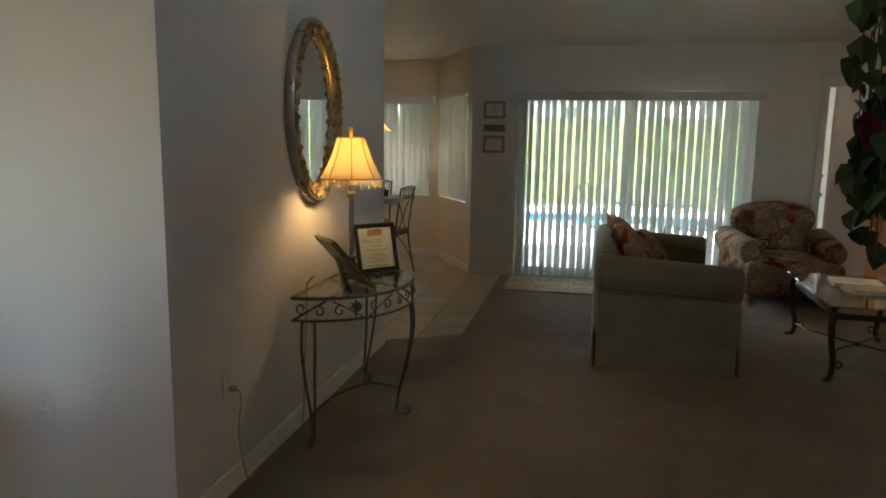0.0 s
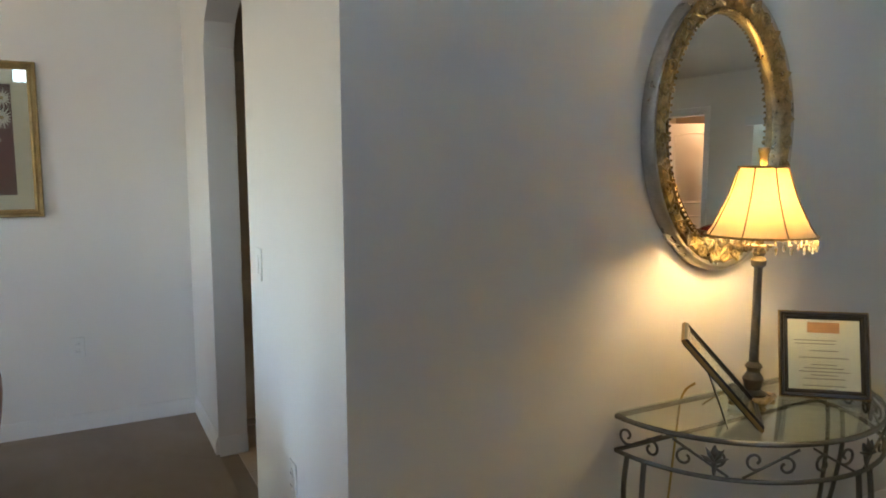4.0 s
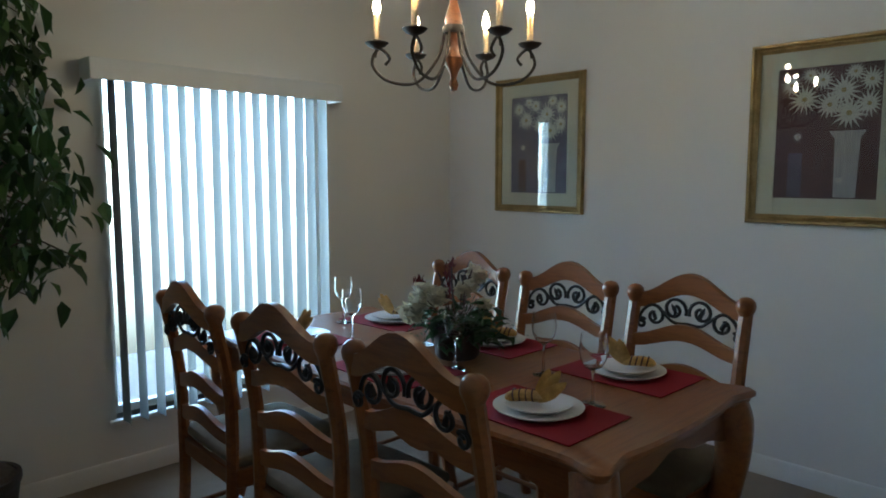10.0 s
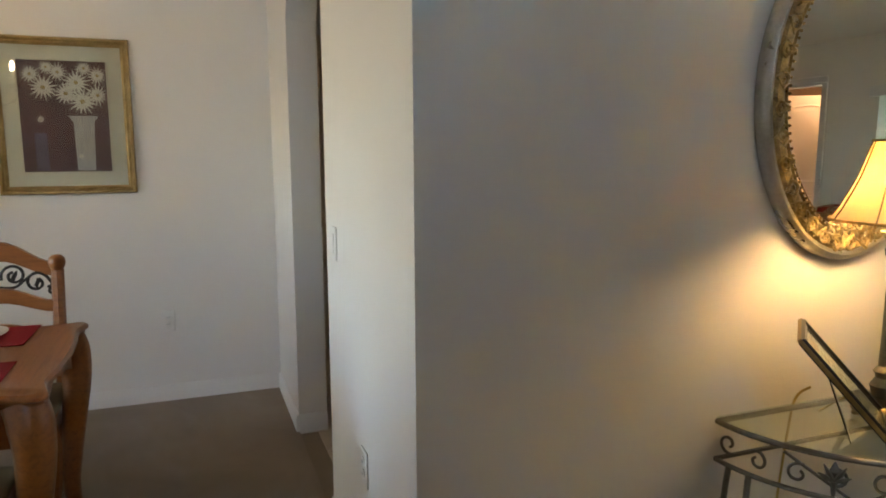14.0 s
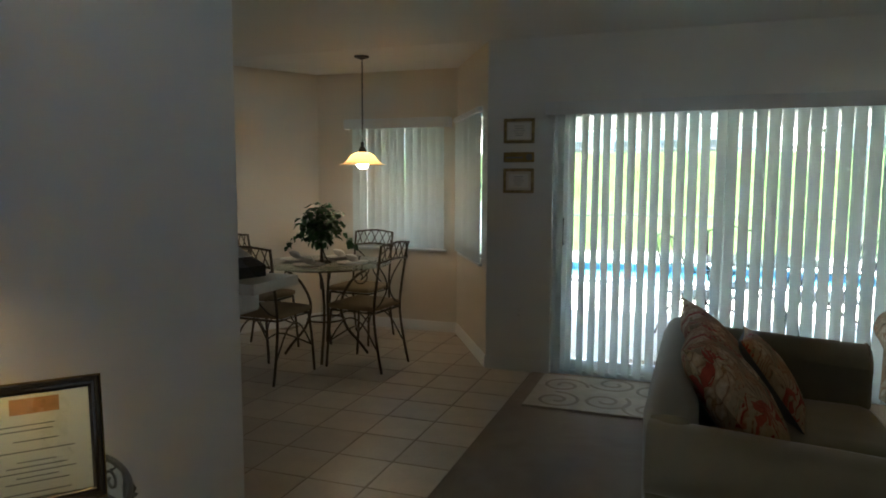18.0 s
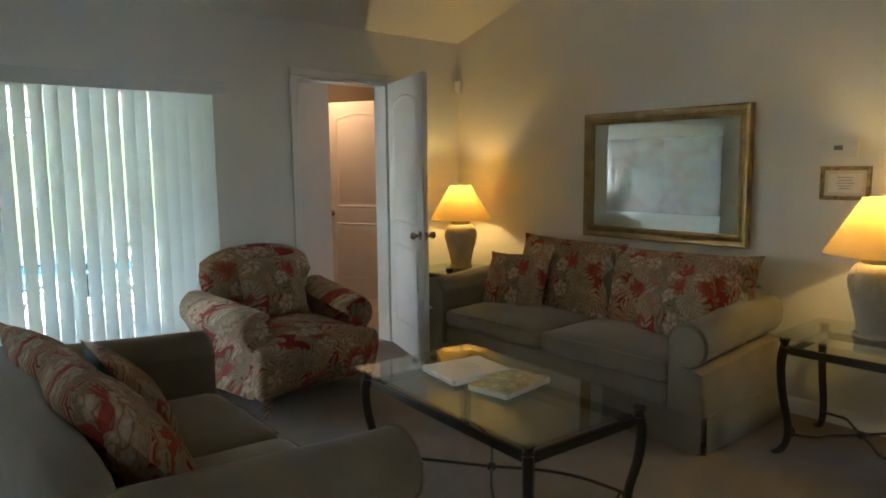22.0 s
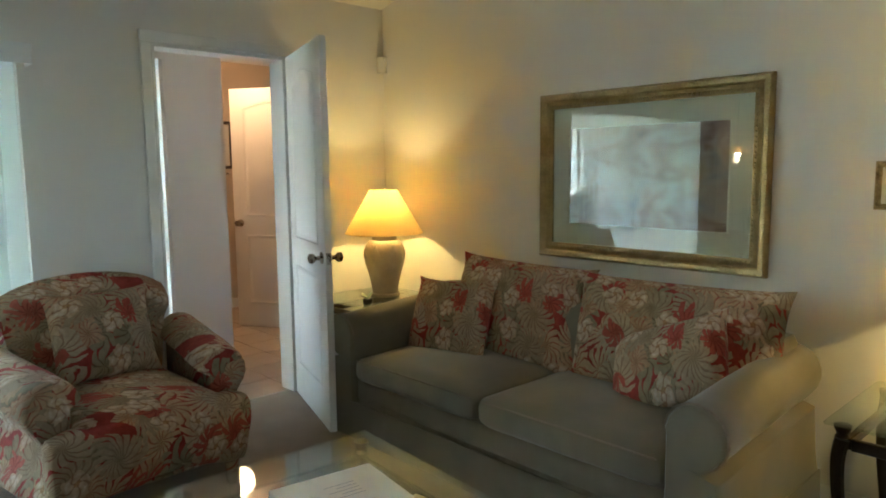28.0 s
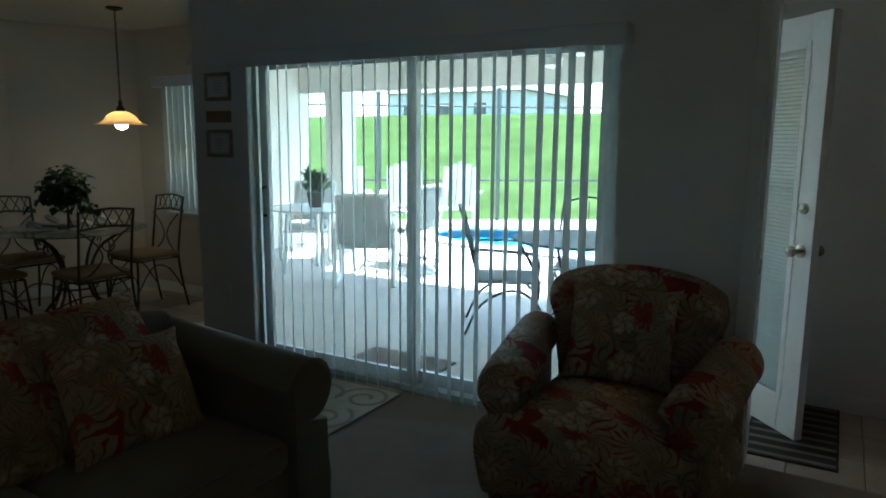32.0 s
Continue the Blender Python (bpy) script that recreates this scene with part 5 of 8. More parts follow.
# ceiling fixture at the sloping ceiling's high side is out of view; armoire near the arch
def armoire(m):
    """Local: front at -y (north when turned), x along the front."""
    e = thing("armoire", m, "pale maple armoire with crown moulding and beadboard doors", "armoire")
    W, D, H = 0.74, 0.56, 1.90
    part("side_panel", boxed(0, 0.022, 0, D, 0.06, H), M_PINE, e)
    part("side_panel", boxed(W - 0.022, W, 0, D, 0.06, H), M_PINE, e)
    part("back_panel", boxed(0.022, W - 0.022, D - 0.012, D, 0.06, H), M_PINE, e)
    part("plinth", boxed(-0.012, W + 0.012, -0.012, D, 0, 0.06, bevel=0.006), M_PINE, e)
    part("top_panel", boxed(0.022, W - 0.022, 0, D - 0.012, H - 0.03, H), M_PINE, e)
    part("shelf", boxed(0.022, W - 0.022, 0.0, D - 0.012, 0.66, 0.685), M_PINE, e)
    prof = [(0.0, H - 0.02), (-0.018, H + 0.0), (-0.03, H + 0.03), (-0.06, H + 0.085), (-0.072, H + 0.09), (-0.072, H + 0.125), (0.05, H + 0.125)]
    bm = bmesh.new()
    loops = [[bm.verts.new(p) for p in ((o, o, z), (W - o, o, z), (W - o, D, z), (o, D, z))] for o, z in prof]
    for p, q in zip(loops, loops[1:]):
        for k in range(4):
            bm.faces.new((p[k], p[(k + 1) % 4], q[(k + 1) % 4], q[k]))
    bm.faces.new(loops[-1])
    bm.faces.new(loops[0][::-1])
    part("crown", bm, M_PINE, e)
    for k, (z0, z1) in enumerate(((0.08, 0.35), (0.37, 0.64))):
        d = part("drawer", boxed(0.03, W - 0.03, -0.022, 0.0, z0, z1, bevel=0.005), M_PINE, e)
        for x in (0.10, W - 0.10):
            part("knob", lathe([(0.008, 0), (0.008, 0.012), (0.016, 0.018), (0.014, 0.028), (0.001, 0.031)], 12), M_BLACK, d, "black iron knob", pose(x, -0.022, (z0 + z1) / 2, 90, 0, 0))
    # beadboard door folded back along the side facing the room
    dd = part("door", boxed(W + 0.004, W + 0.028, -0.01, D * 0.98, 0.70, H - 0.045), M_PINE, e, "beadboard door folded back along the side")
    for a, b, z0, z1 in ((-0.01, 0.075, 0.70, H - 0.045), (D * 0.98 - 0.085, D * 0.98, 0.70, H - 0.045)):
        part("stile", boxed(W + 0.0285, W + 0.036, a, b, z0, z1, bevel=0.002), M_PINE, dd)
    for z0, z1 in ((0.70, 0.79), (H - 0.14, H - 0.045)):
        part("rail", boxed(W + 0.0285, W + 0.036, 0.0755, D * 0.98 - 0.0855, z0, z1, bevel=0.002), M_PINE, dd)
    y = 0.078
    while y < D * 0.98 - 0.13:
        part("bead_board", boxed(W + 0.0285, W + 0.0315, y, y + 0.05, 0.792, H - 0.142, bevel=0.0012), M_PINE, dd)
        y += 0.054
    part("lower_side", boxed(W + 0.003, W + 0.012, 0.03, D - 0.03, 0.08, 0.655, bevel=0.003), M_PINE, e)
    ring = [(W + 0.045, 0.032 + 0.024 * math.sin(2 * math.pi * k / 20), 0.955 + 0.024 * math.cos(2 * math.pi * k / 20) - 0.024) for k in range(20)]
    part("ring_pull", tube(ring, 0.0045, 8, closed=True), M_BLACK, dd, "black iron ring pull")
    part("pull_boss", lathe([(0.013, 0), (0.014, 0.006), (0.008, 0.014), (0.001, 0.015)], 12), M_BLACK, dd, "", pose(W + 0.036, 0.032, 0.957, 0, 90, 0))
    for z in (0.9, 1.6):
        part("hinge", boxed(W - 0.004, W + 0.006, -0.006, 0.0, z, z + 0.06), M_BLACK, e)
    return e


armoire(pose(-0.03, -4.20, 0, 0, 0, 180))
M_CANDLE = surface("red_wax", (0.34, 0.02, 0.025), 0.4, vary=0.1)
ob = solid("pillar_candle", lathe([(0.042, 0), (0.042, 0.10), (0.040, 0.108), (0.018, 0.100), (0.001, 0.100)], 20), M_CANDLE, "red wax pillar candle on armoire top", "candle", kind="", m=pose(-0.72, -4.33, 2.0255))

# ================================================================ console, mirror, lamp
CX, CY, CZ = -4.985, -4.008, 0.72
def console():
    e = thing("console_table", pose(CX, CY, 0, 0, 0, 0), "half-moon glass console table on pewter iron frame", "console table")
    R, depth = 0.46, 0.42

    def rim(k, n=40, r=R):
        a = -math.pi / 2 + math.pi * k / n
        return Vector((depth * r / R * math.cos(a), r * math.sin(a), 0))

    n = 40
    outline = [(rim(k).x, rim(k).y) for k in range(n + 1)]
    part("glass_top", prism(outline, CZ - 0.008, CZ - 0.001), M_TABLE_GLASS, e, "clear half-moon glass top", smooth=False)
    for nm, z, r in (("top_rim", CZ - 0.014, 0.0075), ("lower_rim", CZ - 0.115, 0.0065)):
        part(nm, tube([rim(k) + Vector((0, 0, z)) for k in range(n + 1)], r, 8), M_GREY_IRON, e)
        part(nm, tube([rim(0) + Vector((0, 0, z)), rim(n) + Vector((0, 0, z))], r, 8), M_GREY_IRON, e)
    # scrollwork between the rims, with three leaf bosses
    for k in range(8):
        bm = bmesh.new()
        a = -math.pi / 2 + math.pi * (k + 0.5) / 8
        c = Vector((depth * math.cos(a), R * math.sin(a), CZ - 0.065))
        tangent = Vector((-depth * math.sin(a), R * math.cos(a), 0)).normalized()
        s = 1 if k % 2 else -1
        pts = [(x * s, z) for x, z in spiral(-0.038, -0.006, 0.026, 0.008, 60, 420, 18)] 
        pts2 = [(x * s, z) for x, z in spiral(0.040, 0.008, 0.026, 0.008, 240, 600, 18)]
        for p in (pts, pts2):
            tube([c + tangent * u + Vector((0, 0, v)) for u, v in p], 0.0038, 6, bm)
        tube([c + tangent * (-0.07 * s) + Vector((0, 0, 0.04)), c + tangent * (0.07 * s) + Vector((0, 0, -0.04))], 0.0036, 6, bm)
        part("scrollwork", bm, M_GREY_IRON, e)
    for a in (-52, 4, 58):
        ar = radians(a)
        c = Vector((depth * math.cos(ar) + 0.004, R * math.sin(ar), CZ - 0.06))
        bm = bmesh.new()
        for k in range(5):
            ang = radians(90 + (k - 2) * 42)
            tip = Vector((0, math.cos(ang) * 0.034, math.sin(ang) * 0.036))
            tube([(0, 0, -0.012), tip * 0.5 + Vector((0.006, 0, -0.004)), tip], [0.006, 0.012, 0.002], 6, bm, flat=0.5)
        tube([(0, 0, -0.012), (0.002, 0, -0.045)], [0.008, 0.004], 6, bm)
        part("leaf_boss", bm, M_GREY_IRON, e, "cast leaf boss", pose(c.x, c.y, c.z, 0, 0, a))
    # legs: pairs of bowed rods that meet at a scrolled foot
    for a, lean in ((-80, 0), (4, 0), (80, 0)):
        ar = radians(a)
        out = Vector((depth * math.cos(ar), R * math.sin(ar), 0))
        side = Vector((-math.sin(ar), math.cos(ar), 0))
        unit = out.normalized()
        bm = bmesh.new()
        for s in (-1, 1):
            pts = [out + side * 0.028 * s + Vector((0, 0, CZ - 0.115)), out * 1.02 + side * 0.030 * s + Vector((0, 0, 0.48)), out * 0.96 + side * 0.020 * s + Vector((0, 0, 0.30)), out * 0.86 + side * 0.008 * s + Vector((0, 0, 0.14)), out * 0.84 + side * 0.005 * s + Vector((0, 0, 0.06))]
            tube(smooth_curve(pts, 6), 0.0075, 8, bm)
        foot = [out * 0.84 + Vector((0, 0, 0.075)), out * 0.83 + Vector((0, 0, 0.03)), out * 0.88 + Vector((0, 0, 0.010)), out * 0.95 + Vector((0, 0, 0.012)), out * 0.985 + Vector((0, 0, 0.035)), out * 0.955 + Vector((0, 0, 0.055)), out * 0.925 + Vector((0, 0, 0.042))]
        tube(smooth_curve(foot, 6), 0.010, 8, bm)
        part("leg", bm, M_GREY_IRON, e)
        bm = bmesh.new()
        hub = Vector((0.20, 0, 0.175))
        a0 = out * 0.88 + Vector((0, 0, 0.15))
        tube(smooth_curve([a0, (a0 + hub) / 2 + Vector((-0.03, 0, 0.01)), hub], 6), 0.0065, 8, bm)
        part("stretcher", bm, M_GREY_IRON, e)
    part("boss", lathe([(0.001, -0.012), (0.014, 0), (0.001, 0.012)], 10), M_GREY_IRON, e, "", pose(0.20, 0, 0.175))
    return e


console()

# oval mirror
M_PEWTER = surface("silver_gilt", (0.52, 0.48, 0.42), 0.32, metal=0.85, vary=0.2, big=12, small=90)
def mirror():
    e = thing("oval_mirror", pose(MIRROR_X + 0.001, -4.0, 1.536, 0, 0, 90), "oval wall mirror in ornate antiqued gilt frame", "mirror")
    A, B = 0.324, 0.442
    prof = [(1.0, 0.0), (1.0, 0.022), (0.975, 0.036), (0.94, 0.030), (0.90, 0.044), (0.82, 0.040), (0.755, 0.024), (0.74, 0.030), (0.70, 0.020), (0.69, 0.006)]
    n = 72
    bm = bmesh.new()
    loops = []
    for s, d in prof:
        # keep the moulding's width even all round
        inset = (1 - s) * 0.30
        loops.append([bm.verts.new(((A - inset) * math.cos(2 * math.pi * k / n), -d, (B - inset) * math.sin(2 * math.pi * k / n))) for k in range(n)])
    for p, q in zip(loops, loops[1:]):
        for k in range(n):
            bm.faces.new((p[k], p[(k + 1) % n], q[(k + 1) % n], q[k]))
    f = part("frame", bm, M_OLDGOLD, e)
    bm = bmesh.new()
    loops = []
    for inset, d in ((-0.004, 0.001), (-0.006, 0.020), (0.0, 0.034), (0.010, 0.0405), (0.020, 0.038), (0.024, 0.030)):
        loops.append([bm.verts.new(((A - inset) * math.cos(2 * math.pi * k / n), -d, (B - inset) * math.sin(2 * math.pi * k / n))) for k in range(n)])
    for p, q in zip(loops, loops[1:]):
        for k in range(n):
            bm.faces.new((p[k], p[(k + 1) % n], q[(k + 1) % n], q[k]))
    part("outer_lip", bm, M_PEWTER, f, "smooth silvered outer lip")
    bm = bmesh.new()
    ring = [bm.verts.new(((A - 0.092) * math.cos(2 * math.pi * k / n), -0.008, (B - 0.092) * math.sin(2 * math.pi * k / n))) for k in range(n)]
    bm.faces.new(ring)
    part("mirror_glass", bm, M_MIRROR, e, "clear silvered mirror", smooth=False)
    part("backing", lathe([(0.98, 0), (0.98, 0.004)], 48), M_INK, e, "", Matrix.Translation((0, -0.0005, 0)) @ Matrix.Rotation(radians(90), 4, "X") @ Matrix.Diagonal((A, B, 1, 1)))
    # scrolled relief round the frame
    bm = bmesh.new()
    m = 34
    for k in range(m):
        t2 = 2 * math.pi * (k + 0.5) / m
        c = Vector(((A - 0.043) * math.cos(t2), 0, (B - 0.043) * math.sin(t2)))
        tan = Vector((-A * math.sin(t2), 0, B * math.cos(t2))).normalized()
        nor = Vector((tan.z, 0, -tan.x))
        s = 1 if k % 2 else -1
        tube([c + tan * u * 1.0 + nor * v * s + Vector((0, -0.043, 0)) for u, v in spiral(0, 0, 0.021, 0.004, 0, 470, 14)], [0.0055] * 8 + [0.0045] * 7, 5, bm)
        tube([c + tan * -0.03 + nor * (0.018 * s) + Vector((0, -0.040, 0)), c + nor * (-0.022 * s) + Vector((0, -0.046, 0)), c + tan * 0.03 + nor * (0.012 * s) + Vector((0, -0.040, 0))], [0.002, 0.007, 0.002], 5, bm)
    part("scroll_relief", bm, M_OLDGOLD, f)
    bm = bmesh.new()
    for k in range(110):
        t2 = 2 * math.pi * k / 110
        bmesh.ops.create_icosphere(bm, subdivisions=1, radius=0.005, matrix=Matrix.Translation(((A - 0.083) * math.cos(t2), -0.030, (B - 0.083) * math.sin(t2))))
    part("bead_edge", bm, M_OLDGOLD, f)
    return e


mirror()

# buffet lamp
LX, LY = -4.845, -4.072
def buffet_lamp():
    e = thing("buffet_lamp", pose(LX, LY, CZ, 0, 0, 20), "slender pewter buffet lamp with beaded bell shade, lit", "table lamp")
    part("base", boxed(-0.055, 0.055, -0.055, 0.055, 0.012, 0.030, bevel=0.006), M_OLDGOLD, e, "antiqued gilt square base")
    for sx in (-1, 1):
        for sy in (-1, 1):
            part("base_foot", lathe([(0.010, 0), (0.012, 0.006), (0.008, 0.0125)], 10), M_OLDGOLD, e, "", pose(sx * 0.042, sy * 0.042, 0))
    part("stem", lathe([(0.038, 0.030), (0.040, 0.036), (0.022, 0.046), (0.026, 0.062), (0.030, 0.078), (0.018, 0.098), (0.020, 0.108), (0.025, 0.114), (0.020, 0.122), (0.014, 0.128), (0.0125, 0.20), (0.0115, 0.38), (0.012, 0.405), (0.020, 0.412), (0.022, 0.428), (0.014, 0.440), (0.019, 0.450), (0.012, 0.462)], 20), M_GREY_IRON, e)
    part("drip_pan", lathe([(0.012, 0.462), (0.034, 0.466), (0.036, 0.472), (0.012, 0.474), (0.010, 0.53)], 16), M_OLDGOLD, e)
    # bell shade of eight panels
    n = 8
    bm = bmesh.new()
    prof = [(0.150, 0.50), (0.131, 0.53), (0.112, 0.568), (0.093, 0.61), (0.078, 0.655), (0.066, 0.695)]
    for off in (0.0, -0.0012):
        rings = []
        for r, z in prof:
            ring = []
            for k in range(n * 4):
                u = (k % 4) / 4
                scallop = 1 - 0.045 * math.sin(math.pi * u)
                a = 2 * math.pi * k / (n * 4)
                ring.append(bm.verts.new(((r + off) * scallop * math.cos(a), (r + off) * scallop * math.sin(a), z)))
            rings.append(ring)
        for p, q in zip(rings, rings[1:]):
            for k in range(n * 4):
                bm.faces.new((p[k], p[(k + 1) % (n * 4)], q[(k + 1) % (n * 4)], q[k]))
    sh = part("shade", bm, M_SHADE2, e, "cream panelled bell shade glowing warm")
    for k in range(n):
        a = 2 * math.pi * k / n
        part("shade_rib", tube([((r + 0.001) * math.cos(a), (r + 0.001) * math.sin(a), z) for r, z in prof], 0.0022, 5), M_PIPE, sh)
    for r, z in ((0.149, 0.50), (0.066, 0.695)):
        part("shade_trim", tube([(r * math.cos(2 * math.pi * k / 40), r * math.sin(2 * math.pi * k / 40), z) for k in range(40)], 0.0035, 6, closed=True), M_GOLD, sh)
    bm = bmesh.new()
    for k in range(44):
        a = 2 * math.pi * k / 44
        x, y = 0.147 * math.cos(a), 0.147 * math.sin(a)
        drop = 0.010 if k % 2 else 0.0
        bmesh.ops.create_icosphere(bm, subdivisions=1, radius=0.0038, matrix=Matrix.Translation((x, y, 0.486)))
        bmesh.ops.create_icosphere(bm, subdivisions=1, radius=0.0048, matrix=Matrix.Translation((x, y, 0.476 - drop * 0.4)) @ Matrix.Diagonal((1, 1, 1.7, 1)))
        if drop:
            bmesh.ops.create_icosphere(bm, subdivisions=1, radius=0.004, matrix=Matrix.Translation((x, y, 0.462)))
    part("bead_fringe", bm, M_CRYSTAL, sh, "clear and amber bead fringe")
    part("finial", lathe([(0.006, 0.695), (0.012, 0.708), (0.010, 0.722), (0.017, 0.742), (0.016, 0.749), (0.001, 0.751)], 12), M_GOLD, e)
    part("harp", tube(smooth_curve([(0.03, 0, 0.53), (0.045, 0, 0.60), (0.02, 0, 0.68), (0, 0, 0.69), (-0.02, 0, 0.68), (-0.045, 0, 0.60), (-0.03, 0, 0.53)], 5), 0.002, 6), M_BRASS, e)
    part("bulb", lathe([(0.010, 0.53), (0.022, 0.56), (0.024, 0.585), (0.001, 0.61)], 14), M_BULB, e, "glowing bulb")
    bm = bmesh.new()
    tube(smooth_curve([(-0.03, 0.03, 0.02), (-0.09, 0.06, 0.01), (-0.17, 0.07, -0.06)], 6), 0.003, 6, bm)
    part("cord_tail", bm, M_CORD, e)
    return e


M_SHADE2 = surface("shade_silk", (0.78, 0.64, 0.42), 0.7, vary=0.05, small=260, spread=0.35)
M_CRYSTAL = surface("amber_beads", (0.75, 0.62, 0.40), 0.15, vary=0.15, relief=0.0, trans=0.4)
M_CORD = surface("yellow_cord", (0.50, 0.36, 0.10), 0.5, vary=0.1)
buffet_lamp()
bulb("lamp_light", (LX, LY, CZ + 0.645), 0.11)
cord = solid("power_cord", tube(smooth_curve([(MIRROR_X + 0.035, -4.893, 0.44), (MIRROR_X + 0.05, -4.88, 0.40), (MIRROR_X + 0.03, -4.87, 0.25), (MIRROR_X + 0.035, -4.84, 0.08), (MIRROR_X + 0.03, -4.77, 0.012), (MIRROR_X + 0.03, -4.5, 0.010), (MIRROR_X + 0.025, -4.25, 0.02), (MIRROR_X + 0.02, -4.19, 0.30), (MIRROR_X + 0.02, -4.15, 0.62), (MIRROR_X + 0.013, -4.12, 0.70), (MIRROR_X + 0.04, -4.10, 0.735)], 6), 0.0035, 6), M_CORD, "yellow lamp cord plugged into outlet", "cord", kind="")
solid("plug", boxed(0, 0.028, -0.013, 0.013, -0.011, 0.011, bevel=0.004), M_CORD, "yellow plug in wall outlet", "plug", kind="", m=pose(MIRROR_X + 0.0085, -4.893, 0.437))

# letter in a frame, and a second frame on its strut
def desk_frame(name, m, w, h, label, lines=True):
    e = thing(name, m, label, "picture frame")
    f = part("frame", frame_rails(w, h, 0.022, 0.016), M_FRAMEBLACK, e, "black frame")
    part("gilt_edge", frame_rails(w + 0.008, h + 0.008, 0.006, 0.010), M_GOLD, f, "thin gilt edge")
    part("backing", boxed(-w / 2 + 0.004, w / 2 - 0.004, -0.004, 0.004, -h / 2 + 0.004, h / 2 - 0.004), M_FRAMEBLACK, e)
    part("paper", boxed(-w / 2 + 0.022, w / 2 - 0.022, -0.0062, -0.0042, -h / 2 + 0.022, h / 2 - 0.022), M_PAPER, e, "printed letter")
    if lines:
        part("letterhead", boxed(-0.045, 0.045, -0.0070, -0.0064, h / 2 - 0.062, h / 2 - 0.030), M_HEAD, e, "orange printed letterhead")
        r = random.Random(9)
        for k in range(15):
            z = h / 2 - 0.085 - k * 0.0105
            if k in (2, 4, 6, 12):
                continue
            half = r.uniform(0.035, 0.075)
            off = -0.03 if k < 3 else 0.0
            part("text_line", boxed(-half + off, half + off * 0.6, -0.0070, -0.0064, z - 0.0013, z + 0.0013), M_INK, e)
    part("glass", boxed(-w / 2 + 0.021, w / 2 - 0.021, -0.0088, -0.0078, -h / 2 + 0.021, h / 2 - 0.021), M_GLASS, e)
    part("strut", boxed(-0.03, 0.03, 0.0, 0.003, -h * 0.46, h * 0.15), M_FRAMEBLACK, e, "folding back strut", pose(0, 0.006, -0.0) @ pose(0, 0, h * 0.15, 22, 0, 0) @ pose(0, 0, -h * 0.15))
    return e


M_FRAMEBLACK = surface("black_lacquer", (0.018, 0.016, 0.014), 0.3, vary=0.2)
M_HEAD = surface("letterhead", (0.55, 0.26, 0.10), 0.7, vary=0.3, big=40)
desk_frame("letter_frame", pose(-4.80, -3.815, CZ + 0.1255, 0, 0, 50) @ pose(0, 0, 0, -14, 0, 0), 0.245, 0.255, "black desk frame holding a printed welcome letter")
desk_frame("easel_frame", pose(-4.822, -4.245, CZ + 0.118, 0, 0, 132) @ pose(0, 0, 0, -42, 0, 0), 0.215, 0.30, "black desk frame propped back on its strut", lines=True)

# ================================================================ dining room
M_SEAT = surface("seat_tweed", (0.20, 0.165, 0.115), 0.9, vary=0.25, big=8, small=300, relief=0.4, depth=0.001, spec=0.15)


def curved_rail(w, z0, h, rise, t, y, ear=False, n=14, dip=0.02):
    """A horizontal slat whose top and bottom bow upward; depth t; bowed back by dip."""
    bm = bmesh.new()
    rows = []
    for k in range(n + 1):
        u = 2 * k / n - 1
        bow = rise * (0.5 + 0.5 * math.cos(math.pi * u))
        yy = y + dip * (1 - u * u)
        rows.append([bm.verts.new((u * w / 2, yy + d, z)) for z, d in ((z0 + bow * 0.75, -t / 2), (z0 + h * 0.5 + bow * 0.9, -t / 2 - 0.004), (z0 + h + bow, -t / 2), (z0 + h + bow, t / 2), (z0 + bow * 0.75, t / 2))])
    for a, b in zip(rows, rows[1:]):
        for k in range(5):
            bm.faces.new((a[k], a[(k + 1) % 5], b[(k + 1) % 5], b[k]))
    bm.faces.new(rows[0])
    bm.faces.new(rows[-1][::-1])
    return bm


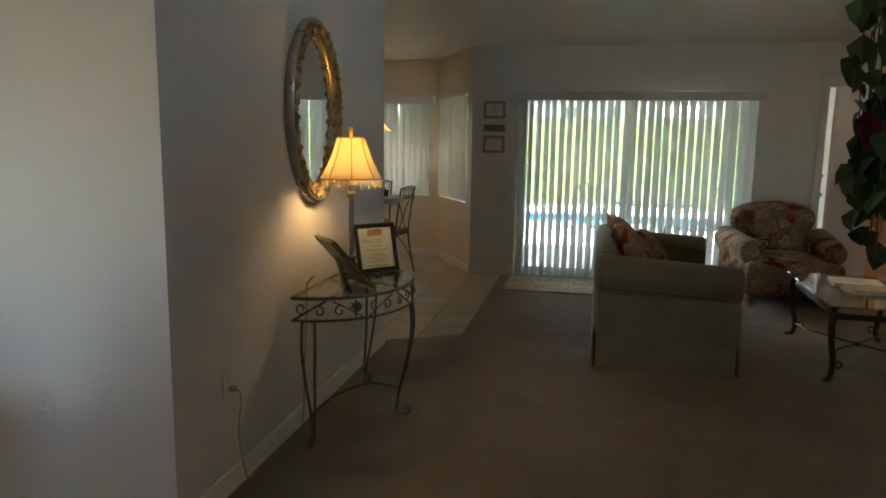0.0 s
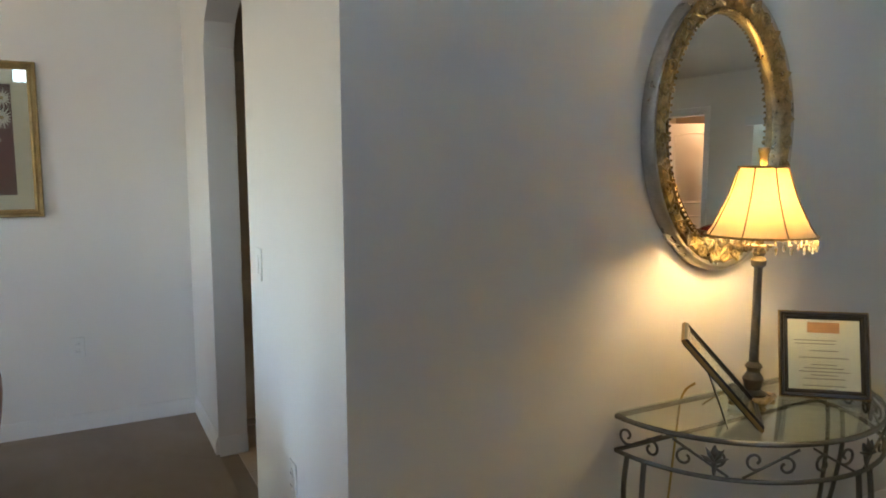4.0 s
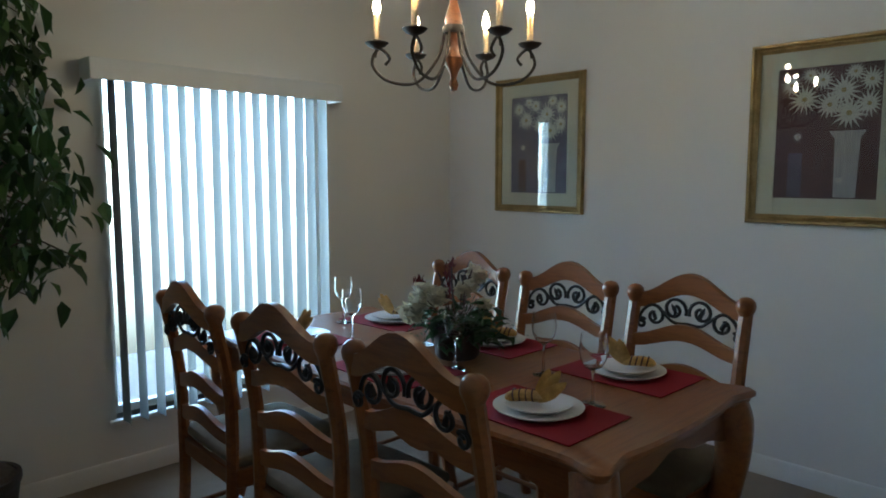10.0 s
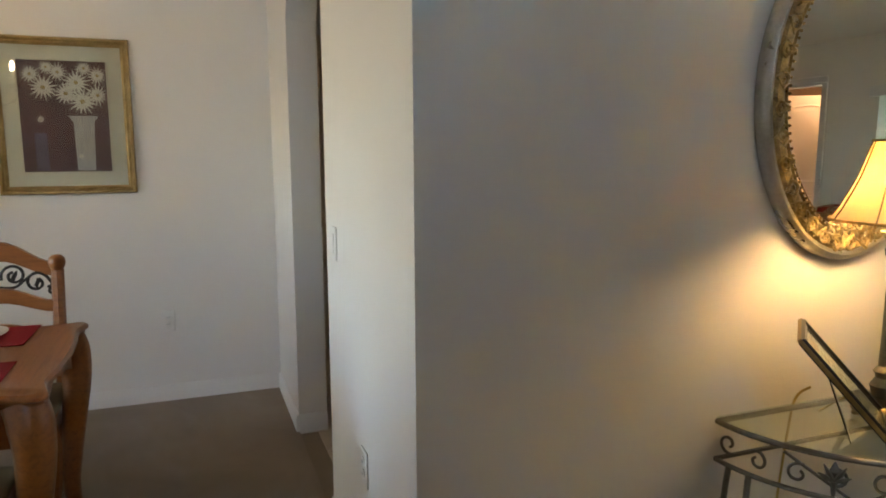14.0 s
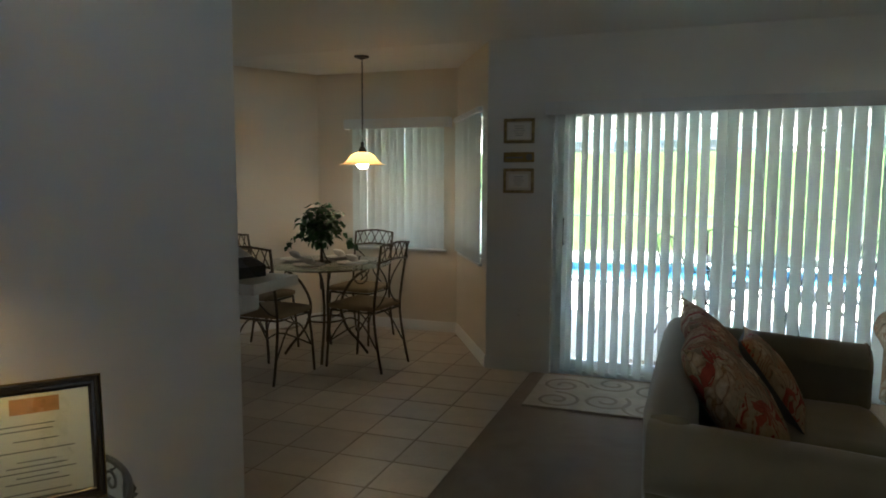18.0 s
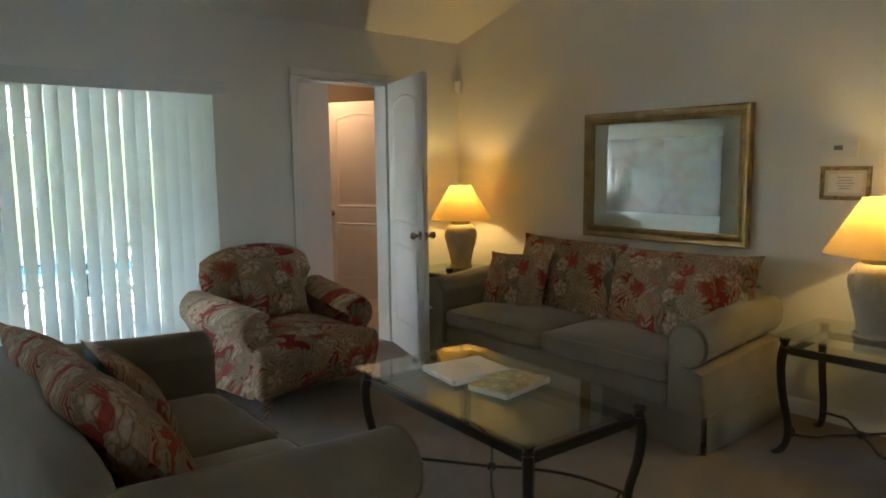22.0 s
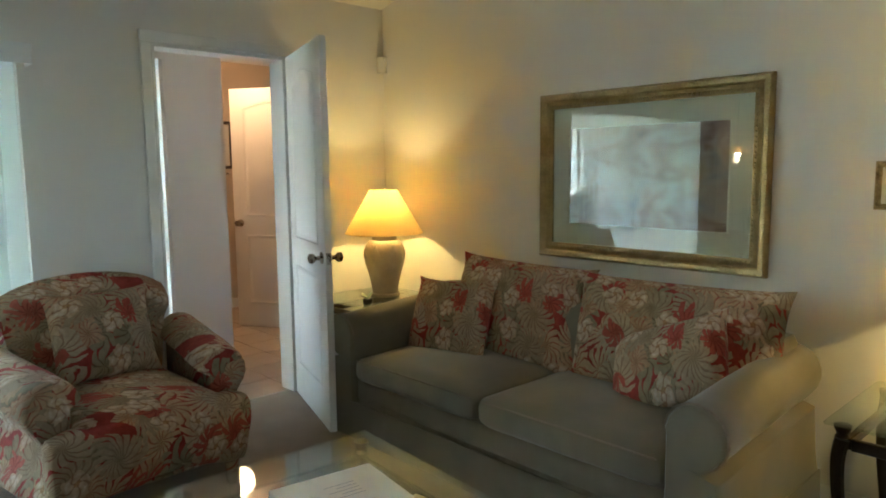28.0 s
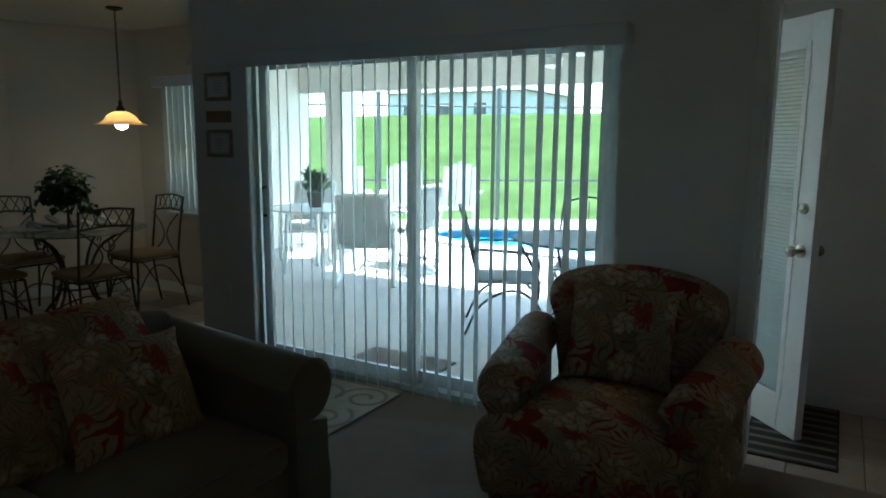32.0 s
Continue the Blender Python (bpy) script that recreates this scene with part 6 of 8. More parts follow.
def dining_chair(m):
    """Local: front at -y, back at +y."""
    e = thing("dining_chair", m, "honey oak ladder-back dining chair with black iron scrollwork", "chair", "chairs round the dining table")
    hw = 0.205
    lean = lambda z: 0.19 + 0.10 * max(0.0, z - 0.45) - 0.02 * math.sin(max(0, min(1, (z - 0.45) / 0.5)) * math.pi)
    for s in (-1, 1):
        pts = [(s * (hw - 0.02), 0.235, 0.0), (s * (hw - 0.015), 0.20, 0.22), (s * hw * 0.97, lean(0.45), 0.45), (s * hw, lean(0.7), 0.70), (s * hw, lean(0.93), 0.93)]
        c = smooth_curve(pts, 6)
        bm = tube(c, [0.021] * len(c), 8, flat=1.15)
        p = part("back_post", bm, M_OAK, e)
        part("finial", lathe([(0.020, -0.004), (0.023, 0.006), (0.030, 0.020), (0.0325, 0.034), (0.029, 0.050), (0.018, 0.061), (0.001, 0.065)], 16), M_OAK, p, "rounded post top", pose(s * hw, lean(0.93), 0.925))
        # cabriole front leg
        pts = [(s * 0.215, -0.20, 0.43), (s * 0.232, -0.222, 0.36), (s * 0.226, -0.212, 0.24), (s * 0.207, -0.196, 0.10), (s * 0.212, -0.205, 0.03), (s * 0.222, -0.22, 0.008)]
        c = smooth_curve(pts, 5)
        part("front_leg", tube(c, [0.032 - 0.015 * min(1, k / (len(c) * 0.7)) for k in range(len(c))], 8), M_OAK, e)
        part("side_rail", boxed(s * 0.212 - 0.011, s * 0.212 + 0.011, -0.19, 0.19, 0.375, 0.435, bevel=0.004), M_OAK, e)
        part("stretcher", tube([(s * 0.209, -0.195, 0.17), (s * 0.192, 0.205, 0.17)], 0.010, 8), M_OAK, e)
    part("stretcher", tube([(-0.20, 0.02, 0.17), (0.20, 0.02, 0.17)], 0.010, 8), M_OAK, e)
    part("front_rail", boxed(-0.21, 0.21, -0.215, -0.193, 0.375, 0.435, bevel=0.004), M_OAK, e)
    part("back_rail", boxed(-0.19, 0.19, 0.175, 0.197, 0.375, 0.435, bevel=0.004), M_OAK, e)
    part("seat", slab(-0.222, 0.222, -0.225, 0.185, 0.432, 0.482, 0.022, 10, 0.025, 4), M_SEAT, e, "tan ribbed upholstered seat")
    part("top_rail", curved_rail(2 * hw - 0.02, 0.905, 0.055, 0.085, 0.026, lean(0.95)), M_OAK, e, "arched oak top rail")
    part("mid_rail", curved_rail(2 * hw - 0.02, 0.765, 0.045, 0.055, 0.022, lean(0.79)), M_OAK, e)
    part("ladder_slat", curved_rail(2 * hw - 0.02, 0.635, 0.045, 0.045, 0.020, lean(0.66)), M_OAK, e)
    part("ladder_slat", curved_rail(2 * hw - 0.02, 0.515, 0.045, 0.042, 0.020, lean(0.54)), M_OAK, e)
    # iron scrolls between top and mid rail
    y = lean(0.88) + 0.014
    zc = 0.888
    for s in (-1, 1):
        for cx, cz, r, a0, a1 in ((0.050, 0.022, 0.046, 200, -260), (0.128, -0.010, 0.041, 60, 450), (0.180, -0.044, 0.020, 140, -330)):
            c = part("scroll", tube([(s * px, y + 0.004, zc + pz) for px, pz in spiral(cx, cz, r, r * 0.30, a0, a1, 24)], 0.0062, 6), M_BLACK, e, "black wrought iron scroll")
            if r > 0.03:
                part("scroll_leaf", tube([(s * (cx + 0.012), y + 0.002, zc + cz + 0.020), (s * (cx + 0.003), y + 0.005, zc + cz + 0.004), (s * (cx - 0.004), y + 0.003, zc + cz - 0.012), (s * (cx + 0.002), y, zc + cz - 0.022)], [0.003, 0.012, 0.011, 0.002], 7, flat=0.6), M_BLACK, c)
        part("scroll_stem", tube(smooth_curve([(0, y, zc - 0.022), (s * 0.05, y, zc - 0.024), (s * 0.088, y, zc + 0.004), (s * 0.128, y, zc + 0.031), (s * 0.168, y - 0.003, zc + 0.010), (s * 0.195, y - 0.008, zc - 0.045)], 4), 0.0060, 6), M_BLACK, e)
    return e


chair = dining_chair(pose(-5.60, -6.405, 0, 0, 0, -90) @ pose(0, 0, 0))
NEAR = [(-5.685, -6.447, -91), (-5.67, -6.975, -88), (-5.665, -7.53, -92)]
FAR = [(-6.505, -6.425, 89), (-6.50, -6.93, 91), (-6.51, -7.48, 90)]
chair.matrix_basis = pose(NEAR[0][0], NEAR[0][1], 0, 0, 0, NEAR[0][2])
for x, y, a in NEAR[1:] + FAR:
    copy_thing(chair, pose(x, y, 0, 0, 0, a))


def dining_table(m):
    """Local x across, y along."""
    e = thing("dining_table", m, "honey oak dining table with cabriole legs and scalloped apron", "dining table")
    W, L, H = 0.425, 0.935, 0.75

    def edge(k):
        """Outline with serpentine sides and soft eared corners, inset by k."""
        quarter = [(0.0, L + 0.004), (W * 0.45, L - 0.004), (W - 0.13, L - 0.016), (W - 0.07, L - 0.006), (W - 0.025, L + 0.004), (W - 0.004, L - 0.004), (W + 0.004, L - 0.025), (W - 0.006, L - 0.07), (W - 0.016, L - 0.13), (W - 0.004, L * 0.5), (W + 0.004, 0.0)]
        one = [(p.x, p.y) for p in smooth_curve([(x, y, 0) for x, y in quarter], 3)]
        ring = one + [(x, -y) for x, y in one[-2::-1]]
        ring += [(-x, y) for x, y in ring[-2:0:-1]]
        return [(x - k * (1 if x > 0.02 else -1 if x < -0.02 else 0), y - k * (1 if y > 0.02 else -1 if y < -0.02 else 0)) for x, y in ring]

    bm = bmesh.new()
    loops = [[bm.verts.new((x, y, z)) for x, y in edge(k)] for k, z in ((0.030, H - 0.036), (0.012, H - 0.034), (0.010, H - 0.024), (0.0, H - 0.018), (0.0, H - 0.008), (0.008, H))]
    n = len(loops[0])
    for a, b in zip(loops, loops[1:]):
        for k in range(n):
            bm.faces.new((a[k], a[(k + 1) % n], b[(k + 1) % n], b[k]))
    bm.faces.new(loops[0][::-1])
    bm.faces.new(loops[-1])
    part("tabletop", bm, M_OAK, e, "honey oak top with moulded edge")
    for s in (-1, 1):
        for along, half, off in ((True, L - 0.09, W - 0.06), (False, W - 0.09, L - 0.06)):
            n = 40
            out = [(-half + 2 * half * k / n, -(0.080 + 0.026 * math.cos(2 * math.pi * k / n * (3 if along else 1)) + 0.008 * math.cos(2 * math.pi * k / n * (6 if along else 3)))) for k in range(n + 1)]
            bm = prism([(half, 0.0), (-half, 0.0)] + out, -0.010, 0.010)
            mm = pose(s * off, 0, H - 0.037, 90, 0, 90) if along else pose(0, s * off, H - 0.037, 90, 0, 0)
            part("apron", bm, M_OAK, e, "", mm)
    for sx in (-1, 1):
        for sy in (-1, 1):
            x, y = sx * (W - 0.065), sy * (L - 0.065)
            d = Vector((sx, sy, 0)).normalized()
            pts = [Vector((x, y, H - 0.037)), Vector((x, y, H - 0.10)) + d * 0.022, Vector((x, y, 0.54)) + d * 0.026, Vector((x, y, 0.36)) - d * 0.002, Vector((x, y, 0.17)) - d * 0.028, Vector((x, y, 0.06)) - d * 0.018, Vector((x, y, 0.02)) + d * 0.012, Vector((x, y, 0.0)) + d * 0.018]
            c = smooth_curve(pts, 5)
            rad = np.interp(np.linspace(0, 1, len(c)), [0, 0.15, 0.32, 0.55, 0.75, 0.88, 0.96, 1], [0.058, 0.060, 0.050, 0.034, 0.025, 0.025, 0.032, 0.026]).tolist()
            part("leg", tube(c, rad, 10), M_OAK, e, "carved cabriole leg")
    return e


TX, TY = -6.115, -7.03
dining_table(pose(TX, TY, 0))
M_REDCLOTH = surface("red_placemat", (0.26, 0.015, 0.022), 0.85, vary=0.15, small=320, relief=0.4, depth=0.001, spec=0.2)
M_CHINA = surface("white_china", (0.74, 0.71, 0.66), 0.18, vary=0.03, relief=0.0)
M_NAPKIN = surface("gold_napkin", (0.62, 0.38, 0.12), 0.8, vary=0.35, big=30, small=260, relief=0.3, spec=0.2)
M_RINGDARK = surface("napkin_stripe", (0.07, 0.03, 0.02), 0.7)
M_CRYSTALGLASS, gt, gb = nodes_of("goblet_glass")
gb.inputs["Transmission Weight"].default_value, gb.inputs["Roughness"].default_value, gb.inputs["IOR"].default_value = 1.0, 0.0, 1.45
gb.inputs["Base Color"].default_value = (0.98, 0.99, 0.99, 1)
ZT = 0.7505


def place_setting(x, y, a, gx, gy):
    base = pose(x, y, ZT, 0, 0, a)
    mat_ = solid("placemat", boxed(-0.20, 0.20, -0.142, 0.142, 0, 0.004, bevel=0.0015), M_REDCLOTH, "dark red woven cloth placemat", "placemat", kind="", m=base, group="place settings")
    solid("dinner_plate", lathe([(0.001, 0.003), (0.085, 0.003), (0.09, 0.0), (0.10, 0.006), (0.123, 0.015), (0.124, 0.017), (0.10, 0.011), (0.085, 0.008), (0.001, 0.008)], 36), M_CHINA, "white china dinner plate on placemat", "plate", kind="", m=base @ pose(0, 0.0, 0.0045), group="place settings")
    solid("salad_plate", lathe([(0.001, 0.002), (0.062, 0.002), (0.066, 0.0), (0.074, 0.006), (0.093, 0.013), (0.094, 0.015), (0.074, 0.010), (0.062, 0.007), (0.001, 0.007)], 32), M_CHINA, "white china salad plate stacked on dinner plate", "plate", kind="", m=base @ pose(0.0, 0.0, 0.0165), group="place settings")
    e = thing("napkin", base @ pose(0.0, 0.0, 0.0245, 0, 0, 25), "gold cloth napkin with dark stripes, rolled and fanned", "napkin", "place settings")
    for k, (ang, reach, dy) in enumerate(((38, 0.098, -0.012), (56, 0.104, 0.0), (74, 0.088, 0.012))):
        c, s = math.cos(radians(ang)), math.sin(radians(ang))
        pts = smooth_curve([(-0.004, dy * 0.3, 0.010), (reach * 0.45 * c, dy, 0.010 + reach * 0.45 * s), (reach * c, dy * 1.5, 0.010 + reach * s)], 4)
        part("pleat", tube(pts, [0.008, 0.012, 0.016, 0.018, 0.018, 0.016, 0.013, 0.008, 0.002], 8, flat=0.22, up=(0, 1, 0)), M_NAPKIN, e)
    part("roll", tube(smooth_curve([(0.012, 0.0, 0.016), (-0.03, -0.006, 0.022), (-0.07, -0.016, 0.018), (-0.088, -0.020, 0.012)], 4), [0.010, 0.015, 0.019, 0.021, 0.022, 0.022, 0.022, 0.021, 0.020, 0.018, 0.014, 0.010, 0.005], 10, flat=0.72), M_NAPKIN, e)
    for k in range(4):
        x0 = -0.012 - 0.017 * k
        ring = [(x0 - 0.004 * math.sin(q * math.pi / 6), 0.18 * x0 + 0.0235 * math.cos(q * math.pi / 6), 0.0195 + 0.0172 * math.sin(q * math.pi / 6)) for q in range(-1, 8)]
        part("stripe", tube(ring, 0.0024, 5), M_RINGDARK, e, "dark woven stripe")
    g = [(0.036, 0.0), (0.036, 0.002), (0.009, 0.006), (0.0045, 0.012), (0.004, 0.090), (0.007, 0.100), (0.025, 0.111), (0.037, 0.133), (0.0405, 0.158), (0.036, 0.203), (0.0352, 0.203), (0.0396, 0.158), (0.0361, 0.134), (0.024, 0.113), (0.001, 0.104)]
    solid("wine_goblet", lathe(g, 24), M_CRYSTALGLASS, "clear stemmed wine goblet", "wine glass", kind="", m=pose(x + gx, y + gy, ZT), group="place settings")


for x, y, a, gx, gy in ((-5.90, -6.43, 90, -0.155, 0.07), (-5.895, -7.02, 88, -0.14, 0.14), (-5.90, -7.61, 91, -0.135, 0.17),
                        (-6.39, -6.45, -91, 0.19, -0.19), (-6.40, -7.03, -90, 0.20, -0.17), (-6.385, -7.61, -88, 0.17, -0.13)):
    place_setting(x, y, a, gx, gy)


# ---- leaves and flowers
def leaves(count, place, size, seed, width=0.45, fold=0.18, droop=0.5):
    """A mesh of separate leaf blades; place(r) gives (point, outward)."""
    r = random.Random(seed)
    vs, fs = [], []
    for _ in range(count):
        p, out = place(r)
        out = Vector(out) + Vector((r.uniform(-0.7, 0.7), r.uniform(-0.7, 0.7), r.uniform(-droop - 0.3, 0.45 - droop * 0.4)))
        out.normalize()
        side = out.cross(Vector((r.uniform(-0.5, 0.5), r.uniform(-0.5, 0.5), 1))).normalized()
        up = side.cross(out)
        s = size * r.uniform(0.65, 1.25)
        k = len(vs)
        p = Vector(p)
        for u, v, w in ((0, 0, 0), (0.35, width * 0.5, fold), (0.35, 0, -0.02), (0.35, -width * 0.5, fold), (0.72, width * 0.32, fold * 0.5 - 0.06), (0.72, 0, -0.08), (0.72, -width * 0.32, fold * 0.5 - 0.06), (1.0, 0, -0.2)):
            vs.append(p + s * (u * out + v * side + w * up))
        fs += [(k, k + 2, k + 1), (k, k + 3, k + 2), (k + 1, k + 2, k + 5, k + 4), (k + 2, k + 3, k + 6, k + 5), (k + 4, k + 5, k + 7), (k + 5, k + 6, k + 7)]
    me = bpy.data.meshes.new("leaf")
    me.from_pydata(vs, [], fs)
    return me


def leaf_mat(name, a, b, rough=0.45):
    m, t, bs = nodes_of(name)
    g = t.nodes.new("ShaderNodeNewGeometry")
    c = ramp(t, g.outputs["Random Per Island"], [(0.0, a), (0.6, b), (1.0, shade(b, 1.4))])
    t.links.new(c, bs.inputs["Base Color"])
    bs.inputs["Roughness"].default_value = rough
    tr = t.nodes.new("ShaderNodeBsdfTranslucent")
    t.links.new(c, tr.inputs[0])
    mx = t.nodes.new("ShaderNodeMixShader")
    mx.inputs[0].default_value = 0.25
    t.links.new(bs.outputs[0], mx.inputs[1])
    t.links.new(tr.outputs[0], mx.inputs[2])
    t.links.new(mx.outputs[0], t.nodes["Material Output"].inputs[0])
    return m


M_LEAF = leaf_mat("ficus_leaf", (0.020, 0.045, 0.012), (0.06, 0.115, 0.03))
M_IVY = leaf_mat("ivy_leaf", (0.018, 0.042, 0.014), (0.045, 0.095, 0.035))
M_SAGE = leaf_mat("sage_leaf", (0.05, 0.07, 0.05), (0.12, 0.15, 0.11), 0.6)
M_PETAL = leaf_mat("cream_petal", (0.58, 0.52, 0.36), (0.72, 0.66, 0.50), 0.6)
M_BURGUNDY = leaf_mat("burgundy_plume", (0.07, 0.008, 0.012), (0.15, 0.02, 0.025), 0.7)
M_BARK = surface("ficus_bark", (0.15, 0.115, 0.08), 0.85, vary=0.4, big=8, small=70, relief=0.5, depth=0.004)
M_SOIL = surface("moss_soil", (0.09, 0.06, 0.035), 0.95, vary=0.5, small=60, relief=0.8, depth=0.01)
M_BASKET = surface("dark_basket", (0.055, 0.035, 0.022), 0.6, vary=0.4, big=20, small=90, relief=0.6, depth=0.004)


def leaf_part(name, me, mat, parent, label="", m=None):
    me.materials.append(mat)
    ob = new(name, me)
    ob.parent = parent
    if m is not None:
        ob.matrix_basis = m
    if label:
        ob["label"] = label
    return ob


M_TWIG = surface("dark_berry_twig", (0.06, 0.018, 0.018), 0.7, vary=0.3)
flowers = e = thing("flower_centerpiece", pose(TX - 0.045, TY + 0.04, ZT), "low silk flower arrangement with cream blossoms and ferns", "flowers")
part("planter", lathe([(0.070, 0), (0.078, 0.01), (0.084, 0.05), (0.090, 0.105), (0.093, 0.115), (0.082, 0.115), (0.001, 0.10)], 20), M_BASKET, e, "dark brown woven planter")
rr = random.Random(8)
# fern fronds: a midrib with paired leaflets
for k in range(16):
    a, ln, rise = 2 * math.pi * k / 16 + rr.uniform(-0.2, 0.2), rr.uniform(0.13, 0.21), rr.uniform(0.02, 0.10)
    vs, fs = [], []
    side = Vector((-math.sin(a), math.cos(a), 0))
    for q in range(13):
        u = q / 12
        c = Vector((math.cos(a) * (0.04 + ln * u), math.sin(a) * (0.04 + ln * u), 0.10 + rise * math.sin(u * 2.2) - 0.06 * u * u))
        w = 0.030 * math.sin(math.pi * min(1, 0.15 + u * 0.85)) + 0.003
        for sgn in (-1, 1):
            i = len(vs)
            ahead = Vector((math.cos(a), math.sin(a), 0)) * 0.007
            vs += [c - ahead * 0.6, c + side * sgn * w + ahead * 1.6 - Vector((0, 0, 0.004)), c + ahead * 0.6]
            fs.append((i, i + 1, i + 2))
    me = bpy.data.meshes.new("frond")
    me.from_pydata(vs, [], fs)
    leaf_part("frond", me, M_SAGE if k % 3 else M_IVY, e, "grey-green fern frond")
leaf_part("foliage", leaves(210, lambda r: ((r.gauss(0.01, 0.06), r.gauss(0.02, 0.075), r.uniform(0.06, 0.18)), (r.uniform(-1, 1), r.uniform(-1, 1), 0.3)), 0.06, 12, 0.45), M_IVY, e)
# rounded heads of many small petals
for k, (x, y, z, s) in enumerate(((0.115, -0.105, 0.140, 0.052), (0.085, -0.08, 0.205, 0.050), (0.075, -0.03, 0.200, 0.042), (-0.02, 0.09, 0.285, 0.031), (-0.025, 0.055, 0.300, 0.027), (0.005, 0.075, 0.255, 0.029), (0.0, 0.035, 0.240, 0.028), (0.04, -0.145, 0.175, 0.042), (-0.09, -0.06, 0.20, 0.036), (-0.08, 0.05, 0.17, 0.034))):
    me = leaves(46, lambda q: ((lambda v: tuple(v * (s * 0.55)))(Vector((q.gauss(0, 1), q.gauss(0, 1), q.gauss(0, 0.8))).normalized()), (0, 0, 0.5)), s * 0.95, 20 + k, 1.0, 0.3, 0.0)
    leaf_part("blossom", me, M_PETAL, e, "cream silk blossom head", Matrix.Translation((x, y, z)))
for k, (x, y, h, lean, cnt) in enumerate(((0.05, -0.12, 0.06, -0.03, 150), (0.02, -0.03, 0.14, 0.02, 120))):
    me = leaves(cnt, lambda r: ((lambda u: (x + r.gauss(0, 0.008), y + lean * u + r.gauss(0, 0.008), 0.19 + h * u))(r.random()), (0, lean, 2.0)), 0.034 - 0.004 * k, 40 + k, 0.30 - 0.16 * k, 0.1, -0.9)
    leaf_part("plume", me, M_BURGUNDY, e, "burgundy protea bud" if k == 0 else "tall rust-red dried plume")
for k in range(10):
    a, q = rr.uniform(0, 6.3), rr.uniform(0.05, 0.13)
    part("stem", tube([(0, 0, 0.08), (q * 0.5 * math.cos(a), q * 0.5 * math.sin(a), 0.15), (q * math.cos(a), q * math.sin(a), 0.18 + rr.uniform(0, 0.06))], 0.002, 5), M_BARK, e)


for k, (x, y, dx, dy, h) in enumerate(((0.02, 0.0, 0.02, 0.01, 0.17), (0.01, 0.02, -0.02, 0.03, 0.19), (0.03, -0.01, 0.03, -0.03, 0.15), (0.0, 0.03, 0.01, 0.05, 0.16), (0.02, 0.01, 0.04, 0.02, 0.13))):
    twig = smooth_curve([(x, y, 0.16), (x + dx * 0.4, y + dy * 0.2, 0.16 + h * 0.5), (x + dx, y + dy, 0.16 + h)], 4)
    part("sprig", tube(twig, [0.0028] * 6 + [0.004, 0.003, 0.001], 5), M_TWIG, flowers, "thin dark berry sprig")


# ---- daisy prints
M_PLUM = print_mat("plum_ground", [(0.3, (0.070, 0.030, 0.042)), (0.55, (0.13, 0.055, 0.06)), (0.8, (0.10, 0.07, 0.09))], 7)
M_PLUM2 = print_mat("violet_ground", [(0.3, (0.09, 0.07, 0.13)), (0.55, (0.16, 0.13, 0.20)), (0.8, (0.22, 0.2, 0.26))], 7)
M_VASE = print_mat("vase_print", [(0.3, (0.36, 0.33, 0.36)), (0.7, (0.55, 0.51, 0.50))], 14, (6, 1, 1))
M_DAISY = print_mat("daisy_print", [(0.3, (0.58, 0.54, 0.50)), (0.7, (0.72, 0.68, 0.62))], 40)
M_EYE = print_mat("daisy_eye", [(0.3, (0.35, 0.25, 0.10)), (0.7, (0.45, 0.33, 0.14))], 60)


def daisy_art(ground):
    def art(e, a, b):
        part("print", boxed(-a, a, -0.0072, -0.0064, -b, b), ground, e, "still life print of daisies in a vase")
        part("vase_image", prism([(a * 0.20, -b * 0.98), (a * 0.62, -b * 0.98), (a * 0.66, -b * 0.1), (a * 0.76, b * 0.02), (a * 0.06, b * 0.02), (a * 0.18, -b * 0.1)], -0.0001, 0.0, m=pose(0, -0.0074, 0, 90, 0, 0)), M_VASE, e)
        part("glass_image", prism([(-a * 0.72, -b * 0.98), (-a * 0.44, -b * 0.98), (-a * 0.44, -b * 0.3), (-a * 0.72, -b * 0.3)], -0.0001, 0.0, m=pose(0, -0.0074, 0, 90, 0, 0)), M_PLUM2 if ground is M_PLUM else M_PLUM, e)
        r = random.Random(5)
        for k, (x, z, s) in enumerate(((0.42, 0.28, 0.075), (0.05, 0.42, 0.065), (0.78, 0.40, 0.06), (-0.45, 0.52, 0.07), (0.30, 0.62, 0.07), (-0.1, 0.80, 0.05), (0.80, 0.75, 0.055), (0.5, 0.88, 0.045), (-0.72, 0.75, 0.05), (-0.35, 0.88, 0.04), (-0.55, -0.05, 0.022), (0.3, -0.72, 0.018))):
            cx, cz = x * a, z * b
            pts = []
            for q in range(32):
                rad = s * (1.0 if q % 2 else 0.45) * r.uniform(0.85, 1.1)
                ang = 2 * math.pi * q / 32
                pts.append((max(-a, min(a, cx + rad * math.cos(ang))), max(-b, min(b, cz + rad * math.sin(ang)))))
            dz = 0.00012 * (k + 1)
            d = part("daisy_image", prism(pts, -0.00005, 0.0, m=pose(0, -0.0076 - dz, 0, 90, 0, 0)), M_DAISY, e)
            part("eye_image", prism([(cx + s * 0.16 * math.cos(q), cz + s * 0.16 * math.sin(q)) for q in (0, 1.05, 2.1, 3.14, 4.2, 5.25)], -0.00005, 0.0, m=pose(0, -0.00768 - dz, 0, 90, 0, 0)), M_EYE, d)
    return art


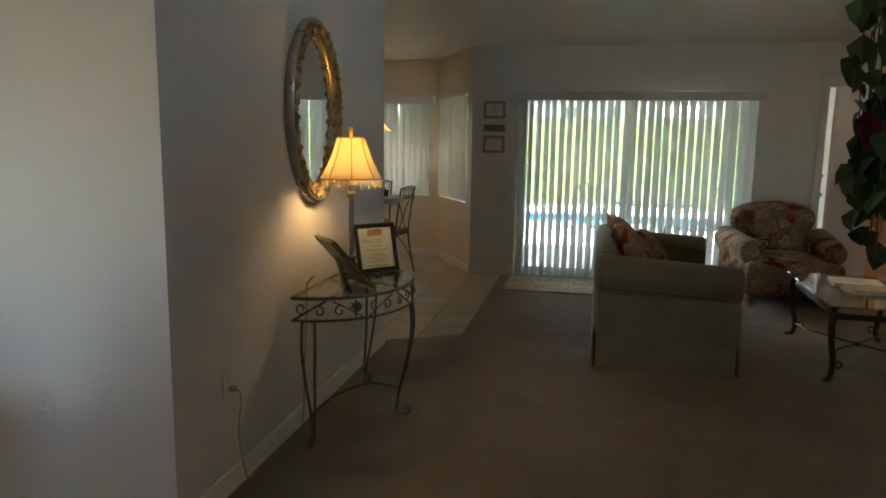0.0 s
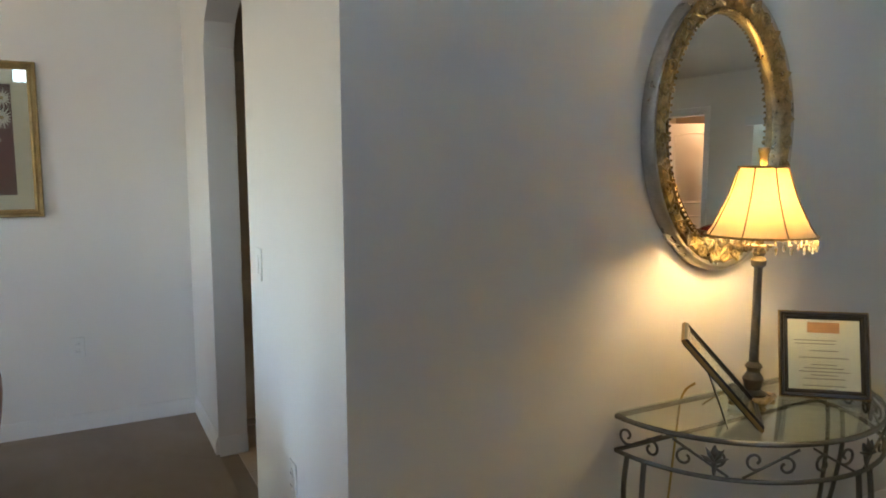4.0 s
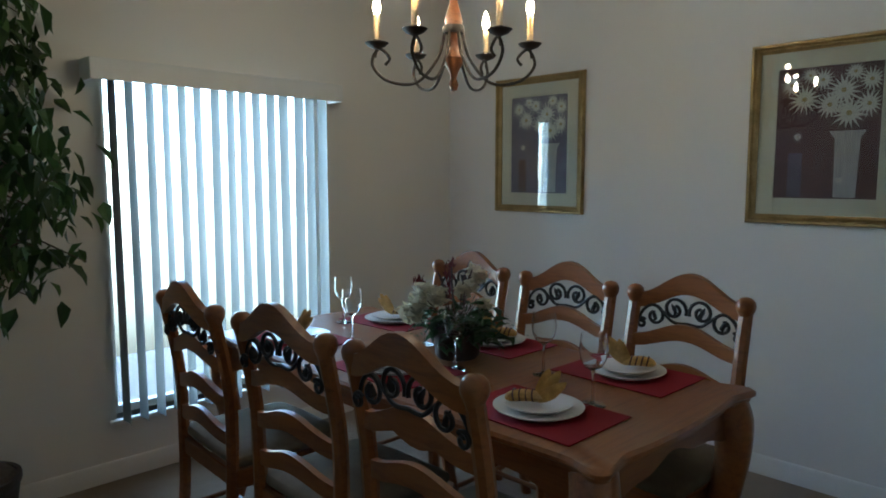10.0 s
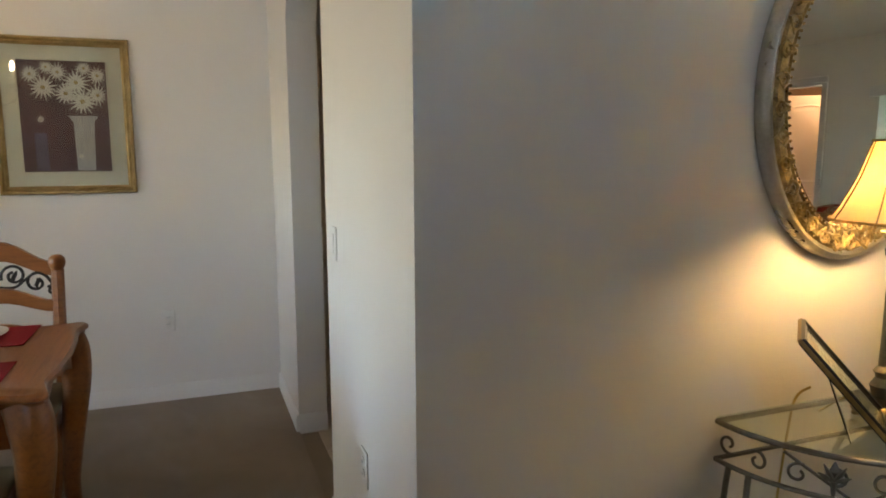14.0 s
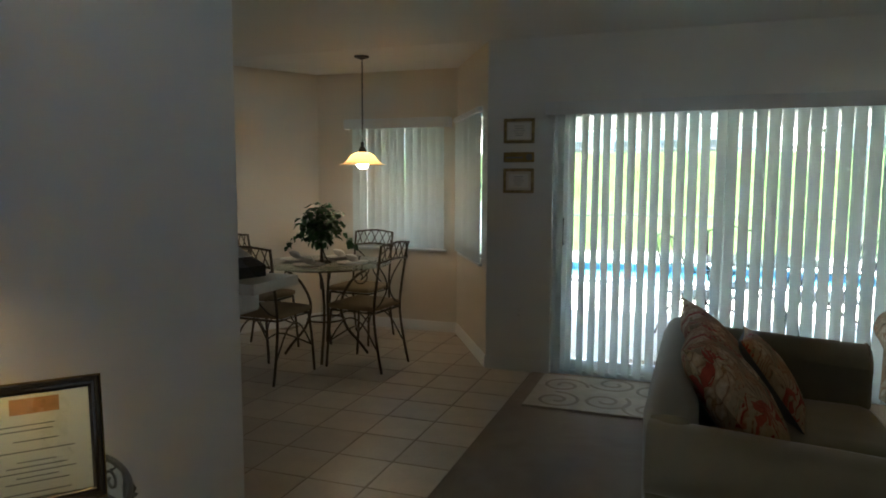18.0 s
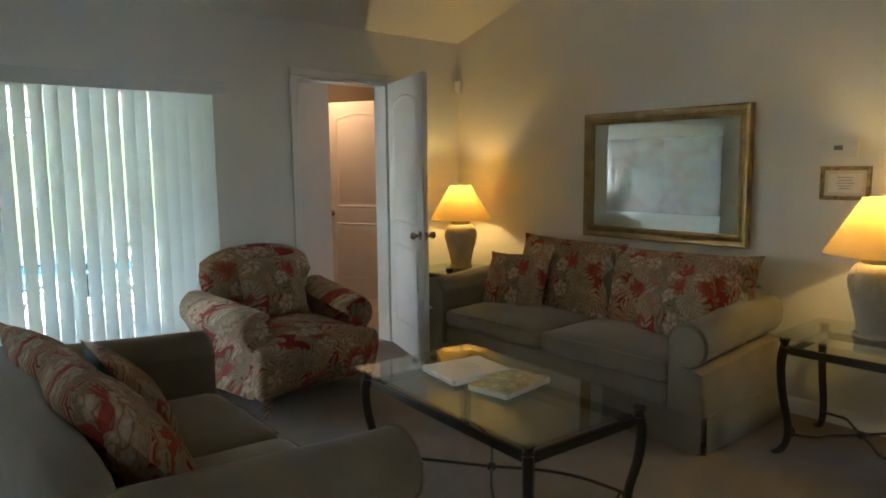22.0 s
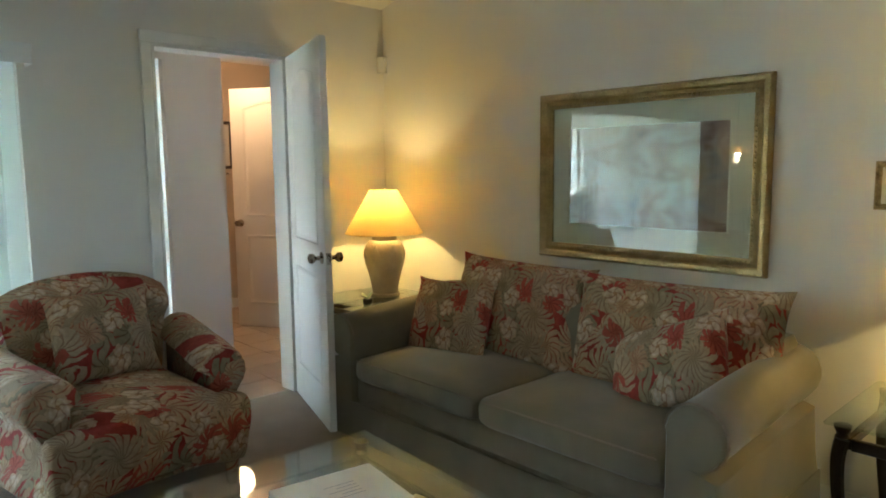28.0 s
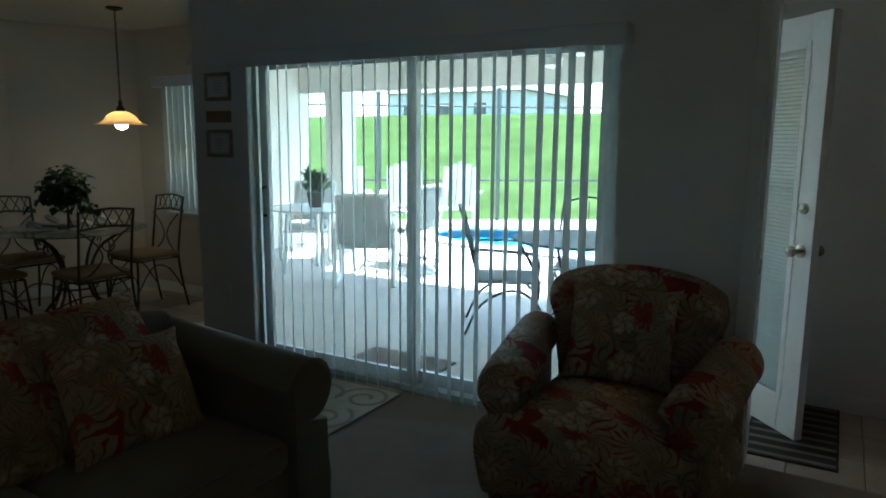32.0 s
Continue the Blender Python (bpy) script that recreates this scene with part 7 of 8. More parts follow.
picture("framed_picture", pose(WEST_X + 0.001, -6.275, 1.572, 0, 0, 90), 0.63, 0.785, 0.042, 0.03, M_GOLD, "gilt-framed plum daisy still life on dining wall", 0.075, daisy_art(M_PLUM))
picture("framed_picture", pose(WEST_X + 0.001, -7.79, 1.572, 0, 0, 90), 0.63, 0.785, 0.042, 0.03, M_GOLD, "gilt-framed violet daisy still life on dining wall", 0.075, daisy_art(M_PLUM2))


# ---- chandelier
HX, HY = -6.20, -7.05
def chandelier():
    e = thing("chandelier", pose(HX, HY, 0), "six-light bronzed iron candle chandelier with wooden stem, lit", "chandelier")
    st = [(0.001, 1.685), (0.012, 1.69), (0.018, 1.71), (0.010, 1.73), (0.016, 1.75), (0.030, 1.775), (0.034, 1.80), (0.022, 1.82), (0.014, 1.86), (0.026, 1.90), (0.032, 1.925), (0.026, 1.95), (0.014, 1.985), (0.018, 2.05), (0.026, 2.10), (0.014, 2.15), (0.006, 2.18)]
    part("stem", lathe(st, 18), M_STEM, e, "turned orange-brown wooden stem")
    part("hub", lathe([(0.036, 1.885), (0.040, 1.895), (0.036, 1.91)], 18), M_IRON, e)
    for k in range(6):
        a = 2 * math.pi * k / 6 + 0.30
        d = Vector((math.cos(a), math.sin(a), 0))
        pts = [d * 0.030 + Vector((0, 0, 1.895)), d * 0.055 + Vector((0, 0, 1.80)), d * 0.13 + Vector((0, 0, 1.715)), d * 0.23 + Vector((0, 0, 1.72)), d * 0.285 + Vector((0, 0, 1.775)), d * 0.262 + Vector((0, 0, 1.83)), d * 0.225 + Vector((0, 0, 1.80)), d * 0.24 + Vector((0, 0, 1.775))]
        part("arm", tube(smooth_curve(pts, 6), 0.0055, 7), M_IRON, e)
        tip = d * 0.268
        part("arm_riser", tube([d * 0.275 + Vector((0, 0, 1.80)), tip + Vector((0, 0, 1.835))], 0.005, 6), M_IRON, e)
        c = part("bobeche", lathe([(0.006, 1.828), (0.030, 1.838), (0.042, 1.850), (0.040, 1.852), (0.018, 1.845), (0.014, 1.86)], 16), M_IRON, e, "", Matrix.Translation(tip))
        part("candle_sleeve", lathe([(0.011, 1.856), (0.011, 1.945), (0.008, 1.948)], 12), M_CREAM, c, "cream candle sleeve")
        part("flame_bulb", lathe([(0.007, 1.948), (0.014, 1.966), (0.012, 1.985), (0.004, 2.008), (0.001, 2.014)], 12), M_FLAME, c, "glowing flame-tip bulb")
    top = vault(HY)
    n = int((top - 2.18) / 0.034)
    bm = bmesh.new()
    for k in range(n):
        ring = [Vector((0.009 * math.cos(q * math.pi / 4), 0, 0.022 * math.sin(q * math.pi / 4))) for q in range(8)]
        tube([Matrix.Rotation(radians(90 * (k % 2)), 3, "Z") @ p + Vector((0, 0, 2.195 + k * (top - 2.19) / n)) for p in ring], 0.0022, 5, bm, closed=True)
    part("chain", bm, M_IRON, e)
    part("canopy", lathe([(0.06, top - 0.001), (0.055, top - 0.02), (0.02, top - 0.035), (0.006, top - 0.045)], 20), M_IRON, e)
    return e


M_STEM = wood("orange_turned_wood", (0.30, 0.11, 0.035), (0.18, 0.06, 0.02), 8)
M_CREAM = surface("candle_cream", (0.72, 0.62, 0.44), 0.6, vary=0.05, spread=0.3)
M_FLAME = glow("flame_glow", (1.0, 0.76, 0.44), 6)
chandelier()
for k in range(3):
    a = 2 * math.pi * (2 * k) / 6 + 0.30
    bulb("chandelier_light", (HX + 0.268 * math.cos(a), HY + 0.268 * math.sin(a), 2.05), CHAND_W, (1.0, 0.72, 0.42), 0.016)


# ---- ficus by the window
def ficus(x, y):
    e = thing("ficus_tree", pose(x, y, 0), "artificial ficus tree with twin trunks in dark pot", "potted tree")
    part("pot", lathe([(0.11, 0), (0.13, 0.01), (0.165, 0.24), (0.172, 0.25), (0.172, 0.275), (0.158, 0.275), (0.150, 0.22), (0.001, 0.215)], 28), M_BASKET, e, "dark woven basket pot")
    part("moss", lathe([(0.158, 0.262), (0.14, 0.285), (0.08, 0.30), (0.001, 0.306)], 22), M_SOIL, e)
    r = random.Random(21)
    tips = []
    for k, pts in enumerate(([(0.0, 0.0, 0.28), (0.02, 0.01, 0.45), (-0.09, 0.03, 0.85), (-0.07, 0.0, 1.25), (0.02, 0.02, 1.65), (0.0, 0.0, 2.15)], [(0.015, 0.0, 0.28), (0.03, 0.0, 0.42), (0.06, -0.02, 0.72), (0.03, 0.0, 1.1), (-0.05, 0.02, 1.5), (-0.08, 0.02, 2.0)])):
        c = smooth_curve(pts, 5)
        part("trunk", tube(c, [0.022 - 0.014 * i / len(c) for i in range(len(c))], 8), M_BARK, e)
        tips += c[len(c) // 2:]
    ends = []
    bm = bmesh.new()
    for k in range(70):
        b = tips[r.randrange(len(tips))]
        a = r.uniform(0, 6.28)
        ln = r.uniform(0.18, 0.36) * (1.1 - 0.30 * max(0, b.z - 1.6))
        d = Vector((math.cos(a), math.sin(a), r.uniform(0.1, 0.5)))
        end = b + d * ln + Vector((0, 0, -0.12 * ln / 0.4))
        tube([b, b + d * ln * 0.5 + Vector((0, 0, 0.03)), end], [0.006, 0.004, 0.002], 5, bm)
        ends += [end, b + d * ln * 0.6, end + Vector((0, 0, -0.06))]
    part("branch_work", bm, M_BARK, e)
    pts = [t for t in tips + ends + ends if t.z > 1.12]
    me = leaves(1500, lambda q: ((lambda t: (t + Vector((q.gauss(0, 0.075), q.gauss(0, 0.075), q.gauss(-0.03, 0.085)))))(pts[q.randrange(len(pts))]), (q.uniform(-1, 1), q.uniform(-1, 1), -0.5)), 0.092, 31, 0.52, 0.12, 0.7)
    leaf_part("crown", me, M_LEAF, e, "dense dark green leaves")
    return e


ficus(-4.90, -8.28)
# daylight that falls in through the dining window
area("window_light", pose((DWIN_L + DWIN_R) / 2, SOUTH_Y - 0.165, (DWIN_B + DWIN_T) / 2, 90, 0, 0), DWIN_R - DWIN_L - 0.02, DWIN_T - DWIN_B - 0.02, DINING_DAY, (0.84, 0.98, 0.97))
# fill lamps in two added, unseen windows: passage end and high east wall
area("window_light", pose(0.70, -5.33, 1.6, 90, 0, 0), 0.68, 0.98, PASSAGE_FILL, (1.0, 0.86, 0.70))
area("window_light", pose(0.155, -5.95, 3.10, 0, 90, 0), 0.78, 1.26, EAST_FILL, (1.0, 0.94, 0.86))

# ================================================================ breakfast nook
M_PAD = surface("tan_seat_pad", (0.34, 0.25, 0.16), 0.9, vary=0.15, small=260, relief=0.3, spec=0.15)
M_NIRON = surface("antique_bronze_iron", (0.13, 0.10, 0.07), 0.45, metal=0.6, vary=0.3, small=90)


def nook_chair(m):
    e = thing("cafe_chair", m, "bronzed iron cafe chair with lattice back and tan pad", "chair", "chairs round the breakfast table")
    hw = 0.185
    for s in (-1, 1):
        pts = [(s * 0.195, 0.255, 0.0), (s * 0.19, 0.21, 0.22), (s * 0.185, 0.185, 0.45), (s * 0.185, 0.215, 0.70), (s * 0.19, 0.255, 0.94)]
        part("back_post", tube(smooth_curve(pts, 5), 0.0095, 8), M_NIRON, e)
        pts = [(s * 0.185, -0.19, 0.44), (s * 0.20, -0.205, 0.25), (s * 0.205, -0.225, 0.0)]
        part("front_leg", tube(smooth_curve(pts, 5), 0.0095, 8), M_NIRON, e)
        bm = bmesh.new()
        tube(smooth_curve([(s * 0.20, -0.20, 0.20), (s * 0.19, -0.06, 0.38), (s * 0.19, 0.08, 0.36), (s * 0.19, 0.205, 0.18)], 6), 0.006, 6, bm)
        part("side_brace", bm, M_NIRON, e)
        # bowed ribs of the back
        bm = bmesh.new()
        tube(smooth_curve([(s * 0.175, 0.205, 0.80), (s * 0.06, 0.20, 0.70), (s * 0.02, 0.195, 0.60), (s * 0.10, 0.188, 0.50), (s * 0.175, 0.186, 0.47)], 6), 0.006, 6, bm)
        part("back_rib", bm, M_NIRON, e)
    part("seat_ring", tube([(0.19, -0.19, 0.44), (0.19, 0.185, 0.44), (-0.19, 0.185, 0.44), (-0.19, -0.19, 0.44)], 0.009, 6, closed=True), M_NIRON, e)
    part("seat_pad", slab(-0.205, 0.205, -0.215, 0.19, 0.448, 0.498, 0.015, 9, 0.03, 6), M_PAD, e, "tan fabric seat pad")
    for z in (0.815, 0.935):
        y = 0.185 + 0.07 * (z - 0.45) / 0.49
        part("back_rail", tube(smooth_curve([(-0.187, y + 0.01, z), (0, y + 0.03, z + 0.018), (0.187, y + 0.01, z)], 6), 0.008, 7), M_NIRON, e)
    bm = bmesh.new()
    for k in range(5):
        x0 = -0.16 + k * 0.08
        for dx in (-0.07, 0.07):
            tube([(max(-0.18, min(0.18, x0 - dx / 2)), 0.255, 0.82), (max(-0.18, min(0.18, x0 + dx / 2)), 0.272, 0.945)], 0.0045, 5, bm)
    part("lattice", bm, M_NIRON, e)
    part("cross_brace", tube(smooth_curve([(-0.20, -0.205, 0.2), (0, -0.12, 0.28), (0.20, -0.205, 0.2)], 6), 0.006, 6), M_NIRON, e)
    return e


NTX, NTY = -6.22, -0.09
c = nook_chair(pose(-5.80, -0.22, 0, 0, 0, -97))
for x, y, a in ((-6.31, -0.71, 177), (-6.22, 0.52, -4), (-6.80, -0.14, 88)):
    copy_thing(c, pose(x, y, 0, 0, 0, a))

e = thing("breakfast_table", pose(NTX, NTY, 0), "round glass breakfast table on scrolled iron base", "table")
part("glass_top", lathe([(0.001, 0.742), (0.515, 0.742), (0.52, 0.745), (0.52, 0.751), (0.515, 0.754), (0.001, 0.754)], 48), M_TABLE_GLASS, e, "clear round glass top")
part("top_ring", tube([(0.40 * math.cos(2 * math.pi * k / 40), 0.40 * math.sin(2 * math.pi * k / 40), 0.731) for k in range(40)], 0.010, 7, closed=True), M_NIRON, e)
for k in range(4):
    a = 2 * math.pi * k / 4 + 0.4
    pts = [(0.40, 0.725), (0.33, 0.70), (0.20, 0.60), (0.12, 0.42), (0.16, 0.24), (0.27, 0.10), (0.33, 0.015)]
    part("leg", tube(smooth_curve([(q * math.cos(a), q * math.sin(a), z) for q, z in pts], 6), 0.011, 7), M_NIRON, e)
    part("scroll", tube([(q * math.cos(a), q * math.sin(a), z) for q, z in spiral(0.27, 0.63, 0.065, 0.015, 60, -420, 22)], 0.006, 6), M_NIRON, e)
part("lower_ring", tube([(0.145 * math.cos(2 * math.pi * k / 24), 0.145 * math.sin(2 * math.pi * k / 24), 0.30) for k in range(24)], 0.008, 6, closed=True), M_NIRON, e)

e = thing("ivy_plant", pose(NTX - 0.02, NTY - 0.02, 0.7545), "bushy ivy topiary in small wire stand", "potted plant")
part("wire_stand", tube(smooth_curve([(0.07, 0, 0.004), (0.03, 0, 0.05), (0.01, 0.0, 0.12), (0.0, 0.0, 0.2)], 5), 0.005, 6), M_NIRON, e)
part("foot_ring", tube([(0.075 * math.cos(2 * math.pi * k / 20), 0.075 * math.sin(2 * math.pi * k / 20), 0.005) for k in range(20)], 0.005, 6, closed=True), M_NIRON, e)
part("stem", tube([(0, 0, 0.0), (0.0, 0.005, 0.2), (0.0, 0.0, 0.32)], [0.012, 0.008, 0.004], 6), M_BARK, e)
leaf_part("foliage", leaves(420, lambda r: ((lambda v: tuple(Vector((0, 0, 0.30)) + v))(Vector((r.gauss(0, 1), r.gauss(0, 1), r.gauss(0, 0.8))).normalized() * r.uniform(0.06, 0.175)), (r.uniform(-1, 1), r.uniform(-1, 1), 0.1)), 0.062, 51, 0.8, 0.1), M_IVY, e)
leaf_part("trailing_leaves", leaves(60, lambda r: ((lambda a, q: (q * math.cos(a), q * math.sin(a), 0.30 - 1.1 * (q - 0.12)))(r.choice((0.3, 2.2, 3.9, 5.4)) + r.gauss(0, 0.12), r.uniform(0.13, 0.27)), (r.uniform(-1, 1), r.uniform(-1, 1), -0.6)), 0.06, 52, 0.8, 0.1), M_IVY, e)
for x, y in ((0.26, -0.04), (-0.02, 0.27), (-0.27, 0.0), (0.02, -0.29)):
    solid("dinner_plate", lathe([(0.001, 0.003), (0.075, 0.003), (0.08, 0.0), (0.09, 0.006), (0.125, 0.016), (0.126, 0.018), (0.09, 0.010), (0.001, 0.008)], 32), M_CHINA, "white china plate on glass breakfast table", "plate", kind="", m=pose(NTX + x, NTY + y, 0.7545), group="breakfast plates")
    ob = new("napkin", mesh_of("napkin", pillow(0.10, 0.10, 0.05, 8, 8, 0.6, 0, 5), M_PAPER))
    ob.matrix_basis = pose(NTX + x, NTY + y, 0.7545 + 0.046, 60, 10, 30 * x)
    tagged(ob, "folded cream napkin on plate", "napkin", "breakfast plates")

# pendant lamp
PX, PY = -6.06, 0.262
e = thing("pendant_lamp", pose(PX, PY, 0), "pendant lamp with amber glass shade, lit, over table", "pendant lamp")
part("canopy", lathe([(0.062, CEIL - 0.001), (0.058, CEIL - 0.012), (0.02, CEIL - 0.024), (0.006, CEIL - 0.03)], 20), M_IRON, e)
bm = bmesh.new()
n = 18
for k in range(n):
    ring = [Vector((0.008 * math.cos(q * math.pi / 4), 0, 0.022 * math.sin(q * math.pi / 4))) for q in range(8)]
    tube([Matrix.Rotation(radians(90 * (k % 2)), 3, "Z") @ p + Vector((0, 0, 1.73 + k * (CEIL - 0.03 - 1.72) / n)) for p in ring], 0.002, 5, bm, closed=True)
part("chain", bm, M_IRON, e)
part("cord", tube([(0.004, 0, CEIL - 0.03), (0.004, 0, 1.70)], 0.0025, 6), M_IRON, e)
part("cap", lathe([(0.005, 1.72), (0.016, 1.705), (0.014, 1.68), (0.030, 1.655), (0.034, 1.632), (0.026, 1.63)], 18), M_IRON, e)
prof = [(0.030, 1.632), (0.062, 1.625), (0.098, 1.602), (0.122, 1.568), (0.148, 1.545), (0.190, 1.530)]
part("shade", lathe(prof + [(r - 0.003, z - 0.003) for r, z in prof[::-1]], 40), M_AMBER, e, "amber glass bell shade")
part("bulb", lathe([(0.014, 1.600), (0.046, 1.56), (0.050, 1.532), (0.040, 1.506), (0.001, 1.49)], 20), M_GLOBE, e, "white globe bulb, glowing")
bulb("pendant_light", (PX, PY, 1.455), PEND_W, (1.0, 0.66, 0.34), 0.045)

# bar counter at the end of the mirror wall
M_LAMINATE = surface("counter_laminate", (0.56, 0.50, 0.42), 0.35, vary=0.10, big=6, small=80, relief=0.03)
e = thing("bar_counter", pose(0, 0, 0), "pale laminate breakfast bar on a drywall half wall", "counter", kind="")
part("half_wall", boxed(-6.55, MIRROR_X - 0.143, MIRROR_END - 0.10, MIRROR_END + 0.014, 0.0, 0.976), M_WALL, e, "painted drywall half wall")
part("countertop", prism([(-5.01, MIRROR_END + 0.003), (-5.01, -2.45), (-6.6, -2.45), (-6.6, -3.0), (-5.214, -3.0), (-5.214, MIRROR_END + 0.003)], 0.978, 1.018), M_LAMINATE, e)
part("end_bracket", boxed(MIRROR_X - 0.09, MIRROR_X - 0.0, MIRROR_END + 0.002, MIRROR_END + 0.13, 0.90, 0.976, bevel=0.01), M_WALL, e)
e = thing("desk_phone", pose(-5.25, -2.60, 1.0185, 0, 0, -15) @ Matrix.Scale(1.25, 4), "black desk telephone with grey keypad on bar", "telephone")
part("body", prism([(-0.10, 0.0), (0.10, 0.0), (0.10, 0.035), (-0.10, 0.11)], -0.08, 0.08, m=pose(0, 0, 0, 90, 0, 0)), M_FRAMEBLACK, e)
part("handset", tube(smooth_curve([(-0.075, -0.06, 0.13), (-0.02, -0.06, 0.12), (0.06, -0.06, 0.085), (0.10, -0.06, 0.05)], 5), [0.024] + [0.016] * 14 + [0.024], 8), M_FRAMEBLACK, e)
part("keypad", boxed(-0.06, 0.06, -0.02, 0.06, 0.0, 0.004), M_ALU, e, "grey keypad", pose(0, 0, 0.082, 0, 20.5, 0))

# tiled floor of nook, kitchen and hall, laid in pieces
def tile_floor(name, inside, x0, x1, y0, y1, size, gap, turn, label, origin=(0, 0), z=0.006):
    e = thing(name, pose(0, 0, 0), label, "floor", kind="structure")
    c, s = math.cos(radians(turn)), math.sin(radians(turn))
    bm = bmesh.new()
    h = (size - gap) / 2
    base = [bm.verts.new(p) for p in ((-h, -h, 0), (h, -h, 0), (h, h, 0), (-h, h, 0))]
    top = [bm.verts.new((p.co.x * 0.985, p.co.y * 0.985, z)) for p in base]
    bm.faces.new(top)
    for k in range(4):
        bm.faces.new((base[k], base[(k + 1) % 4], top[(k + 1) % 4], top[k]))
    first, r = None, random.Random(3)
    n = int(14 / size)
    for i in range(-n, n):
        for j in range(-n, n):
            u, v = (i + 0.5) * size, (j + 0.5) * size
            x, y = origin[0] + c * u - s * v, origin[1] + s * u + c * v
            if x0 < x < x1 and y0 < y < y1 and inside(x, y):
                mm = pose(x, y, 0.0005, r.uniform(-0.08, 0.08), r.uniform(-0.08, 0.08), turn)
                if first is None:
                    first = part("tile", bm, M_TILE_R, e, "", mm, smooth=False)
                else:
                    again(first, mm, e)
    return e


def tile_mat():
    m, t, b = nodes_of("glazed_floor_tile")
    info = t.nodes.new("ShaderNodeObjectInfo")
    n1, n2 = noise_of(t, 5, 4, 0.6), noise_of(t, 60, 3, 0.6)
    c = ramp(t, n1, [(0.3, (0.46, 0.375, 0.285)), (0.7, (0.56, 0.47, 0.37))])
    c = mix(t, c, ramp(t, info.outputs["Random"], [(0.0, (0.86, 0.85, 0.84)), (1.0, (1.0, 1.0, 1.0))]), 1.0, "MULTIPLY")
    c = mix(t, c, ramp(t, n2, [(0.3, (0.9, 0.89, 0.88)), (0.6, (1, 1, 1))]), 0.6, "MULTIPLY")
    t.links.new(c, b.inputs["Base Color"])
    t.links.new(ramp(t, n1, [(0.3, (0.28,) * 3), (0.7, (0.42,) * 3)]), b.inputs["Roughness"])
    bump(t, b, n2, 0.06, 0.002)
    return m


M_TILE_R = tile_mat()

# ================================================================ pool bath
solid("ground_bath", boxed(VB_W - 0.1, 1.5, 0.05, 2.76, -0.1, 0.002), M_GROUT, "tan tile grout bed", "floor", smooth=False)
tile_floor("floor_bath_tile", lambda x, y: True, VB_W + 0.02, 1.4, 0.14, 2.7, 0.305, 0.006, 0, "beige ceramic tile floor", (-1.02, 0.06))

M_STRIPE = [surface("mat_stripe_dark", (0.03, 0.026, 0.024), 0.95, vary=0.2, small=220), surface("mat_stripe_light", (0.20, 0.17, 0.13), 0.95, vary=0.2, small=220)]
e = thing("door_mat", pose(-1.31, 0.60, 0.0068), "dark striped door mat on tile floor", "mat")
part("mat_base", boxed(-0.21, 0.19, -0.42, 0.42, 0, 0.006), M_STRIPE[0], e)
for k in range(9):
    part("stripe", boxed(-0.20, 0.18, -0.40 + k * 0.092, -0.40 + k * 0.092 + 0.032, 0.006, 0.0085, bevel=0.001), M_STRIPE[1], e)


def patio_door(m):
    """Local x from the hinge, y thickness."""
    e = thing("door_4", m, "white glazed patio door with enclosed mini blinds, open", "door", kind="structure")
    w, h, t = 0.80, 2.01, 0.042
    x0, x1, z0, z1 = 0.13, w - 0.13, 0.20, h - 0.14
    for nm, q in (("stile", (0, x0, 0, t, 0.02, h)), ("stile", (x1, w, 0, t, 0.02, h)), ("rail", (x0, x1, 0, t, 0.02, z0)), ("rail", (x0, x1, 0, t, z1, h))):
        part(nm, boxed(*q, bevel=0.0015), M_DOOR, e)
    for y in (-0.006, t):
        for q in ((x0 - 0.02, x0 + 0.012, z0 - 0.02, z1 + 0.02), (x1 - 0.012, x1 + 0.02, z0 - 0.02, z1 + 0.02), (x0 + 0.012, x1 - 0.012, z0 - 0.02, z0 + 0.012), (x0 + 0.012, x1 - 0.012, z1 - 0.012, z1 + 0.02)):
            part("glazing_bead", boxed(q[0], q[1], y, y + 0.006, q[2], q[3], bevel=0.002), M_DOOR, e)
    for y in (0.010, 0.030):
        g = part("pane", boxed(x0, x1, y, y + 0.003, z0, z1), M_GLASS, e)
        g.visible_shadow = False
    n = 84
    first = None
    for k in range(n):
        mm = pose((x0 + x1) / 2, 0.0215, z0 + 0.012 + k * (z1 - z0 - 0.03) / n, 55, 0, 0)
        if first is None:
            first = part("blind_slat", boxed(-(x1 - x0) / 2 + 0.004, (x1 - x0) / 2 - 0.004, -0.008, 0.008, -0.0004, 0.0004), M_BLIND, e, "", mm, smooth=False)
        else:
            again(first, mm)
    knob_set(e, w - 0.065, 0.93, t)
    part("deadbolt", lathe([(0.026, 0), (0.026, 0.012), (0.016, 0.018)], 14), M_BRASS, e, "", pose(w - 0.065, 0, 1.13, 90, 0, 0))
    part("deadbolt", lathe([(0.026, 0), (0.026, 0.012), (0.016, 0.018)], 14), M_BRASS, e, "", pose(w - 0.065, t, 1.13, -90, 0, 0))
    return e


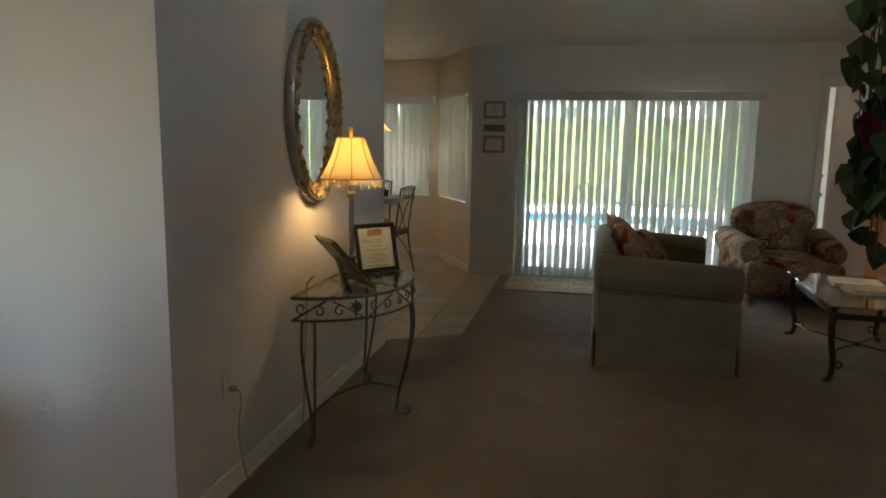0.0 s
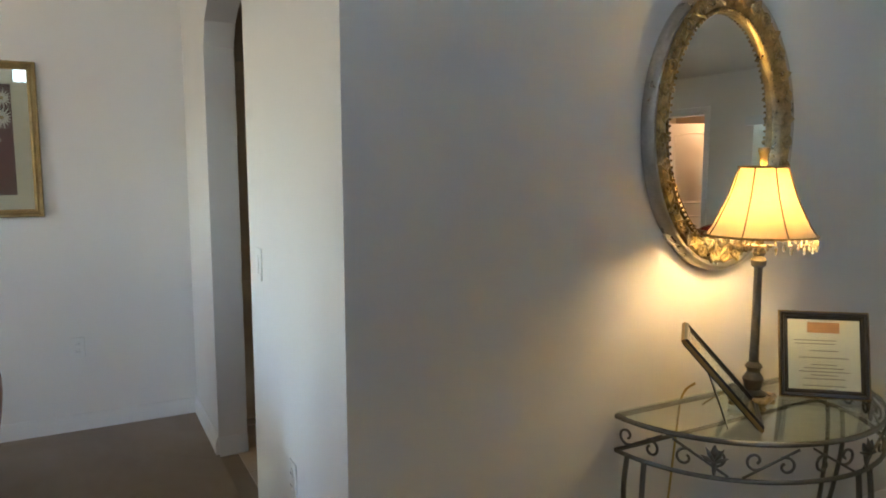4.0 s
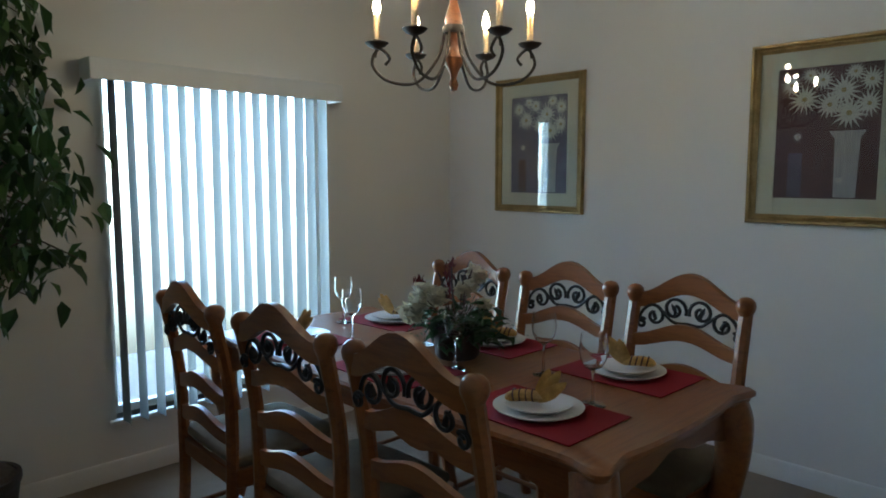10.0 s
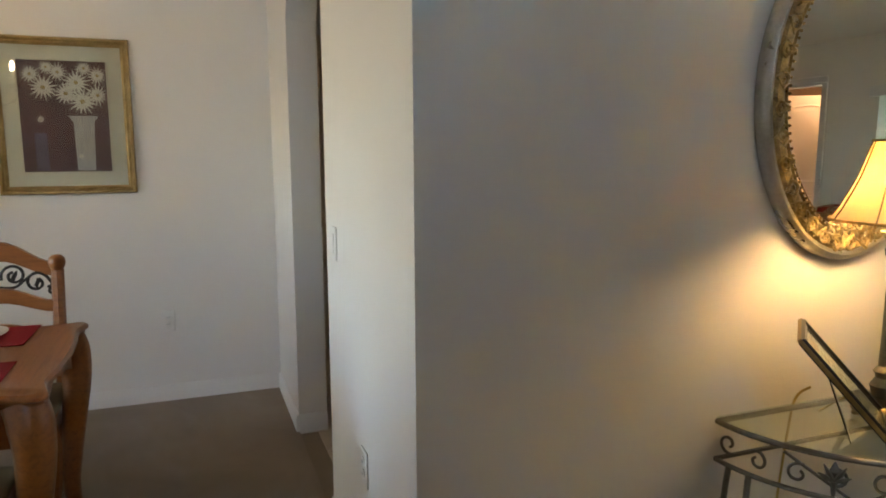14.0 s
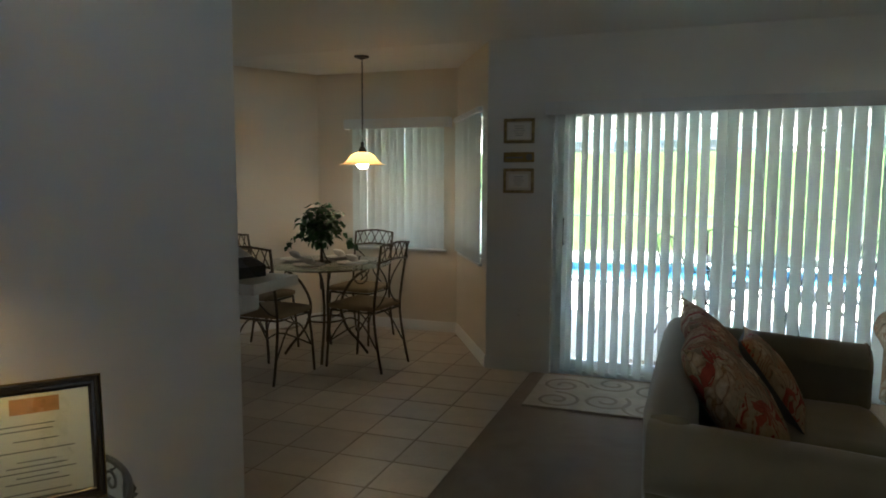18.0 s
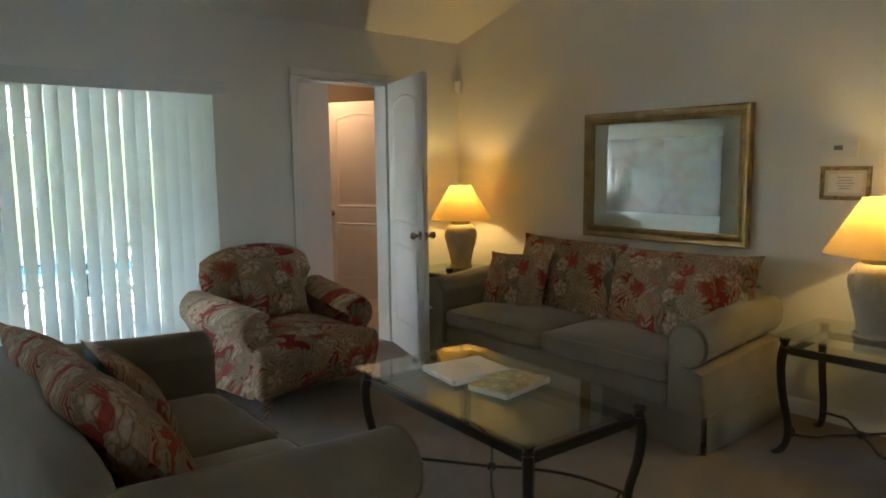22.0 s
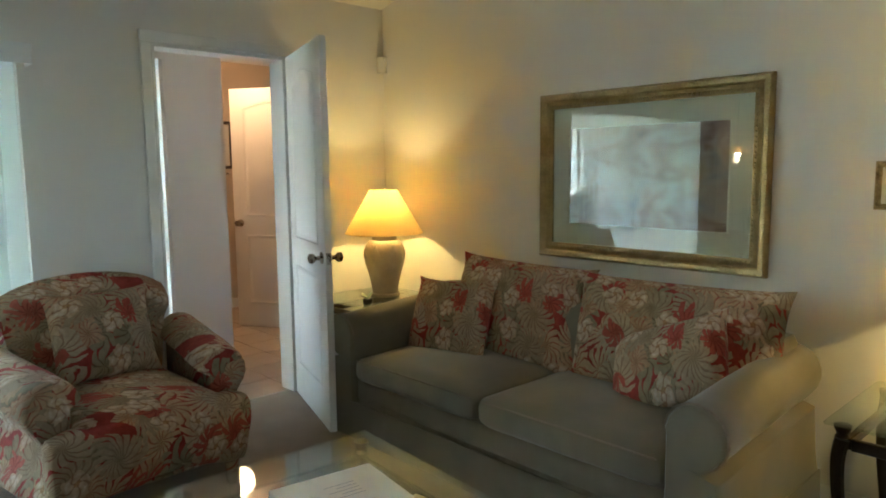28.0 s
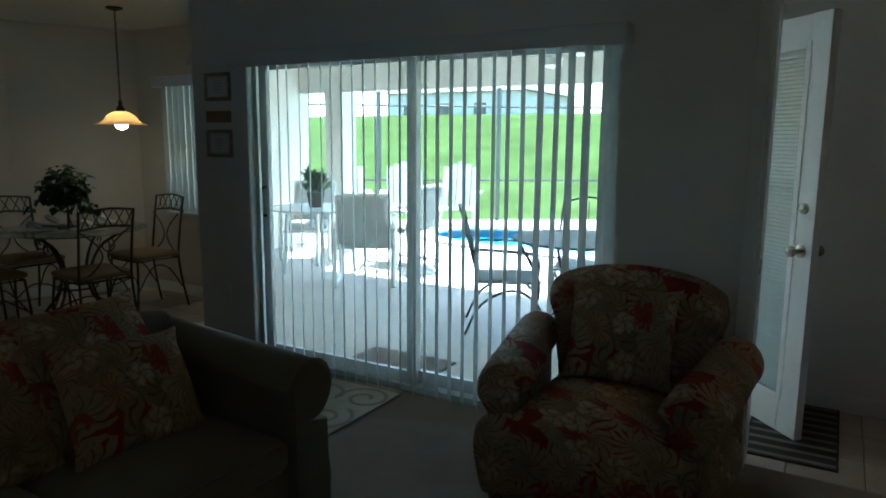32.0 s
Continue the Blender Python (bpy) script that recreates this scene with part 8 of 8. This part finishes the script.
patio_door(pose(-1.855, 1.015 - 0.02, 0.002, 0, 0, -47))
e = thing("toilet", pose(-0.30, 2.35, 0.007, 0, 0, 90), "white china toilet with tank", "toilet")
part("bowl", lathe([(0.11, 0), (0.10, 0.10), (0.13, 0.25), (0.19, 0.38), (0.20, 0.40), (0.15, 0.40), (0.10, 0.30), (0.001, 0.25)], 28), M_CHINA, e)
part("seat", lathe([(0.13, 0.402), (0.205, 0.402), (0.21, 0.412), (0.20, 0.42), (0.14, 0.42), (0.13, 0.402)], 28), M_PLASTIC, e)
part("tank", boxed(-0.20, 0.20, 0.17, 0.35, 0.36, 0.74, bevel=0.015, seg=2), M_CHINA, e)
part("tank_lid", boxed(-0.21, 0.21, 0.16, 0.36, 0.741, 0.775, bevel=0.008), M_CHINA, e)
M_TOWEL = surface("gold_towel", (0.50, 0.34, 0.16), 0.95, vary=0.15, small=200, relief=0.5, spec=0.1)
e = thing("bath_towel", pose(0.07, 2.749, 0), "gold towel hanging on bathroom wall", "towel")
part("towel", slab(-0.09, 0.09, -0.05, -0.005, 0.75, 1.35, 0.0, 8, 0.02, 3), M_TOWEL, e)
part("towel_bar", tube([(-0.14, -0.03, 1.345), (0.14, -0.03, 1.345)], 0.008, 8), M_BRASS, e)
e = thing("toilet_roll", pose(0.05, 2.749, 0.62), "white toilet roll on chrome wall holder", "toilet roll")
part("roll", lathe([(0.02, -0.05), (0.055, -0.05), (0.055, 0.05), (0.02, 0.05), (0.02, -0.05)], 24), M_PAPER, e, "", pose(0, -0.065, 0, 0, 90, 0))
part("holder", tube(smooth_curve([(0.065, 0, 0), (0.065, -0.065, 0), (0.05, -0.066, 0), (-0.06, -0.066, 0)], 4), 0.006, 6), M_ALU, e)
picture("framed_picture", pose(-0.04, 2.749, 1.52), 0.11, 0.16, 0.02, 0.014, M_BASKET, "small dark-framed print on bathroom wall", 0.015, cert_art)
picture("framed_picture", pose(0.17, 2.749, 1.62), 0.20, 0.46, 0.03, 0.018, M_BASKET, "tall dark-framed print beside bathroom towel", 0.012, cert_art)
bulb("bath_light", (-0.35, 1.62, 2.22), BATH_W, (1.0, 0.58, 0.28), 0.12)

# ================================================================ entry column with ivy
solid("column_entry", boxed(-2.84, -2.70, -5.30, -5.16, 0, TOP), M_WALL, "off-white drywall column at entry", "column", smooth=False)
e = thing("hanging_ivy", pose(-2.915, -5.25, 0), "trailing silk ivy hung from column bracket", "hanging plant")
part("bracket", tube(smooth_curve([(0.116, 0.05, 1.97), (-0.015, 0.0, 1.98), (-0.07, -0.01, 2.0), (-0.09, -0.01, 1.97), (-0.07, -0.01, 1.94)], 5), 0.006, 6), M_BLACK, e)
part("pot", lathe([(0.03, 1.84), (0.055, 1.86), (0.07, 1.94), (0.062, 1.94), (0.001, 1.91)], 16), M_BASKET, e, "", pose(-0.09, -0.03, 0))
bm = bmesh.new()
strands = []
r = random.Random(17)
for k in range(7):
    x, y = -0.09 + r.uniform(-0.05, 0.04), -0.03 + r.uniform(-0.05, 0.05)
    pts = smooth_curve([(-0.09, -0.03, 1.92), (x, y, 1.95), (x * 1.15, y * 1.2, 1.7), (x * 1.1 + r.uniform(-0.02, 0.02), y, 1.12 + 0.4 * (k % 4) / 4)], 8)
    strands += pts[8:]
    tube(pts, 0.002, 5, bm)
part("vine_stem", bm, M_BARK, e)
leaf_part("foliage", leaves(150, lambda q: (tuple(Vector(strands[q.randrange(len(strands))]) + Vector((q.gauss(0, 0.018), q.gauss(0, 0.018), q.gauss(0, 0.02)))), (q.uniform(-1, 1), q.uniform(-1, 1), -0.9)), 0.075, 61, 0.9, 0.1, 0.9), M_IVY, e)
leaf_part("purple_leaf", leaves(6, lambda q: ((-0.12, -0.04, 1.44 + 0.05 * q.random()), (q.uniform(-1, 0), q.uniform(-1, 1), -0.7)), 0.07, 62, 0.9, 0.2, 0.8), M_BURGUNDY, e, "dull purple leaf cluster")
e = thing("ivy_plant", pose(-0.40, -4.42, 2.0255), "trailing ivy plant on armoire top", "potted plant")
part("pot", lathe([(0.06, 0), (0.08, 0.09), (0.07, 0.09), (0.001, 0.07)], 18), M_BASKET, e)
leaf_part("foliage", leaves(140, lambda q: ((q.gauss(0, 0.12), q.gauss(0, 0.09), 0.04 + abs(q.gauss(0.06, 0.06))), (q.uniform(-1, 1), q.uniform(-1, 1), 0)), 0.09, 63, 0.6, 0.1), M_IVY, e)

# ================================================================ lanai, pool, garden
M_DECK = surface("cool_deck", (0.55, 0.52, 0.47), 0.8, vary=0.12, big=2, small=90, relief=0.3, depth=0.004)
M_GRASS = surface("lawn", (0.080, 0.120, 0.036), 1.0, vary=0.35, big=0.6, small=14, relief=0.3, depth=0.03, spec=0.0)
M_STUCCO = surface("stucco", (0.66, 0.63, 0.57), 0.85, vary=0.08, small=60, relief=0.4, depth=0.003)
M_WATER, wt, wb = nodes_of("pool_water")
wb.inputs["Base Color"].default_value = (0.10, 0.42, 0.50, 1)
wb.inputs["Roughness"].default_value = 0.05
bump(wt, wb, noise_of(wt, 3.0, 3), 0.25, 0.05)
M_POOLTILE = surface("blue_pool_tile", (0.05, 0.16, 0.30), 0.25, vary=0.4, big=20, small=40)
M_WHITEPVC = surface("white_pvc", (0.78, 0.77, 0.74), 0.4, vary=0.05)
M_SLING = surface("grey_sling", (0.20, 0.215, 0.21), 0.85, vary=0.12, small=240)
M_BRONZE = surface("bronze_aluminium", (0.10, 0.10, 0.095), 0.5, metal=0.4)

PCX, PCY, PRX, PRY = -3.6, 6.2, 3.05, 1.05
CUT_X, CUT_Y, EDGE_Y = -4.9, 9.6, 9.6     # the screened edge runs aslant west of CUT_X
SLOPE = 0.69


def pool_rim(k, n, grow=0.0):
    a = 2 * math.pi * k / n
    c, s = math.cos(a), math.sin(a)
    p = 0.8
    return (PCX + (PRX + grow) * math.copysign(abs(c) ** p, c), PCY + (PRY + grow) * math.copysign(abs(s) ** p, s))


solid("ground", boxed(-400, 400, 13.5, 900, -0.6, -0.36), M_GRASS, "mown green lawn reaching to the horizon", "ground", smooth=False)
bm = bmesh.new()
n = 44
rows = []


def bank_z(y):
    if y < 9.0:
        return -0.34
    if y < 40:
        return -0.34 + 3.55 * (1 - math.cos((y - 9.0) / 31 * math.pi)) / 2
    return 2.4 + 0.81 * max(0.0, 1 - (y - 40) / 6)


for j in range(56):
    y = 2.5 + j * 1.2
    rows.append([bm.verts.new((-75 + i * 120 / n, y if y > 4.4 else 4.45, bank_z(y) + (0.05 * noise.noise(Vector((i * 0.9, j * 0.7, 0))) if 10 < y < 44 else 0))) for i in range(n + 1)])
rows = rows[2:]
for a, b in zip(rows, rows[1:]):
    for i in range(n):
        bm.faces.new((a[i], a[i + 1], b[i + 1], b[i]))
solid("ground_bank", bm, M_GRASS, "sunny green grass bank rising behind the pool", "ground")
# deck with a free-form hole for the pool, its north-west corner cut aslant
n = 64
bm = bmesh.new()
border = []
for k in range(n):
    x, y = pool_rim(k, n)
    d = Vector((x - PCX, y - PCY)).normalized()
    hits = [(8 - PCX) / d.x if d.x > 1e-6 else 1e9, (-12 - PCX) / d.x if d.x < -1e-6 else 1e9, (EDGE_Y - PCY) / d.y if d.y > 1e-6 else 1e9, (0.151 - PCY) / d.y if d.y < -1e-6 else 1e9]
    den = d.y - SLOPE * d.x
    if den > 1e-6:
        hits.append((CUT_Y + SLOPE * (PCX - CUT_X) - PCY) / den)
    q = min(v for v in hits if v > 0)
    border.append((PCX + d.x * q, PCY + d.y * q))
inner = [pool_rim(k, n, 0.0) for k in range(n)]
ring_in = [bm.verts.new((x, y, -0.02)) for x, y in inner]
ring_out = [bm.verts.new((x, y, -0.02)) for x, y in border]
low_in = [bm.verts.new((x, y, -0.25)) for x, y in inner]
low_out = [bm.verts.new((x, y, -0.25)) for x, y in border]
for k in range(n):
    q = (k + 1) % n
    bm.faces.new((ring_in[k], ring_out[k], ring_out[q], ring_in[q]))
    bm.faces.new((low_in[k], ring_in[k], ring_in[q], low_in[q]))
    bm.faces.new((ring_out[k], low_out[k], low_out[q], ring_out[q]))
    bm.faces.new((low_in[q], low_out[q], low_out[k], low_in[k]))
# the corners that lie between the spokes
for corner in ((-12, 0.151), (8, 0.151), (8, EDGE_Y), (CUT_X, CUT_Y)):
    near = sorted(range(n), key=lambda i: abs(math.atan2(math.sin(math.atan2(border[i][1] - PCY, border[i][0] - PCX) - math.atan2(corner[1] - PCY, corner[0] - PCX)), math.cos(math.atan2(border[i][1] - PCY, border[i][0] - PCX) - math.atan2(corner[1] - PCY, corner[0] - PCX)))))[:2]
    c = bm.verts.new((*corner, -0.02))
    bm.faces.new((ring_out[near[0]], ring_out[near[1]], c))
solid("pavement_deck", bm, M_DECK, "pale textured concrete pool deck", "pavement", smooth=False)
solid("water_pool", prism([pool_rim(k, n, -0.001) for k in range(n)], -0.9, -0.13), M_WATER, "clear turquoise pool water", "water", smooth=False)
e = thing("pool_coping", pose(0, 0, 0), "pale stone coping with blue waterline tile", "pool edge", kind="structure")
for k in range(0, n, 4):
    bm = bmesh.new()
    outs = [pool_rim(k + i, n, 0.28) for i in range(5)]
    ins = [pool_rim(k + i, n, -0.03) for i in range(5)]
    prism(outs + ins[::-1], -0.019, 0.012, bm)
    part("coping", bm, M_DECK, e)
    bm = bmesh.new()
    prism([pool_rim(k + i, n, -0.004) for i in range(5)] + [pool_rim(k + i, n, -0.012) for i in range(5)][::-1], -0.2, -0.02, bm)
    part("waterline_tile", bm, M_POOLTILE, e, "blue waterline tile")

# lanai roof, its posts and the outer walls
solid("ceiling_lanai", boxed(-8.5, 2.0, 0.152, 4.3, 2.46, 2.60), surface("lanai_ceiling", (0.50, 0.49, 0.46), 0.85, vary=0.06), "grey painted lanai ceiling", "ceiling", smooth=False)
solid("wall_lanai_beam", boxed(-8.5, 2.0, 4.1, 4.3, 2.05, 2.459), M_STUCCO, "pale stucco lanai beam", "beam", smooth=False)
solid("wall_outer_west", boxed(-7.9, -7.7, 1.3, 4.3, -0.1, 2.459), M_STUCCO, "pale stucco side wall", "wall", smooth=False)
for x in (-7.07, 1.6):
    solid("column_lanai", boxed(x - 0.15, x + 0.15, 4.06, 4.34, -0.02, 2.049), M_STUCCO, "square pale stucco lanai column", "column", smooth=False)
# screen enclosure
e = thing("pool_enclosure", pose(0, 0, 0), "bronze aluminium pool screen enclosure frame", "screen enclosure")
EDGE = [(-12.1, CUT_Y - SLOPE * 7.2), (-10.3, CUT_Y - SLOPE * 5.4), (-8.5, CUT_Y - SLOPE * 3.6), (-6.7, CUT_Y - SLOPE * 1.8), (CUT_X, CUT_Y), (-2.7, CUT_Y), (-0.5, CUT_Y), (1.7, CUT_Y), (3.9, CUT_Y)]
for x, y in EDGE:
    part("post", boxed(x - 0.03, x + 0.03, y - 0.07, y - 0.01, -0.02, 2.9), M_BRONZE, e)
    part("rafter", tube([(x, y - 0.04, 2.92), (x, 4.31, 2.92)], 0.03, 4), M_BRONZE, e)
for (xa, ya), (xb, yb) in zip(EDGE, EDGE[1:]):
    for z in (0.72, 2.05, 2.9):
        part("rail", tube([(xa, ya - 0.04, z), (xb, yb - 0.04, z)], 0.022, 4), M_BRONZE, e)

# ceiling fan of the lanai
e = thing("ceiling_fan", pose(-3.5, 2.7, 0), "white five-blade lanai ceiling fan at rest", "ceiling fan")
part("down_rod", lathe([(0.05, 2.459), (0.045, 2.43), (0.012, 2.42), (0.012, 2.30)], 14), M_WHITEPVC, e)
part("motor", lathe([(0.03, 2.31), (0.10, 2.29), (0.11, 2.23), (0.07, 2.19), (0.05, 2.185)], 20), M_WHITEPVC, e)
part("light_globe", lathe([(0.05, 2.185), (0.09, 2.15), (0.085, 2.09), (0.001, 2.06)], 18), M_PLASTIC, e)
for k in range(5):
    part("blade", boxed(0.12, 0.62, -0.065, 0.065, 2.235, 2.243, bevel=0.003), M_WHITEPVC, e, "", pose(0, 0, 0, 0, 0, 72 * k + 12) @ pose(0, 0, 0, 0, 0, 0))
solid("doormat_outside", boxed(-3.95, -3.30, 0.26, 0.66, -0.019, -0.004, bevel=0.003), surface("brown_doormat", (0.13, 0.085, 0.055), 0.95, vary=0.25, small=150), "brown bristle doormat outside sliding door", "mat", kind="")


# white sling chairs round a white table
def pvc_chair(m, cloth, label):
    e = thing("patio_chair", m, label, "chair", "white patio chairs")
    for s in (-1, 1):
        part("side_frame", tube(smooth_curve([(s * 0.29, -0.30, 0.62), (s * 0.29, -0.32, 0.30), (s * 0.29, -0.30, 0.03), (s * 0.29, 0.10, 0.02), (s * 0.29, 0.34, 0.03), (s * 0.29, 0.28, 0.40), (s * 0.29, 0.34, 0.62), (s * 0.29, -0.30, 0.62)], 5), 0.024, 8), M_WHITEPVC, e)
        part("back_tube", tube([(s * 0.25, 0.22, 0.38), (s * 0.25, 0.40, 0.92)], 0.02, 8), M_WHITEPVC, e)
    part("cross_tube", tube([(-0.29, -0.28, 0.36), (0.29, -0.28, 0.36)], 0.02, 8), M_WHITEPVC, e)
    part("top_tube", tube([(-0.25, 0.40, 0.92), (0.25, 0.40, 0.92)], 0.02, 8), M_WHITEPVC, e)
    part("seat_cushion", slab(-0.26, 0.26, -0.30, 0.24, 0.37, 0.45, 0.02, 8, 0.035, 2), cloth, e)
    part("back_cushion", slab(-0.25, 0.25, -0.04, 0.05, 0.0, 0.52, 0.01, 8, 0.035, 3), cloth, e, "", pose(0, 0.24, 0.42, -18, 0, 0))
    return e


M_PALESLING = surface("pale_sling", (0.50, 0.50, 0.47), 0.85, vary=0.12, small=240)
c = pvc_chair(pose(-5.40, 2.50, -0.02, 0, 0, 213), M_PALESLING, "white tube patio chair with pale grey cushions")
pvc_chair(pose(-5.75, 3.70, -0.02, 0, 0, 268), M_SLING, "white tube patio chair with dark grey sling cushions")
copy_thing(c, pose(-6.95, 2.10, -0.02, 0, 0, 95))
copy_thing(c, pose(-6.85, 3.30, -0.02, 0, 0, 30))
e = thing("patio_table", pose(-6.1, 2.60, -0.02), "white tube patio table", "table")
part("tabletop", lathe([(0.001, 0.70), (0.52, 0.70), (0.54, 0.71), (0.54, 0.725), (0.001, 0.73)], 32), M_WHITEPVC, e)
for k in range(4):
    a = math.pi / 4 + k * math.pi / 2
    part("leg", tube([(0.38 * math.cos(a), 0.38 * math.sin(a), 0.0), (0.34 * math.cos(a), 0.34 * math.sin(a), 0.70)], 0.022, 8), M_WHITEPVC, e)
e = thing("potted_plant", pose(-6.1, 2.55, 0.7105), "small potted plant on patio table", "potted plant")
part("pot", lathe([(0.07, 0), (0.10, 0.16), (0.09, 0.16), (0.001, 0.14)], 18), M_BASKET, e)
leaf_part("foliage", leaves(160, lambda q: ((q.gauss(0, 0.05), q.gauss(0, 0.05), q.uniform(0.14, 0.3)), (q.uniform(-1, 1), q.uniform(-1, 1), 1.0)), 0.14, 71, 0.25, 0.1, -0.3), M_LEAF, e)


def iron_chair(m):
    e = thing("garden_chair", m, "black wrought iron garden chair with mesh seat", "chair", "black garden chairs")
    for s in (-1, 1):
        part("rocker_side", tube(smooth_curve([(s * 0.25, -0.28, 0.02), (s * 0.25, -0.24, 0.25), (s * 0.25, -0.05, 0.36), (s * 0.25, 0.18, 0.25), (s * 0.25, 0.30, 0.02)], 6), 0.010, 7), M_BLACK, e)
        part("back_post", tube(smooth_curve([(s * 0.24, 0.20, 0.42), (s * 0.24, 0.26, 0.65), (s * 0.22, 0.33, 0.92)], 5), 0.010, 7), M_BLACK, e)
        part("armrest", tube(smooth_curve([(s * 0.25, 0.27, 0.66), (s * 0.28, 0.0, 0.66), (s * 0.27, -0.22, 0.62), (s * 0.25, -0.23, 0.42)], 5), 0.010, 7), M_BLACK, e)
    part("seat", slab(-0.25, 0.25, -0.26, 0.22, 0.405, 0.43, 0.0, 5, 0.012), M_SLING, e, "grey mesh seat")
    part("top_rail", tube(smooth_curve([(-0.22, 0.33, 0.92), (0, 0.36, 0.97), (0.22, 0.33, 0.92)], 5), 0.010, 7), M_BLACK, e)
    bm = bmesh.new()
    for k in range(5):
        x = -0.16 + k * 0.08
        tube([(x, 0.21, 0.45), (x, 0.265, 0.66), (x, 0.335, 0.935)], 0.005, 5, bm)
    part("back_bars", bm, M_BLACK, e)
    return e


e = thing("garden_table", pose(-2.9, 1.9, -0.02), "dark oval wrought iron garden table", "table")
part("tabletop", lathe([(0.001, 0.70), (0.60, 0.70), (0.62, 0.71), (0.62, 0.722), (0.001, 0.724)], 40), M_SLING, e, "", Matrix.Diagonal((0.86, 0.86, 1, 1)))
for sx in (-1, 1):
    for sy in (-1, 1):
        part("leg", tube(smooth_curve([(sx * 0.36, sy * 0.36, 0.70), (sx * 0.24, sy * 0.24, 0.35), (sx * 0.33, sy * 0.33, 0.0)], 5), 0.013, 7), M_BLACK, e)
c = iron_chair(pose(-3.40, 1.60, -0.02, 0, 0, 117))
copy_thing(c, pose(-3.02, 2.38, -0.02, 0, 0, 16))
copy_thing(c, pose(-2.36, 1.80, -0.02, 0, 0, -85))


def adirondack(m):
    e = thing("lounge_chair", m, "white slatted garden lounge chair by pool", "chair", "white lounge chairs")
    for k in range(5):
        x = -0.26 + k * 0.13
        part("back_slat", boxed(x - 0.05, x + 0.05, -0.01, 0.01, 0, 0.85 - 0.05 * abs(k - 2), bevel=0.004), M_WHITEPVC, e, "", pose(0, 0.22, 0.28, -22, 0, 0))
        part("seat_slat", boxed(-0.30, 0.30, -0.34 + k * 0.115, -0.34 + k * 0.115 + 0.095, 0.31 - 0.02 * k, 0.33 - 0.02 * k), M_WHITEPVC, e)
    for s in (-1, 1):
        part("armrest", boxed(s * 0.37 - 0.06, s * 0.37 + 0.06, -0.40, 0.30, 0.55, 0.575, bevel=0.004), M_WHITEPVC, e)
        part("leg", boxed(s * 0.35 - 0.02, s * 0.35 + 0.02, -0.40, -0.30, 0, 0.549), M_WHITEPVC, e)
        part("leg", boxed(s * 0.35 - 0.02, s * 0.35 + 0.02, 0.18, 0.28, 0, 0.549), M_WHITEPVC, e)
    return e


c = adirondack(pose(-7.75, 6.8, -0.02, 0, 0, 35))
copy_thing(c, pose(-7.0, 7.3, -0.02, 0, 0, 20))
copy_thing(c, pose(-8.55, 6.2, -0.02, 0, 0, 40))

# neighbours beyond the bank
M_ROOFDARK = surface("shingle_roof", (0.12, 0.11, 0.11), 0.85, vary=0.15, small=12)
M_DARKGLASS = surface("dark_window", (0.03, 0.035, 0.04), 0.1, vary=0.1, relief=0.0)
for k, (x, w) in enumerate(((-29.5, 13), (-6.0, 16), (14, 15))):
    e = thing("house", pose(x, 47 + (k % 2) * 2, 2.38), "pale stucco neighbour house with dark shingle roof", "house", "neighbour houses")
    part("wall", boxed(-w / 2, w / 2, 0, 10, 0, 3.0), M_STUCCO, e)
    bm = bmesh.new()
    a, b = w / 2 + 0.6, w / 2 - 4
    lo = [bm.verts.new(p) for p in ((-a, -0.6, 3.0), (a, -0.6, 3.0), (a, 10.6, 3.0), (-a, 10.6, 3.0))]
    hi = [bm.verts.new(p) for p in ((-b, 5, 5.6), (b, 5, 5.6))]
    for f in ((lo[0], lo[1], hi[1], hi[0]), (lo[1], lo[2], hi[1]), (lo[2], lo[3], hi[0], hi[1]), (lo[3], lo[0], hi[0]), (lo[3], lo[2], lo[1], lo[0])):
        bm.faces.new(f)
    part("roof", bm, M_ROOFDARK, e)
    for q in range(int(w / 3.4)):
        xx = -w / 2 + 1.6 + q * 3.4
        wdw = part("window", boxed(xx, xx + 1.3, -0.06, -0.01, 0.9, 2.2), M_WHITEPVC, e)
        part("pane", boxed(xx + 0.08, xx + 1.22, -0.075, -0.062, 0.98, 2.12), M_DARKGLASS, wdw)

# nook, kitchen and hall tiles
def in_nook(x, y):
    if y > 0.0:
        return -7.5 + 0.55 * y < x < PIER_X - 0.56 * y + 0.15
    if y > -3.0:
        return x < -4.45
    return x < MIRROR_X - 0.05


solid("ground_tile_bed", prism([(-4.55, 0.0), (PIER_X, 0.0), (NK_X, NK_Y), (NKW_X, NK_Y), (-7.54, -0.07), (-7.54, -5.25), (MIRROR_X - 0.13, -5.25), (MIRROR_X - 0.13, -2.72), (MIRROR_X, -2.70), (-4.60, -2.43), (-4.55, -2.36)], -0.05, 0.0025), M_GROUT, "tan tile grout bed", "floor", smooth=False)
tile_floor("floor_tile", in_nook, -7.5, -4.45, -5.25, 1.2, 0.303, 0.006, 0, "beige ceramic floor tiles with tan grout", (-4.872, -0.62), 0.005)
